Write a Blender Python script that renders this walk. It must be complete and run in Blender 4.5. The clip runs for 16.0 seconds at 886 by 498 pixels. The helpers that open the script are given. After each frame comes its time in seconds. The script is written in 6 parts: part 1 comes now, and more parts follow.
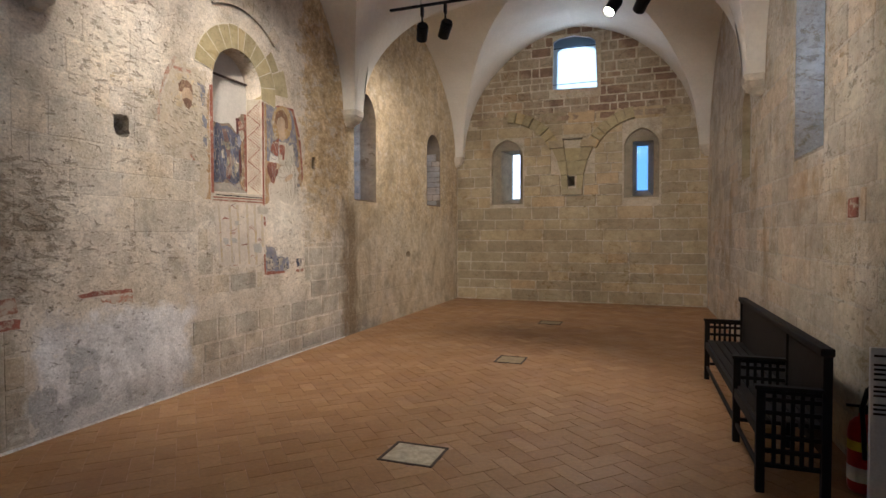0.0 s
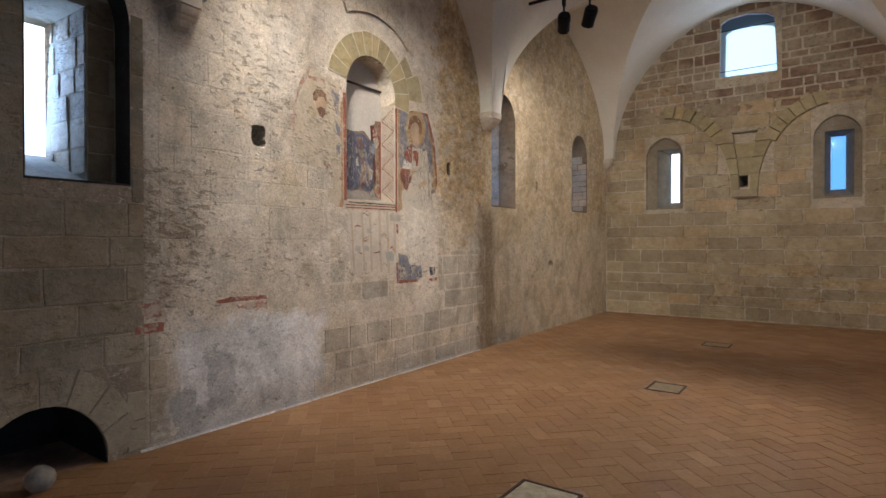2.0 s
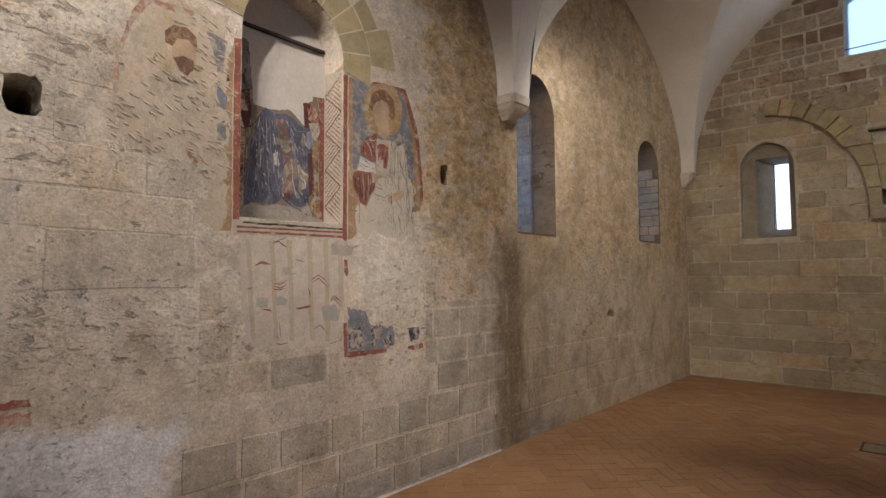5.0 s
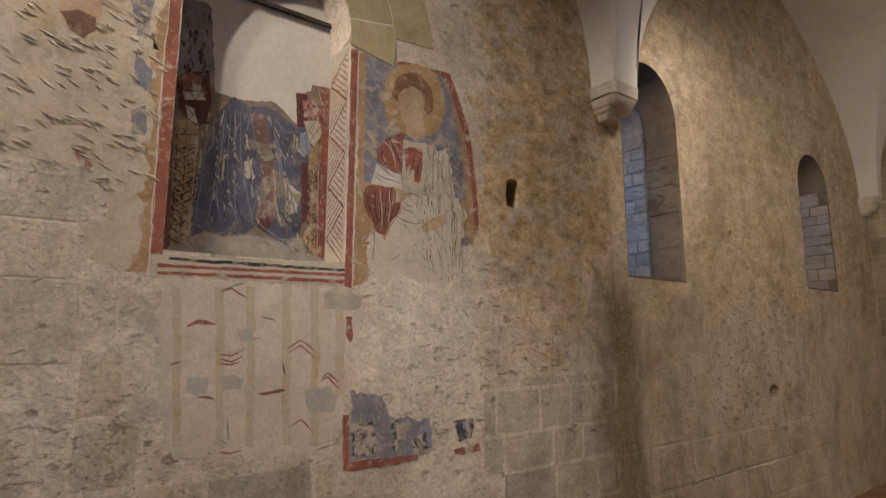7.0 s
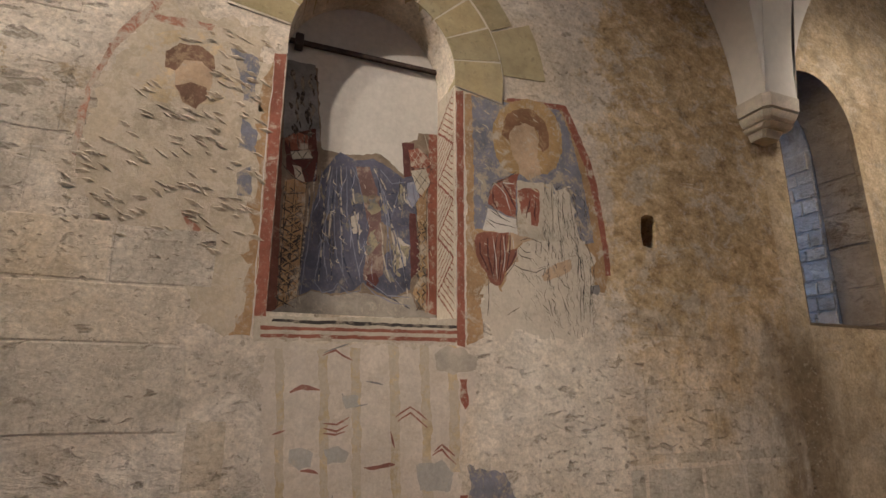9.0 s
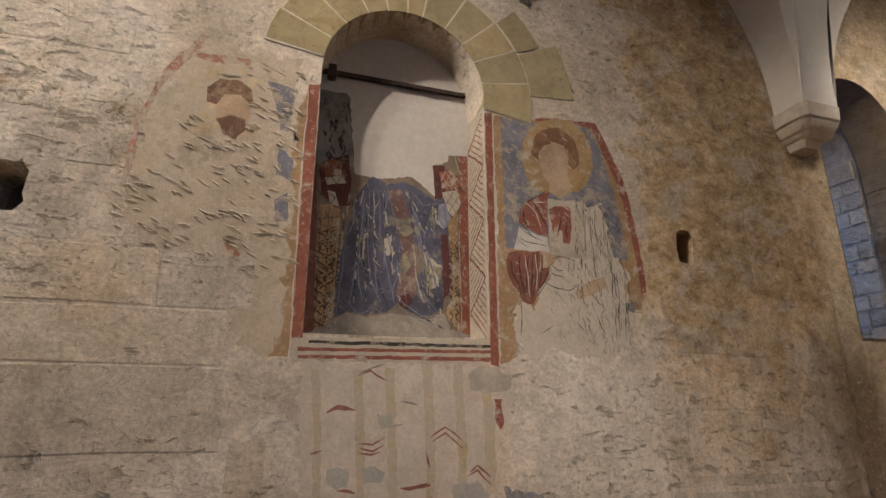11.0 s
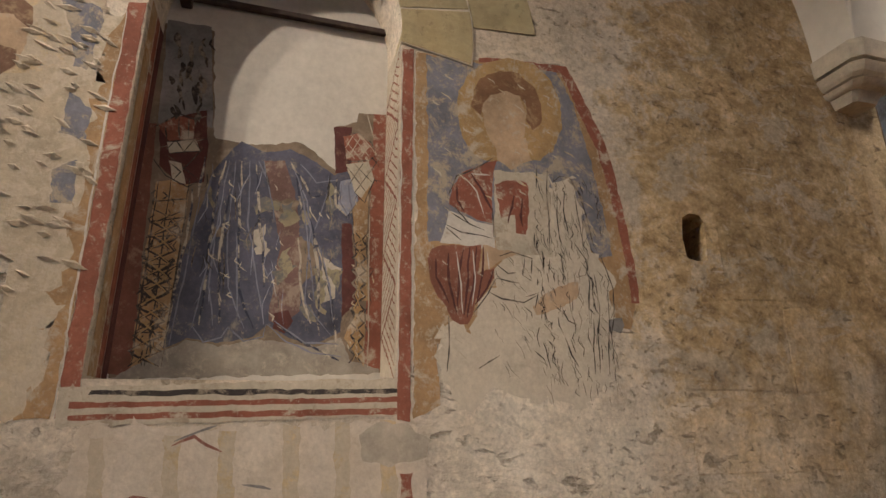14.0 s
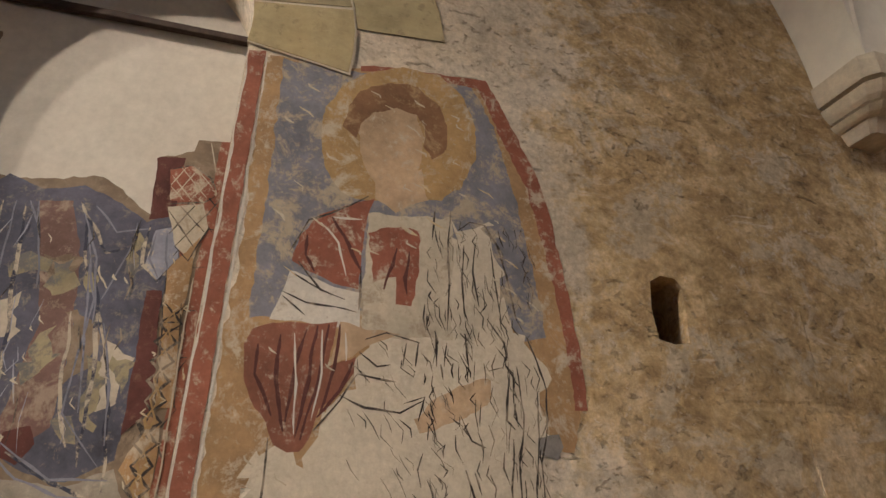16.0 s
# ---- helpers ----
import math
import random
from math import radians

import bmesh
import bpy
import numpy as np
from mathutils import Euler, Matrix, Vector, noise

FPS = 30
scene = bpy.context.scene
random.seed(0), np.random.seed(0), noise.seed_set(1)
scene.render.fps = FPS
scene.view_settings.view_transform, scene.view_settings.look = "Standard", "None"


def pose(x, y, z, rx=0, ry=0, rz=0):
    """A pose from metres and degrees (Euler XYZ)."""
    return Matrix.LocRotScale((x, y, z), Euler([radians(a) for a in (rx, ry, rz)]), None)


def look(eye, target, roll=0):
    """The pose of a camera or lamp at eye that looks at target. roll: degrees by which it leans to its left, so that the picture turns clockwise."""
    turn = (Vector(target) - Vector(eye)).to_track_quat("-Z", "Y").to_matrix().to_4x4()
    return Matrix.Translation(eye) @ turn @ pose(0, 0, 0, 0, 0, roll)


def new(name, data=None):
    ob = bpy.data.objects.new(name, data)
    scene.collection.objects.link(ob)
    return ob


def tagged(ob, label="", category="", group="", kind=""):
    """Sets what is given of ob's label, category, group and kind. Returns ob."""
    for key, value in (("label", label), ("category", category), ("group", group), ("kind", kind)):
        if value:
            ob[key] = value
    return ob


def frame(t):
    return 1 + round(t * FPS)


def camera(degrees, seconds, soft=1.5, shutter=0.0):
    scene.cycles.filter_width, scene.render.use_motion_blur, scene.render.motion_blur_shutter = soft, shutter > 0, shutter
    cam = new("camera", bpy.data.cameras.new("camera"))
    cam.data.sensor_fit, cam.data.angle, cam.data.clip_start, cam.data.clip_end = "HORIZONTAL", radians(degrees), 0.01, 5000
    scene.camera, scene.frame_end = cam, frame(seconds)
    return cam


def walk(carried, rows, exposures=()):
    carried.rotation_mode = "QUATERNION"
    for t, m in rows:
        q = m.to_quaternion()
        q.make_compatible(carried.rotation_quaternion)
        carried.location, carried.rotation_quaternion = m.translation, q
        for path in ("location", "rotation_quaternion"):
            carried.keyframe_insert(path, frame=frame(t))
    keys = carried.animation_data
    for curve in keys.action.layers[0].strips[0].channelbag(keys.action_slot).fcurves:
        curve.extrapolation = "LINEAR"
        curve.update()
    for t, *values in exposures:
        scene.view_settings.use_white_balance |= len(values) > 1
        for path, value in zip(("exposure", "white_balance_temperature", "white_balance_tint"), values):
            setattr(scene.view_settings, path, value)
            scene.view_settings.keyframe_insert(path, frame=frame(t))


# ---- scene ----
cam = camera(77.9, 16.0)
METRES, EYE, TILT, LEAN, TURN = 7.0, 1.6, 0.0, 0.0, 19.7
ROWS = [
    (0.0, 0.0, 0.0, 0.0, -0.0, -1.42, 0.12),
    (0.5, -0.0002, 0.022, 0.0014, 3.06, -1.02, 0.21),
    (1.0, 0.007, 0.0397, 0.0014, 9.5, -0.41, 0.3),
    (1.5, 0.0189, 0.0469, 0.0009, 13.78, -0.16, 0.18),
    (2.0, 0.0163, 0.0739, -0.0014, 15.54, -0.49, 0.09),
    (2.5, 0.0071, 0.1267, 0.0067, 16.95, -0.67, 0.0),
    (3.0, 0.014, 0.1901, 0.004, 17.55, -0.1, 0.22),
    (3.5, 0.0146, 0.2547, 0.0016, 17.98, 0.64, 0.27),
    (4.0, 0.009, 0.321, 0.0068, 18.49, 1.44, 0.18),
    (6.5, -0.0288, 0.653, 0.0149, 30.96, 7.39, 0.12),
    (7.0, -0.0447, 0.6862, 0.0202, 34.04, 9.06, -0.03),
    (7.5, -0.0556, 0.7117, 0.0235, 37.51, 11.28, 0.08),
    (8.0, -0.0635, 0.7263, 0.0253, 42.15, 12.32, 0.01),
    (8.5, -0.0619, 0.7278, 0.0263, 45.99, 13.43, -0.09),
    (9.0, -0.0613, 0.7275, 0.0256, 48.49, 14.74, -0.08),
    (11.5, -0.0552, 0.7284, 0.0241, 53.02, 17.11, 0.1),
    (12.0, -0.0545, 0.7294, 0.0237, 53.62, 17.38, 0.13),
    (12.5, -0.0562, 0.7322, 0.0238, 54.01, 17.49, 0.17),
    (13.0, -0.0614, 0.7538, 0.0259, 54.12, 17.63, 0.33),
    (13.5, -0.0912, 0.7972, 0.0365, 54.05, 17.44, 0.44),
    (14.0, -0.1155, 0.8411, 0.056, 53.69, 16.95, 0.47),
    (14.5, -0.1274, 0.883, 0.0687, 53.53, 17.26, 0.53),
    (15.0, -0.141, 0.9095, 0.075, 53.48, 18.96, 0.51),
    (15.5, -0.1522, 0.9203, 0.081, 53.56, 21.84, 0.32),
    (16.0, -0.1517, 0.9327, 0.0829, 54.11, 24.57, 0.44),
]
walk(cam, [(t, pose(0, 0, EYE, TILT, LEAN, TURN) @ pose(METRES * x, METRES * y, METRES * z, 90 + pitch, roll, yaw)) for t, x, y, z, yaw, pitch, roll in ROWS],
     exposures=[(0.0, 1.36, 5650, 10), (1.5, 1.27, 5600, 10), (3.5, 1.05, 5500, 10), (4.2, 1.0, 5550, 11), (6.5, 0.76, 5850, 13), (9.0, 0.68, 5950, 13), (12.5, 0.64, 5950, 13), (14.0, 0.68, 6150, 12), (16.0, 0.82, 6200, 11)])

# ---- exposure, world, large lights ----
WL, WR, YE, YW = -4.37, 1.42, 13.3, -2.0       # inner faces of the walls
CX = (WL + WR) / 2
SPRING, ROOF = 3.56, 7.1

world = bpy.data.worlds.new("world")
scene.world = world
world.use_nodes = True
_sky = world.node_tree.nodes.new("ShaderNodeTexSky")
_sky.sky_type, _sky.sun_disc = "NISHITA", False
_sky.sun_elevation, _sky.sun_rotation = radians(40), radians(200)
world.node_tree.links.new(_sky.outputs[0], world.node_tree.nodes["Background"].inputs[0])
world.node_tree.nodes["Background"].inputs[1].default_value = 0.12


def spot(name, eye, target, watts, cone, blend, colour, radius=0.04):
    lamp = bpy.data.lights.new(name, "SPOT")
    lamp.energy, lamp.spot_size, lamp.spot_blend = watts, radians(cone), blend
    lamp.color, lamp.shadow_soft_size = colour, radius
    ob = new(name, lamp)
    ob.matrix_world = look(eye, target)
    return ob


def area(name, eye, target, watts, sx, sy, colour):
    lamp = bpy.data.lights.new(name, "AREA")
    lamp.shape, lamp.size, lamp.size_y, lamp.energy, lamp.color = "RECTANGLE", sx, sy, watts, colour
    ob = new(name, lamp)
    ob.matrix_world = look(eye, target)
    return ob


WARM, COOL = (1.0, 0.85, 0.69), (0.60, 0.76, 1.0)
TRACK_Y, TRACK_Z = 7.55, 4.95
TRACK2_Y, TRACK2_Z = 3.0, 5.55
# where each head hangs, where it points, watts, cone
HEADS = [
    (-3.02, TRACK_Y, TRACK_Z, (-4.4, 10.4, 2.5), 62, 100, WARM),
    (-2.66, TRACK_Y, TRACK_Z, (-4.4, 9.7, 2.4), 48, 92, WARM),
    (-0.34, TRACK_Y, TRACK_Z, (-2.5, 5.2, 0.5), 240, 92, WARM),
    (0.02, TRACK_Y, TRACK_Z, (-1.9, 12.6, 2.3), 205, 106, WARM),
    # the second track is unseen; this head is placed from the niche's shadow
    (-3.10, TRACK2_Y, TRACK2_Z, (-4.4, 5.1, 1.7), 104, 84, WARM),
    # three more unseen heads, added to brighten the north and south walls
    (-3.32, TRACK2_Y, TRACK2_Z, (-4.4, 4.9, 0.8), 100, 54, WARM),
    (-2.78, TRACK2_Y, TRACK2_Z, (-4.4, 6.9, 2.3), 235, 50, WARM),
    (-2.3, TRACK2_Y, TRACK2_Z, (1.3, 6.6, 2.0), 300, 66, WARM),
]
for hx, hy, hz, aim, watts, cone, colour in HEADS:
    head_eye = Vector((hx, hy, hz - 0.36))
    way = (Vector(aim) - head_eye).normalized()
    spot("track_spot", head_eye + way * 0.15, aim, watts, cone, 0.9, colour, 0.035)
# daylight of the high windows, and of an added, unseen door behind the walker
SKYBLUE = (0.34, 0.55, 1.0)
area("door_daylight", (WR + 0.25, -0.55, 1.15), (WL, 3.6, 0.5), 7, 1.1, 2.0, COOL)
area("window_daylight_south", (WR + 0.76, 5.75, 3.3), (WL, 5.2, 1.2), 4, 0.25, 1.2, SKYBLUE)
area("window_daylight_east", (-1.42, YE + 0.035, 5.55), (-1.42, 6.0, 5.2), 6, 0.8, 0.7, (0.8, 0.9, 1.0))
area("window_daylight_north", (WL - 0.68, 8.02, 2.95), (WL - 0.60, 8.7, 2.85), 0.55, 0.3, 1.2, SKYBLUE).data.spread = math.radians(70)
area("window_daylight_north", (WL - 0.66, 11.4, 2.95), (WL - 0.45, 11.95, 2.85), 0.05, 0.25, 0.9, SKYBLUE).data.spread = math.radians(80)
area("window_daylight_west", (WL - 0.80, 2.18, 2.8), (WL, 2.2, 2.7), 4.5, 0.22, 0.9, SKYBLUE)


# ---- materials ----
def mesh_ob(name, bm, material, parent=None, label="", smooth=False):
    bmesh.ops.recalc_face_normals(bm, faces=bm.faces[:])
    me = bpy.data.meshes.new(name)
    bm.to_mesh(me)
    bm.free()
    if smooth:
        for p in me.polygons:
            p.use_smooth = True
    if material:
        me.materials.append(material)
    ob = new(name, me)
    if parent is not None:
        ob.parent = parent
        ob.matrix_parent_inverse = parent.matrix_basis.inverted()
    if label:
        tagged(ob, label)
    return ob


def part(name, bm, material, parent, label="", smooth=False):
    return mesh_ob(name, bm, material, parent, label, smooth)


def thing(name, x, y, z, label, category, group=""):
    ob = new(name)
    ob.matrix_basis = pose(x, y, z)
    return tagged(ob, label, category, group)


class Nodes:
    """A node material in the making."""

    def __init__(self, name, rough=0.9, metal=0.0):
        self.m = bpy.data.materials.new(name)
        self.m.use_nodes = True
        self.t = self.m.node_tree
        self.p = self.t.nodes["Principled BSDF"]
        self.p.inputs["Roughness"].default_value = rough
        self.p.inputs["Metallic"].default_value = metal
        self.p.inputs["Specular IOR Level"].default_value = 0.25
        self.pos = self.n("ShaderNodeNewGeometry").outputs["Position"]

    def n(self, kind):
        return self.t.nodes.new(kind)

    def link(self, a, b):
        self.t.links.new(a, b)

    def stretched(self, sx, sy, sz):
        v = self.n("ShaderNodeVectorMath")
        v.operation = "MULTIPLY"
        self.link(self.pos, v.inputs[0])
        v.inputs[1].default_value = (sx, sy, sz)
        return v.outputs[0]

    def noise(self, scale, detail=6, rough=0.6, vec=None, distort=0.0):
        x = self.n("ShaderNodeTexNoise")
        x.inputs["Scale"].default_value = scale
        x.inputs["Detail"].default_value = detail
        x.inputs["Roughness"].default_value = rough
        x.inputs["Distortion"].default_value = distort
        self.link(vec if vec is not None else self.pos, x.inputs["Vector"])
        return x.outputs[0]

    def ramp(self, fac, *stops):
        r = self.n("ShaderNodeValToRGB")
        while len(r.color_ramp.elements) < len(stops):
            r.color_ramp.elements.new(0.5)
        for e, (p, c) in zip(r.color_ramp.elements, stops):
            e.position = p
            e.color = (*c, 1) if isinstance(c, tuple) else (c, c, c, 1)
        self.link(fac, r.inputs[0])
        return r.outputs[0]

    def mix(self, fac, a, b, mode="MIX"):
        x = self.n("ShaderNodeMix")
        x.data_type, x.blend_type = "RGBA", mode
        for sock, v in ((x.inputs[0], fac), (x.inputs[6], a), (x.inputs[7], b)):
            if isinstance(v, (int, float)):
                sock.default_value = v
            elif isinstance(v, tuple):
                sock.default_value = (*v, 1)
            else:
                self.link(v, sock)
        return x.outputs[2]

    def math(self, op, a, b=0.0):
        x = self.n("ShaderNodeMath")
        x.operation = op
        for sock, v in zip(x.inputs, (a, b)):
            if isinstance(v, (int, float)):
                sock.default_value = v
            else:
                self.link(v, sock)
        return x.outputs[0]

    def piece_random(self):
        """One number for each piece, whether it is an object or an island."""
        a = self.n("ShaderNodeObjectInfo").outputs["Random"]
        b = self.n("ShaderNodeNewGeometry").outputs["Random Per Island"]
        return self.math("FRACT", self.math("ADD", a, b))

    def bump(self, height, strength, distance, below=None):
        b = self.n("ShaderNodeBump")
        b.inputs["Strength"].default_value = strength
        b.inputs["Distance"].default_value = distance
        self.link(height, b.inputs["Height"])
        if below is not None:
            self.link(below, b.inputs["Normal"])
        return b.outputs[0]

    def done(self, colour, normal=None, rough=None):
        self.link(colour, self.p.inputs["Base Color"])
        if normal is not None:
            self.link(normal, self.p.inputs["Normal"])
        if rough is not None:
            self.link(rough, self.p.inputs["Roughness"])
        return self.m


def old_wall(name, dark, mid, light, stain, warm=(0.36, 0.25, 0.13), pits=0.62, pieces=0.0, depth=0.02, smear=0.5, odd=None):
    """Weathered lime plaster over stone: clouds, grain, pick marks, stains, smeared mortar."""
    g = Nodes(name, 0.93)
    cloud = g.noise(0.9, 9, 0.68, distort=0.4)
    fine = g.noise(14, 8, 0.72)
    middle = g.noise(4.5, 7, 0.7, g.stretched(1, 1, 1.6), 0.5)
    c = g.ramp(cloud, (0.32, dark), (0.50, mid), (0.68, light))
    c = g.mix(g.ramp(g.noise(1.7, 7, 0.68, g.stretched(1, 1, 0.7)), (0.52, 0.0), (0.68, 0.75)), c, warm)
    c = g.mix(g.ramp(g.noise(0.55, 8, 0.72, g.stretched(1.3, 1.3, 0.9)), (0.55, 0.0), (0.70, 0.85)), c, stain)
    c = g.mix(0.5, c, g.ramp(middle, (0.30, 0.66), (0.5, 1.0), (0.72, 1.25)), "MULTIPLY")
    c = g.mix(0.24, c, g.ramp(fine, (0.30, 0.35), (0.5, 1.0), (0.70, 1.42)), "MULTIPLY")
    # crisp-edged olive and ochre lichen stains
    lichen = g.math("MULTIPLY", g.ramp(g.noise(5.5, 9, 0.78, g.stretched(1, 0.8, 1.5), 0.6), (0.54, 0.0), (0.59, 0.8)), g.ramp(g.noise(0.75, 4, 0.6), (0.47, 0.0), (0.60, 1.0)))
    c = g.mix(lichen, c, tuple(v * f for v, f in zip(dark, (0.80, 0.70, 0.48))))
    c = g.mix(g.math("MULTIPLY", g.ramp(g.noise(6, 8, 0.74, g.stretched(1, 0.8, 1.5), 1.2), (0.58, 0.0), (0.70, 0.8)), smear), c, tuple(min(0.8, v * 1.22) for v in light))
    if pieces:
        c = g.mix(pieces, c, g.ramp(g.piece_random(), (0.0, (0.76, 0.74, 0.71)), (0.45, (0.95, 0.93, 0.88)), (0.8, (1.08, 1.03, 0.93)), (1.0, (1.14, 0.98, 0.82))), "MULTIPLY")
    if odd:
        c = g.mix(g.math("MULTIPLY", g.ramp(g.piece_random(), (0.50, 0.0), (0.54, 0.8)), g.ramp(g.noise(0.8, 3, 0.5), (0.46, 0.0), (0.56, 1.0))), c, g.ramp(middle, (0.3, tuple(v * 0.6 for v in odd)), (0.7, tuple(v * 1.4 for v in odd))))
    marks = g.noise(8, 5, 0.6, g.stretched(1.0, 1.0, 2.4), 0.9)
    where = g.ramp(g.noise(0.9, 4, 0.6), (0.40, 0.0), (0.60, 1.0))
    hole = g.math("MULTIPLY", g.ramp(marks, (pits - 0.03, 0.0), (pits + 0.02, 1.0)), where)
    # fine pores and bright grains, uneven in size and gathered in patches
    dots = g.math("MULTIPLY", g.ramp(g.noise(34, 5, 0.7, None, 0.3), (0.575, 0.0), (0.625, 1.0)), g.ramp(g.noise(2.6, 5, 0.65), (0.40, 0.25), (0.58, 1.0)))
    grain = g.ramp(g.noise(46, 5, 0.72, g.stretched(1.1, 0.9, 1.2), 0.4), (0.58, 0.0), (0.68, 1.0))
    c = g.mix(g.math("MULTIPLY", grain, 0.2), c, tuple(min(0.85, v * 1.3) for v in light))
    c = g.mix(g.math("MULTIPLY", hole, 0.5), c, (0.12, 0.09, 0.055))
    c = g.mix(g.math("MULTIPLY", dots, 0.35), c, (0.10, 0.08, 0.055))
    crumble = g.math("ADD", g.math("MULTIPLY", g.math("ABSOLUTE", g.math("SUBTRACT", g.noise(9, 6, 0.62, g.stretched(1, 0.9, 1.25), 0.5), 0.5)), 2.4), g.math("MULTIPLY", g.noise(24, 6, 0.66, None, 0.3), 0.8))
    rough = g.ramp(g.noise(0.8, 5, 0.62), (0.40, 0.35), (0.56, 1.0))
    h = g.math("ADD", g.math("MULTIPLY", g.noise(2.6, 5, 0.6), 1.2), g.math("MULTIPLY", crumble, rough))
    h = g.math("SUBTRACT", h, g.math("ADD", g.math("MULTIPLY", hole, 0.8), g.math("SUBTRACT", g.math("MULTIPLY", dots, 0.3), g.math("MULTIPLY", grain, 0.15))))
    return g.done(c, g.bump(g.noise(70, 4, 0.7), 0.4, 0.004, g.bump(h, 0.9, depth * 1.05)))


def north_wall(name, dark, mid, light, pieces=0.0, chalk=0.4, depth=0.013, browning=0.9):
    """The long north wall: smooth pale ashlar and plaster, hacked and crumbled in places, whitewashed low down, brown towards the east."""
    g = Nodes(name, 0.94)
    xyz = g.n("ShaderNodeSeparateXYZ")
    g.link(g.pos, xyz.inputs[0])
    py, pz = xyz.outputs[1], xyz.outputs[2]
    broad = g.noise(1.5, 9, 0.72, None, 0.5)
    middle = g.noise(5.5, 10, 0.76, g.stretched(1, 1, 1.4), 0.4)
    crisp = g.noise(15, 9, 0.76, g.stretched(1, 0.9, 1.2), 0.5)
    ragged_edge = g.math("SUBTRACT", g.noise(3.4, 8, 0.68), 0.5)

    def zone(y0, y1, z0, z1, soft=0.18, rag=0.7):
        d = g.math("MINIMUM", g.math("MINIMUM", g.math("SUBTRACT", py, y0), g.math("SUBTRACT", y1, py)), g.math("MINIMUM", g.math("SUBTRACT", pz, z0), g.math("SUBTRACT", z1, pz)))
        return g.ramp(g.math("ADD", d, g.math("MULTIPLY", ragged_edge, rag)), (0.0, 0.0), (soft, 1.0))

    def most(*fields):
        out = fields[0]
        for f in fields[1:]:
            out = g.math("MAXIMUM", out, f)
        return out

    hack = most(zone(2.45, 3.3, 1.05, 2.3), g.math("MULTIPLY", zone(3.0, 4.2, 2.62, 4.3, 0.3), 0.75), g.math("MULTIPLY", zone(3.5, 4.0, 2.1, 2.9), 0.7), g.math("MULTIPLY", zone(3.2, 5.2, 1.1, 1.75, 0.25, 1.2), 0.55), g.math("MULTIPLY", zone(5.7, 7.7, 1.0, 2.1, 0.3, 1.0), 0.45), g.math("MULTIPLY", zone(8.8, 11.2, 0.7, 2.6, 0.4, 1.2), 0.55))
    c = g.ramp(broad, (0.30, dark), (0.50, mid), (0.68, light))
    c = g.mix(g.ramp(g.noise(1.9, 7, 0.7, g.stretched(1, 1, 1.3)), (0.54, 0.0), (0.70, 0.55)), c, (0.44, 0.345, 0.215))
    # the western strip, darker and browner
    c = g.mix(g.math("MULTIPLY", zone(1.5, 3.05, -1.0, 2.35, 0.5, 1.0), 0.62), c, (0.27, 0.215, 0.145))
    c = g.mix(g.math("MULTIPLY", zone(-3.0, 2.66, -1.0, 3.3, 0.05, 0.15), 0.8), c, (0.22, 0.175, 0.125))
    # brown eastern part
    edge = g.math("ADD", g.math("MULTIPLY", g.math("SUBTRACT", py, 6.34), 1.3), g.math("MULTIPLY", g.math("SUBTRACT", g.noise(4.5, 10, 0.74), 0.5), 1.9))
    high = g.ramp(g.math("ADD", g.math("MULTIPLY", pz, 0.35), g.math("MULTIPLY", ragged_edge, 0.9)), (0.52, 0.0), (0.80, 1.0))
    brown = g.math("MULTIPLY", g.ramp(edge, (0.12, 0.0), (0.34, browning)), high)
    c = g.mix(brown, c, g.ramp(g.math("MULTIPLY", g.math("ADD", crisp, middle), 0.5), (0.40, (0.31, 0.20, 0.088)), (0.5, (0.485, 0.345, 0.170)), (0.60, (0.61, 0.475, 0.285))))
    c = g.mix(g.math("MULTIPLY", brown, g.ramp(g.noise(3.6, 10, 0.76, g.stretched(1, 1, 1.4), 0.5), (0.53, 0.0), (0.57, 0.7))), c, (0.57, 0.50, 0.39))
    # chalky plaster under the painted figure, whitewash low on the wall
    c = g.mix(g.math("MULTIPLY", zone(5.65, 6.6, 1.25, 2.3, 0.3, 0.9), chalk), c, (0.68, 0.62, 0.51))
    white = zone(2.84, 4.5, -0.5, 0.98, 0.14, 0.75)
    c = g.mix(g.math("MULTIPLY", white, 0.85), c, g.ramp(g.noise(2.6, 8, 0.7, None, 0.7), (0.30, (0.40, 0.385, 0.365)), (0.42, (0.58, 0.565, 0.55)), (0.55, (0.72, 0.71, 0.70))))
    c = g.mix(g.math("MULTIPLY", zone(3.15, 3.42, 0.2, 0.68, 0.02, 0.35), 0.55), c, (0.27, 0.26, 0.245))
    c = g.mix(g.math("MULTIPLY", zone(2.86, 3.1, -0.3, 0.42, 0.02, 0.35), 0.6), c, (0.25, 0.24, 0.225))
    # greyer, darker foot of the wall
    c = g.mix(g.math("MULTIPLY", zone(2.6, 9.0, -1.0, 0.34, 0.22, 0.6), 0.55), c, (0.33, 0.31, 0.28))
    # ochre lichen round the putlog hole and above
    c = g.mix(g.math("MULTIPLY", zone(3.3, 4.2, 2.5, 3.3, 0.3, 0.6), g.ramp(g.noise(6.5, 7, 0.7), (0.58, 0.0), (0.64, 0.7))), c, (0.30, 0.19, 0.055))
    c = g.mix(0.55, c, g.ramp(middle, (0.30, 0.72), (0.5, 1.0), (0.70, 1.2)), "MULTIPLY")
    c = g.mix(0.40, c, g.ramp(crisp, (0.34, 0.62), (0.5, 1.0), (0.66, 1.30)), "MULTIPLY")
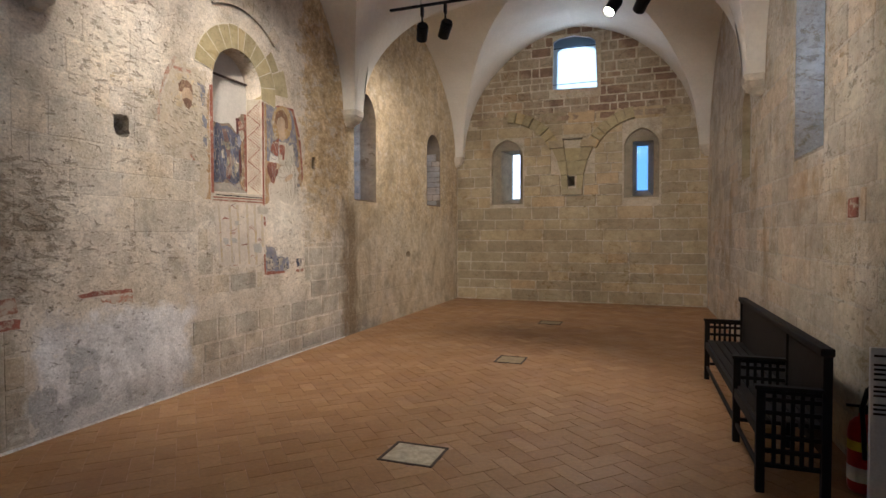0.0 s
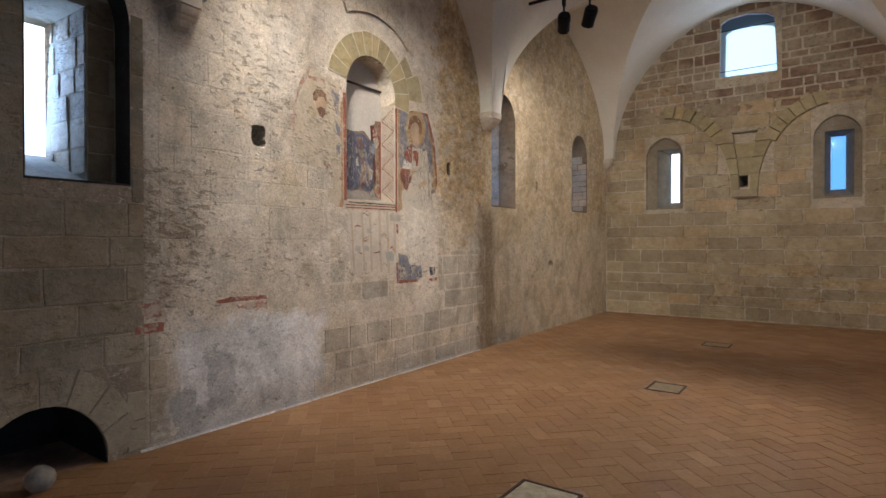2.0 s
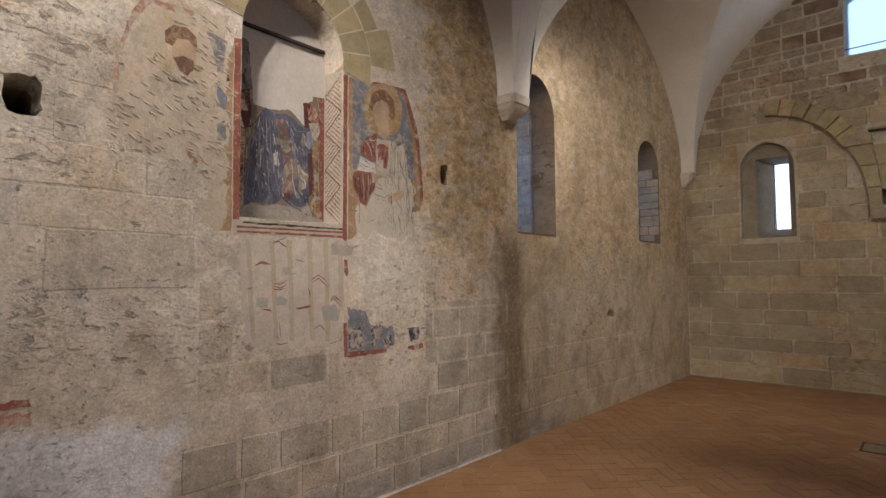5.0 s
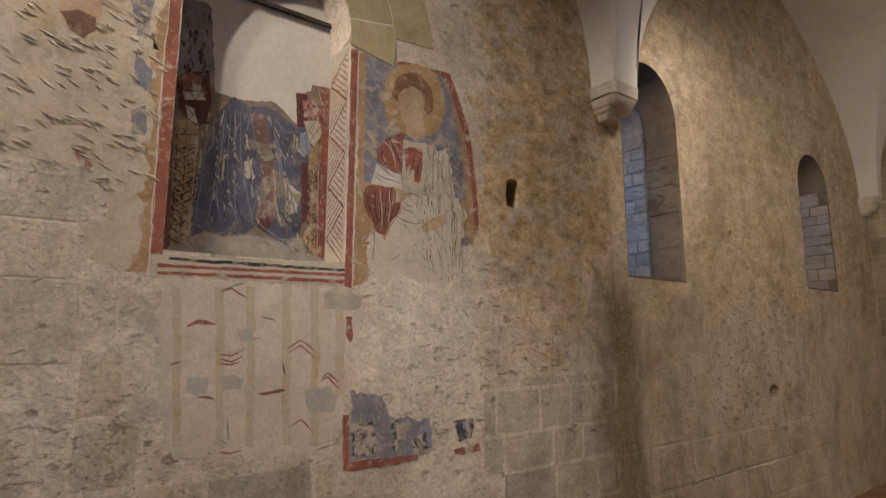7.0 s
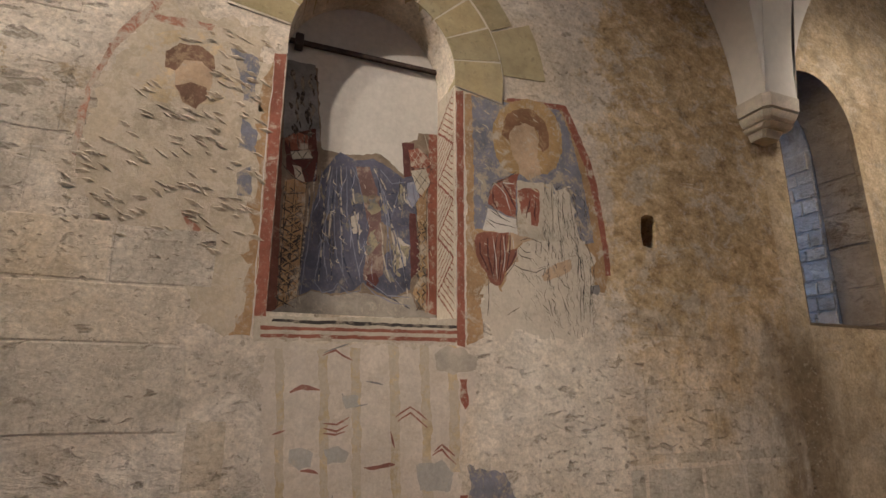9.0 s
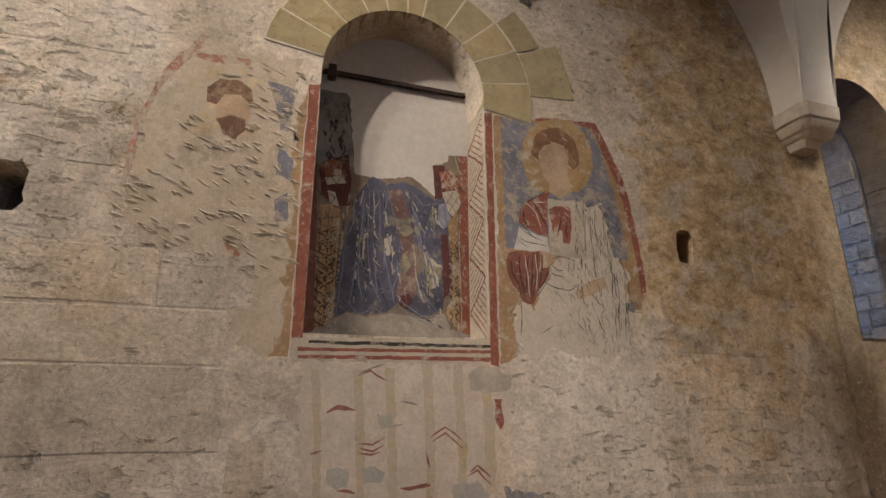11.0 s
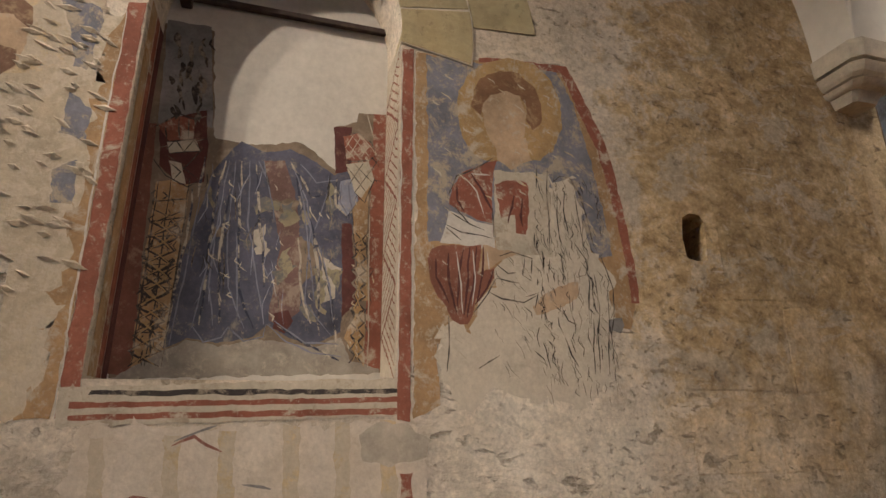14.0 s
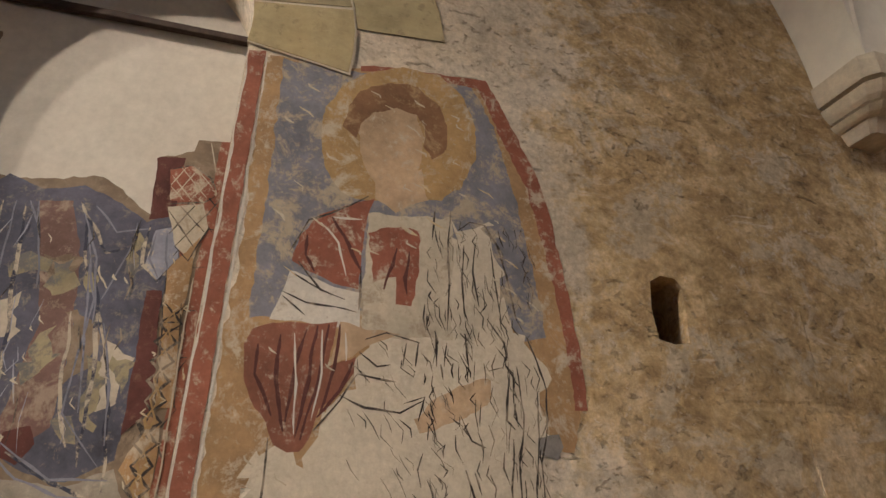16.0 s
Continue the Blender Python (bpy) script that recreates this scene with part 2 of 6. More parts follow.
    c = g.mix(0.7, c, g.ramp(g.noise(2.1, 6, 0.62, g.stretched(1.2, 1.2, 0.8), 0.8), (0.36, 0.70), (0.5, 1.0), (0.66, 1.14)), "MULTIPLY")
    c = g.mix(0.6, c, g.ramp(g.noise(55, 7, 0.74), (0.34, 0.62), (0.66, 1.34)), "MULTIPLY")
    if pieces:
        c = g.mix(pieces, c, g.ramp(g.piece_random(), (0.0, (0.66, 0.66, 0.66)), (0.4, (0.92, 0.90, 0.86)), (0.75, (1.08, 1.02, 0.92)), (1.0, (1.1, 0.98, 0.82))), "MULTIPLY")
    # pale scumbles with crisp edges
    c = g.mix(g.math("MULTIPLY", g.ramp(g.noise(7, 9, 0.72, g.stretched(1, 0.8, 1.4), 1.1), (0.57, 0.0), (0.63, 0.6)), g.ramp(broad, (0.42, 0.1), (0.6, 1.0))), c, tuple(min(0.78, v * 1.12) for v in light))
    # a ragged damp streak running down below the corbel
    off = g.math("ABSOLUTE", g.math("SUBTRACT", py, 7.80))
    wet = g.ramp(g.math("ADD", off, g.math("MULTIPLY", g.math("SUBTRACT", g.noise(3.2, 9, 0.75, g.stretched(1, 1, 0.45)), 0.5), 1.1)), (0.08, 0.85), (0.36, 0.0))
    wet = g.math("MULTIPLY", wet, g.ramp(g.math("MULTIPLY", pz, 0.4), (0.78, 1.0), (0.90, 0.0)))
    c = g.mix(wet, c, g.ramp(crisp, (0.3, (0.12, 0.082, 0.045)), (0.7, (0.30, 0.22, 0.125))))
    # chipped crevices lying along the courses, thick in the hacked parts and rare elsewhere
    chip_field = g.math("ADD", g.noise(10.5, 8, 0.62, g.stretched(1.0, 0.9, 1.9), 0.5), g.math("SUBTRACT", g.math("MULTIPLY", hack, 0.10), 0.055))
    chip = g.ramp(chip_field, (0.565, 0.0), (0.64, 1.0))
    pore = g.math("MULTIPLY", g.ramp(g.noise(30, 6, 0.68, g.stretched(1, 0.9, 1.3), 0.3), (0.585, 0.0), (0.635, 1.0)), g.ramp(g.noise(2.2, 4, 0.6), (0.42, 0.2), (0.58, 1.0)))
    fleck = g.math("MULTIPLY", g.ramp(g.noise(38, 7, 0.74, g.stretched(1, 0.9, 1.1), 0.4), (0.585, 0.0), (0.63, 1.0)), g.ramp(g.noise(3.1, 5, 0.65), (0.40, 0.25), (0.60, 1.0)))
    c = g.mix(g.math("MULTIPLY", fleck, 0.45), c, tuple(min(0.8, v * 1.1) for v in light))
    c = g.mix(g.math("MULTIPLY", chip, 0.5), c, (0.17, 0.125, 0.075))
    c = g.mix(g.math("MULTIPLY", pore, 0.5), c, (0.13, 0.10, 0.065))
    lumps = g.math("MULTIPLY", g.math("ABSOLUTE", g.math("SUBTRACT", g.noise(8.5, 5, 0.58, g.stretched(1, 0.85, 1.5), 0.6), 0.5)), 2.2)
    h = g.math("ADD", g.math("MULTIPLY", g.noise(2.4, 5, 0.58), 1.0), g.math("MULTIPLY", lumps, g.math("ADD", g.math("MULTIPLY", hack, 1.0), 0.25)))
    h = g.math("SUBTRACT", h, g.math("SUBTRACT", g.math("ADD", g.math("MULTIPLY", chip, 0.75), g.math("MULTIPLY", pore, 0.28)), g.math("MULTIPLY", fleck, 0.12)))
    return g.done(c, g.bump(g.math("ADD", crisp, g.math("MULTIPLY", g.noise(55, 5, 0.7), 0.4)), 0.5, 0.011, g.bump(h, 0.9, depth)))


M_NORTH = north_wall("lime_plaster_north", (0.47, 0.395, 0.29), (0.595, 0.515, 0.405), (0.69, 0.62, 0.515))
M_NORTH2 = north_wall("lime_plaster_far", (0.43, 0.34, 0.215), (0.57, 0.475, 0.33), (0.67, 0.59, 0.455), browning=0.55)
M_SOUTH = old_wall("lime_plaster_south", (0.36, 0.30, 0.23), (0.52, 0.46, 0.37), (0.66, 0.60, 0.50), (0.28, 0.22, 0.16), depth=0.025)
M_SOUTH_STONE = old_wall("south_stone", (0.38, 0.32, 0.245), (0.53, 0.465, 0.37), (0.65, 0.59, 0.49), (0.30, 0.24, 0.17), pieces=0.6, depth=0.02)
M_EAST = old_wall("mortar_east", (0.42, 0.355, 0.25), (0.53, 0.455, 0.335), (0.62, 0.545, 0.415), (0.28, 0.22, 0.16))
M_STONE = old_wall("ashlar_stone", (0.33, 0.27, 0.175), (0.43, 0.36, 0.24), (0.50, 0.43, 0.30), (0.24, 0.195, 0.135), (0.35, 0.275, 0.17), 0.66, 0.9, 0.012)
M_STONE_RED = old_wall("red_rubble", (0.29, 0.225, 0.155), (0.41, 0.335, 0.24), (0.50, 0.425, 0.32), (0.19, 0.13, 0.09), (0.33, 0.21, 0.13), 0.6, 0.8, 0.02, 1.0, odd=(0.20, 0.115, 0.08))
M_STONE_N = north_wall("north_stone", (0.37, 0.32, 0.24), (0.49, 0.435, 0.345), (0.59, 0.535, 0.445), 0.55)
M_RUBBLE_PALE = old_wall("whitened_rubble", (0.27, 0.23, 0.18), (0.40, 0.36, 0.30), (0.52, 0.48, 0.42), (0.20, 0.16, 0.11), (0.30, 0.24, 0.16), 0.58, 0.9, 0.02)
# near-black stone: the recess side's shade is put into its colour
M_RECESS_SHADE = old_wall("shaded_recess_stone", (0.035, 0.031, 0.028), (0.05, 0.045, 0.04), (0.07, 0.062, 0.055), (0.03, 0.026, 0.022), (0.06, 0.048, 0.036), 0.66, 0.3, 0.01, 0.05)
# brown stone, darkened in colour for the shade on the slit windows' sides
M_JAMB = old_wall("shaded_brown_jamb", (0.14, 0.10, 0.06), (0.21, 0.155, 0.095), (0.28, 0.215, 0.14), (0.10, 0.07, 0.04), (0.19, 0.13, 0.07), 0.62, 0.0, 0.014, 0.2)
M_STONE_PALE = north_wall("large_north_stone", (0.50, 0.43, 0.325), (0.60, 0.525, 0.415), (0.68, 0.61, 0.505), 0.35)
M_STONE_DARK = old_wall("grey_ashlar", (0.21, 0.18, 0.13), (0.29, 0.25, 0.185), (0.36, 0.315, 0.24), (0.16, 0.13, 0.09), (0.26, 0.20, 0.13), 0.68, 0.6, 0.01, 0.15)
M_CEMENT = old_wall("pale_cement", (0.50, 0.48, 0.46), (0.66, 0.64, 0.62), (0.76, 0.745, 0.725), (0.34, 0.33, 0.33), (0.46, 0.43, 0.39), 0.60, depth=0.026)


def plain(name, colour, rough=0.8, metal=0.0, vary=0.25, scale=9.0, bumpy=0.004):
    g = Nodes(name, rough, metal)
    a = tuple(v * (1 - vary) for v in colour)
    b = tuple(min(1.0, v * (1 + vary)) for v in colour)
    c = g.mix(g.ramp(g.noise(scale, 7, 0.65), (0.3, 0.0), (0.7, 1.0)), a, b)
    c = g.mix(0.3, c, g.ramp(g.noise(scale * 9, 4, 0.7), (0.3, 0.6), (0.7, 1.2)), "MULTIPLY")
    return g.done(c, g.bump(g.noise(scale * 5, 5, 0.65), 0.6, bumpy))


def vault_plaster():
    g = Nodes("vault_plaster", 0.9)
    c = g.ramp(g.noise(0.7, 6, 0.6), (0.3, (0.66, 0.61, 0.52)), (0.7, (0.80, 0.76, 0.68)))
    c = g.mix(0.3, c, g.ramp(g.noise(20, 5, 0.6), (0.3, 0.8), (0.7, 1.1)), "MULTIPLY")
    return g.done(c, g.bump(g.noise(6, 5, 0.6), 0.4, 0.01))


M_VAULT = vault_plaster()
M_NICHE = plain("niche_plaster", (0.56, 0.52, 0.45), 0.9, 0, 0.06, 3.0, 0.003)
M_VOUSSOIR = old_wall("sand_voussoir", (0.32, 0.265, 0.145), (0.40, 0.34, 0.20), (0.45, 0.39, 0.245), (0.27, 0.22, 0.125), (0.38, 0.305, 0.165), 0.74, 0.7, 0.006, 0.15)
M_JOINT = plain("pale_mortar", (0.62, 0.55, 0.42), 0.95, 0, 0.15, 12, 0.004)
M_CAPITAL = plain("capital_stone", (0.60, 0.53, 0.42), 0.9, 0, 0.22, 7, 0.006)
M_BLACK = plain("black_metal", (0.012, 0.012, 0.013), 0.45, 0.3, 0.2, 20, 0.0005)
M_IRON = plain("old_iron", (0.07, 0.05, 0.04), 0.7, 0.4, 0.4, 20, 0.002)
M_DARKWOOD = plain("black_stained_wood", (0.009, 0.007, 0.006), 0.72, 0, 0.4, 14, 0.001)
# flat black: paints the shade inside deep openings, and the panel's text
M_DARK = plain("flat_black", (0.012, 0.011, 0.010), 0.95, 0, 0.3, 8, 0.004)


def terracotta():
    g = Nodes("terracotta_tile", 0.62)
    r = g.piece_random()
    c = g.ramp(r, (0.0, (0.245, 0.130, 0.056)), (0.3, (0.272, 0.148, 0.064)), (0.7, (0.290, 0.162, 0.072)), (0.92, (0.31, 0.178, 0.082)), (1.0, (0.35, 0.208, 0.10)))
    c = g.mix(g.ramp(g.noise(0.45, 6, 0.65), (0.40, 0.0), (0.66, 0.55)), c, (0.33, 0.19, 0.09))
    c = g.mix(g.ramp(g.noise(1.3, 7, 0.7), (0.50, 0.0), (0.72, 0.6)), c, (0.20, 0.10, 0.058))
    c = g.mix(0.5, c, g.ramp(g.noise(30, 6, 0.7), (0.3, 0.65), (0.7, 1.2)), "MULTIPLY")
    rough = g.ramp(g.noise(2.2, 5, 0.6), (0.3, 0.50), (0.7, 0.75))
    return g.done(c, g.bump(g.noise(45, 5, 0.7), 0.5, 0.003, g.bump(g.noise(6, 3, 0.5), 0.5, 0.006)), rough)


M_TILE = terracotta()
M_GROUT = plain("floor_grout", (0.34, 0.21, 0.14), 0.9, 0, 0.3, 10, 0.004)


def glow(name, colour, strength):
    m = bpy.data.materials.new(name)
    m.use_nodes = True
    p = m.node_tree.nodes["Principled BSDF"]
    p.inputs["Base Color"].default_value = (0, 0, 0, 1)
    p.inputs["Emission Color"].default_value = (*colour, 1)
    p.inputs["Emission Strength"].default_value = strength
    return m


M_SKY = glow("sky_backdrop", (0.80, 0.90, 1.0), 1.6)
M_LENS = glow("lamp_lens", (1.0, 0.86, 0.66), 30.0)


# ---- the walls ----
def arch_loop(a0, a1, z0, zs, rise, n=14, lean=0.0):
    """Outline of an opening: sill z0, springing zs, an arch of that rise; lean points it."""
    c, h = (a0 + a1) / 2, (a1 - a0) / 2
    pts = [(a0, z0), (a1, z0)]
    for i in range(n + 1):
        u = 1 - 2 * i / n
        r, e = 1 + lean, lean
        v = math.sqrt(max(0, r * r - (abs(u) + e) ** 2)) / math.sqrt(r * r - e * e)
        pts.append((c + h * u, zs + rise * v))
    return pts


def arch_fine(a0, a1, z0, zs, rise, n=16, lean=0.0):
    """The same with points spread evenly round the arch."""
    c, h = (a0 + a1) / 2, (a1 - a0) / 2
    pts = [(a0, z0), (a1, z0)]
    r, e = 1 + lean, lean
    for i in range(n + 1):
        u = math.cos(math.pi * i / n)
        v = math.sqrt(max(0, r * r - (abs(u) + e) ** 2)) / math.sqrt(r * r - e * e)
        pts.append((c + h * u, zs + rise * v))
    return pts


def rect(a0, a1, z0, z1):
    return [(a0, z0), (a1, z0), (a1, z1), (a0, z1)]


def rough_rect(ca, cz, ra, rz, seed=1):
    """A squarish hole with broken edges."""
    rnd = random.Random(seed)
    out = []
    for i in range(20):
        t = 2 * math.pi * i / 20
        k = 1 / max(abs(math.cos(t)), abs(math.sin(t))) ** 0.75
        out.append((ca + ra * math.cos(t) * k * rnd.uniform(0.85, 1.1), cz + rz * math.sin(t) * k * rnd.uniform(0.88, 1.08)))
    return out


def rough_loop(ca, cz, ra, rz, n=14, seed=1):
    rnd = random.Random(seed)
    return [(ca + ra * math.cos(2 * math.pi * i / n) * rnd.uniform(0.8, 1.1), cz + rz * math.sin(2 * math.pi * i / n) * rnd.uniform(0.8, 1.1)) for i in range(n)]


def wall_layer(name, place, outline, holes, d0, d1, material, label):
    """A slab of wall between depths d0 and d1 with holes through it.
    place(a, z, d) gives the world point; holes are (front loop, back loop)."""
    bm = bmesh.new()
    for depth, k in ((d0, 0), (d1, 1)):
        edges = []
        for loop in [outline] + [h[k] for h in holes]:
            vs = [bm.verts.new(place(a, z, depth)) for a, z in loop]
            edges += [bm.edges.new((vs[i], vs[(i + 1) % len(vs)])) for i in range(len(vs))]
        bmesh.ops.triangle_fill(bm, use_beauty=True, use_dissolve=False, edges=edges)
    for front, back in holes + [(outline, outline)]:
        f = [bm.verts.new(place(a, z, d0)) for a, z in front]
        b = [bm.verts.new(place(a, z, d1)) for a, z in back]
        for i in range(len(f)):
            j = (i + 1) % len(f)
            bm.faces.new((f[i], f[j], b[j], b[i]))
    bmesh.ops.remove_doubles(bm, verts=bm.verts[:], dist=0.0001)
    return tagged(mesh_ob(name, bm, material), label, "wall", kind="structure")


def on_north(a, z, d):
    return (WL - d, a, z)


def on_south(a, z, d):
    return (WR + d, a, z)


def on_east(a, z, d):
    return (a, YE + d, z)


def on_west(a, z, d):
    return (a, YW - d, z)


NICHE_F = arch_fine(4.80, 5.612, 2.09, 3.335, 0.408)
NICHE_B = arch_fine(4.80, 5.604, 2.09, 3.335, 0.404)
REC_W = arch_fine(1.87, 2.54, 2.03, 3.22, 0.52, lean=0.6)
LOW = arch_fine(1.55, 2.37, -0.02, 0.02, 0.48)
W1N = arch_fine(7.95, 8.74, 2.18, 3.55, 0.46)
W2N = arch_fine(11.2, 12.05, 2.26, 3.45, 0.42)
HOLE1, HOLE2 = rough_rect(3.678, 2.595, 0.080, 0.100, 3), [(6.712, 2.552), (6.76, 2.540), (6.803, 2.548), (6.812, 2.63), (6.816, 2.70), (6.795, 2.728), (6.75, 2.732), (6.714, 2.712), (6.704, 2.63)]
GOUGE1, GOUGE2 = rough_loop(7.50, 0.33, 0.15, 0.03, 14, 12), rough_loop(7.46, 0.14, 0.13, 0.045, 14, 13)
D1 = 0.22
wall_layer("wall_north_1", on_north, rect(YW - 0.8, 7.74, -0.1, ROOF),
           [(NICHE_F, NICHE_B), (REC_W, REC_W), (LOW, LOW), (HOLE1, rough_rect(3.690, 2.59, 0.070, 0.088, 3)), (HOLE2, [(a + 0.045, z) for a, z in HOLE2]), (GOUGE1, GOUGE1), (GOUGE2, GOUGE2)],
           0.0, D1, M_NORTH, "weathered lime-plastered stone wall with fresco remains")
wall_layer("wall_north_3", on_north, rect(7.74, YE + 0.9, -0.1, ROOF),
           [(W1N, W1N), (W2N, W2N), (rough_loop(9.55, 2.62, 0.05, 0.12, 10, 9), rough_loop(9.55, 2.62, 0.05, 0.12, 10, 9)), (rough_loop(10.16, 1.22, 0.13, 0.07, 12, 4), rough_loop(10.16, 1.22, 0.1, 0.05, 12, 4))],
           0.012, D1, M_NORTH2, "brown-stained plastered stone wall with two slit windows")
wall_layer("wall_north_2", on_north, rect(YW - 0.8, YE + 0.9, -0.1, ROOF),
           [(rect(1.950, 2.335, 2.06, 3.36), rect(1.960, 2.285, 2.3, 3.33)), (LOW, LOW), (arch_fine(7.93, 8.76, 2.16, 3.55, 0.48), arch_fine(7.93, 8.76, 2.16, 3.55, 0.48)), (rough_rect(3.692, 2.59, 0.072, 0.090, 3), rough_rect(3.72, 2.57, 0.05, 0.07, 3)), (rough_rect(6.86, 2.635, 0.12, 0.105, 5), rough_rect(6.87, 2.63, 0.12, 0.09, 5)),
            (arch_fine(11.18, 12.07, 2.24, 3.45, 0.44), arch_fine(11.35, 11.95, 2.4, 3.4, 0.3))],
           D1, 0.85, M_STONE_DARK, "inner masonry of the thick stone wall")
S_WIN = arch_fine(5.3, 6.2, 2.31, 4.1, 0.5)
S_WIN2 = arch_fine(8.5, 9.12, 2.4, 3.3, 0.35)
# door opening added out of view to let cool light in
S_ADDED_DOOR = arch_fine(-1.15, 0.05, -0.05, 2.0, 0.4)
wall_layer("wall_south_1", on_south, rect(YW - 0.8, YE + 0.9, -0.1, ROOF),
           [(S_WIN, S_WIN), (S_WIN2, S_WIN2), (S_ADDED_DOOR, S_ADDED_DOOR), (rough_loop(7.27, 2.78, 0.06, 0.12, 12, 8), rough_loop(7.27, 2.78, 0.06, 0.12, 12, 8))],
           0.0, 0.3, M_SOUTH, "pale lime-plastered stone wall with worn patches")
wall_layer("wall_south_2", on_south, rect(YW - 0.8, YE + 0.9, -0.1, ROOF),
           [(arch_fine(5.35, 6.18, 2.35, 4.0, 0.45), arch_fine(5.6, 5.9, 2.6, 3.9, 0.2)), (S_ADDED_DOOR, S_ADDED_DOOR)], 0.3, 0.8, M_STONE_DARK, "inner masonry of the thick stone wall")
E1F, E2F = arch_fine(-3.47, -2.69, 2.36, 3.52, 0.43, lean=0.25), arch_fine(-0.34, 0.42, 2.46, 3.6, 0.44, lean=0.25)
E_SQ = [(-1.98, 5.07), (-0.94, 5.04), (-0.99, 6.14), (-1.12, 6.23), (-1.48, 6.31), (-1.82, 6.28), (-1.96, 6.20)]
wall_layer("wall_east_1", on_east, rect(WL - 0.1, WR + 0.1, -0.1, ROOF),
           [(E1F, E1F), (E2F, E2F), (E_SQ, E_SQ), (rect(-1.61, -1.45, 2.76, 3.0), rect(-1.61, -1.45, 2.76, 3.0))],
           0.0, 0.15, M_EAST, "ashlar end wall with slit windows and blind arch stumps")
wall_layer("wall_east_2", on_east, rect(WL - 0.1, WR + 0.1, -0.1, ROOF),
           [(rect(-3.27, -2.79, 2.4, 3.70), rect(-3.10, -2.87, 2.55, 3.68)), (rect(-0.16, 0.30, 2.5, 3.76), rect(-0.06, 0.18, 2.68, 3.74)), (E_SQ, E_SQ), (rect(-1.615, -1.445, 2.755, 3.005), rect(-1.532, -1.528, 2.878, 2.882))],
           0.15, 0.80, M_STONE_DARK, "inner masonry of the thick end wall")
wall_layer("wall_west", on_west, rect(WL - 0.1, WR + 0.1, -0.1, ROOF), [], 0.0, 0.5, M_SOUTH, "plain plastered end wall")


def lining(name, place, loop, d0, d1, material, label):
    """A thin skin of stone on the sides of an opening."""
    ca, cz = sum(p[0] for p in loop) / len(loop), sum(p[1] for p in loop) / len(loop)
    bm = bmesh.new()
    rings = [[bm.verts.new(place(a + (ca - a) * k, z + (cz - z) * k, d)) for a, z in loop] for d, k in ((d0, 0.0), (d0, 0.012), (d1, 0.012))]
    for p, q in zip(rings, rings[1:]):
        for i in range(len(loop)):
            j = (i + 1) % len(loop)
            bm.faces.new((p[i], p[j], q[j], q[i]))
    return tagged(mesh_ob(name, bm, material), label, "window reveal", kind="structure")


# this lining darkens the recess sides where little light falls
lining("trim_recess", on_north, REC_W, -0.004, D1, M_RECESS_SHADE, "stone sides of the arched window recess, coloured dark as shade")
# outer sides of the slit windows carry their shade in the brown colour
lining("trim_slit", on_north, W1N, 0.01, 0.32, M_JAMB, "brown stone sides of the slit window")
lining("trim_slit_deep", on_north, arch_fine(7.94, 8.75, 2.17, 3.55, 0.47), 0.33, 0.82, M_RUBBLE_PALE, "whitened coursed stone deep inside the slit window")
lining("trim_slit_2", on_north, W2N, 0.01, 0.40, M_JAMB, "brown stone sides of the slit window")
# black skin paints the darkness inside the low opening
lining("trim_hearth", on_north, LOW, 0.02, 0.84, M_DARK, "sides of the low arched opening, coloured black as shade")
lining("trim_south_window", on_south, S_WIN, -0.004, 0.295, M_RUBBLE_PALE, "grey stone sides of the high window")
lining("trim_slit_3", on_south, S_WIN2, -0.004, 0.295, M_STONE, "brown stone sides of the slit window")


def slab(name, x0, x1, y0, y1, z0, z1, material):
    bm = bmesh.new()
    box(bm, (x0, y0, z0), (x1, y1, z1))
    return mesh_ob(name, bm, material)


def box(bm, lo, hi, bevel=0.0):
    r = bmesh.ops.create_cube(bm, size=1)
    vs = r["verts"]
    for v in vs:
        v.co = [lo[i] + (v.co[i] + 0.5) * (hi[i] - lo[i]) for i in range(3)]
    if bevel:
        es = {e for v in vs for e in v.link_edges}
        bmesh.ops.bevel(bm, geom=list(es), offset=bevel, segments=2, affect="EDGES", profile=0.5)


tagged(slab("floor", WL - 0.9, WR + 0.9, YW - 0.6, YE + 0.9, -0.2, -0.0030, M_GROUT), "terracotta tile floor laid in herringbone", "floor", kind="structure")
# the upper slab is added unseen above the vaults to block skylight
tagged(slab("ceiling_roof", WL - 0.9, WR + 0.9, YW - 0.9, YE + 1.0, ROOF, ROOF + 0.2, M_VAULT), "unseen slab above the vaults that keeps the sky out", "ceiling", kind="structure")
# black slabs close the holes and low opening, standing for unlit depth
tagged(slab("hole_back", WL - 0.87, WL - 0.84, 3.4, 4.0, 2.3, 2.9, M_DARK), "dark end of the putlog hole", "wall", kind="structure")
tagged(slab("hole_back_2", WL - 0.87, WL - 0.84, 6.6, 7.0, 2.4, 2.9, M_DARK), "dark end of the putlog hole", "wall", kind="structure")
tagged(slab("hearth_back", WL - 0.88, WL - 0.80, 1.3, 2.6, -0.1, 0.7, M_DARK), "back of the low arched opening, coloured black as shade", "wall", kind="structure")
tagged(slab("window_backdrop_east", WL - 3, WR + 3, YE + 3.0, YE + 3.05, 1.0, 8.0, M_SKY), "bright sky outside", "sky", kind="structure")
tagged(slab("window_backdrop_north", WL - 3.05, WL - 3.0, -1.0, 14.0, 1.0, 6.0, M_SKY), "bright sky outside", "sky", kind="structure")
tagged(slab("window_backdrop_south", WR + 3.0, WR + 3.05, -2.0, 14.0, -0.1, 6.0, M_SKY), "bright sky outside", "sky", kind="structure")


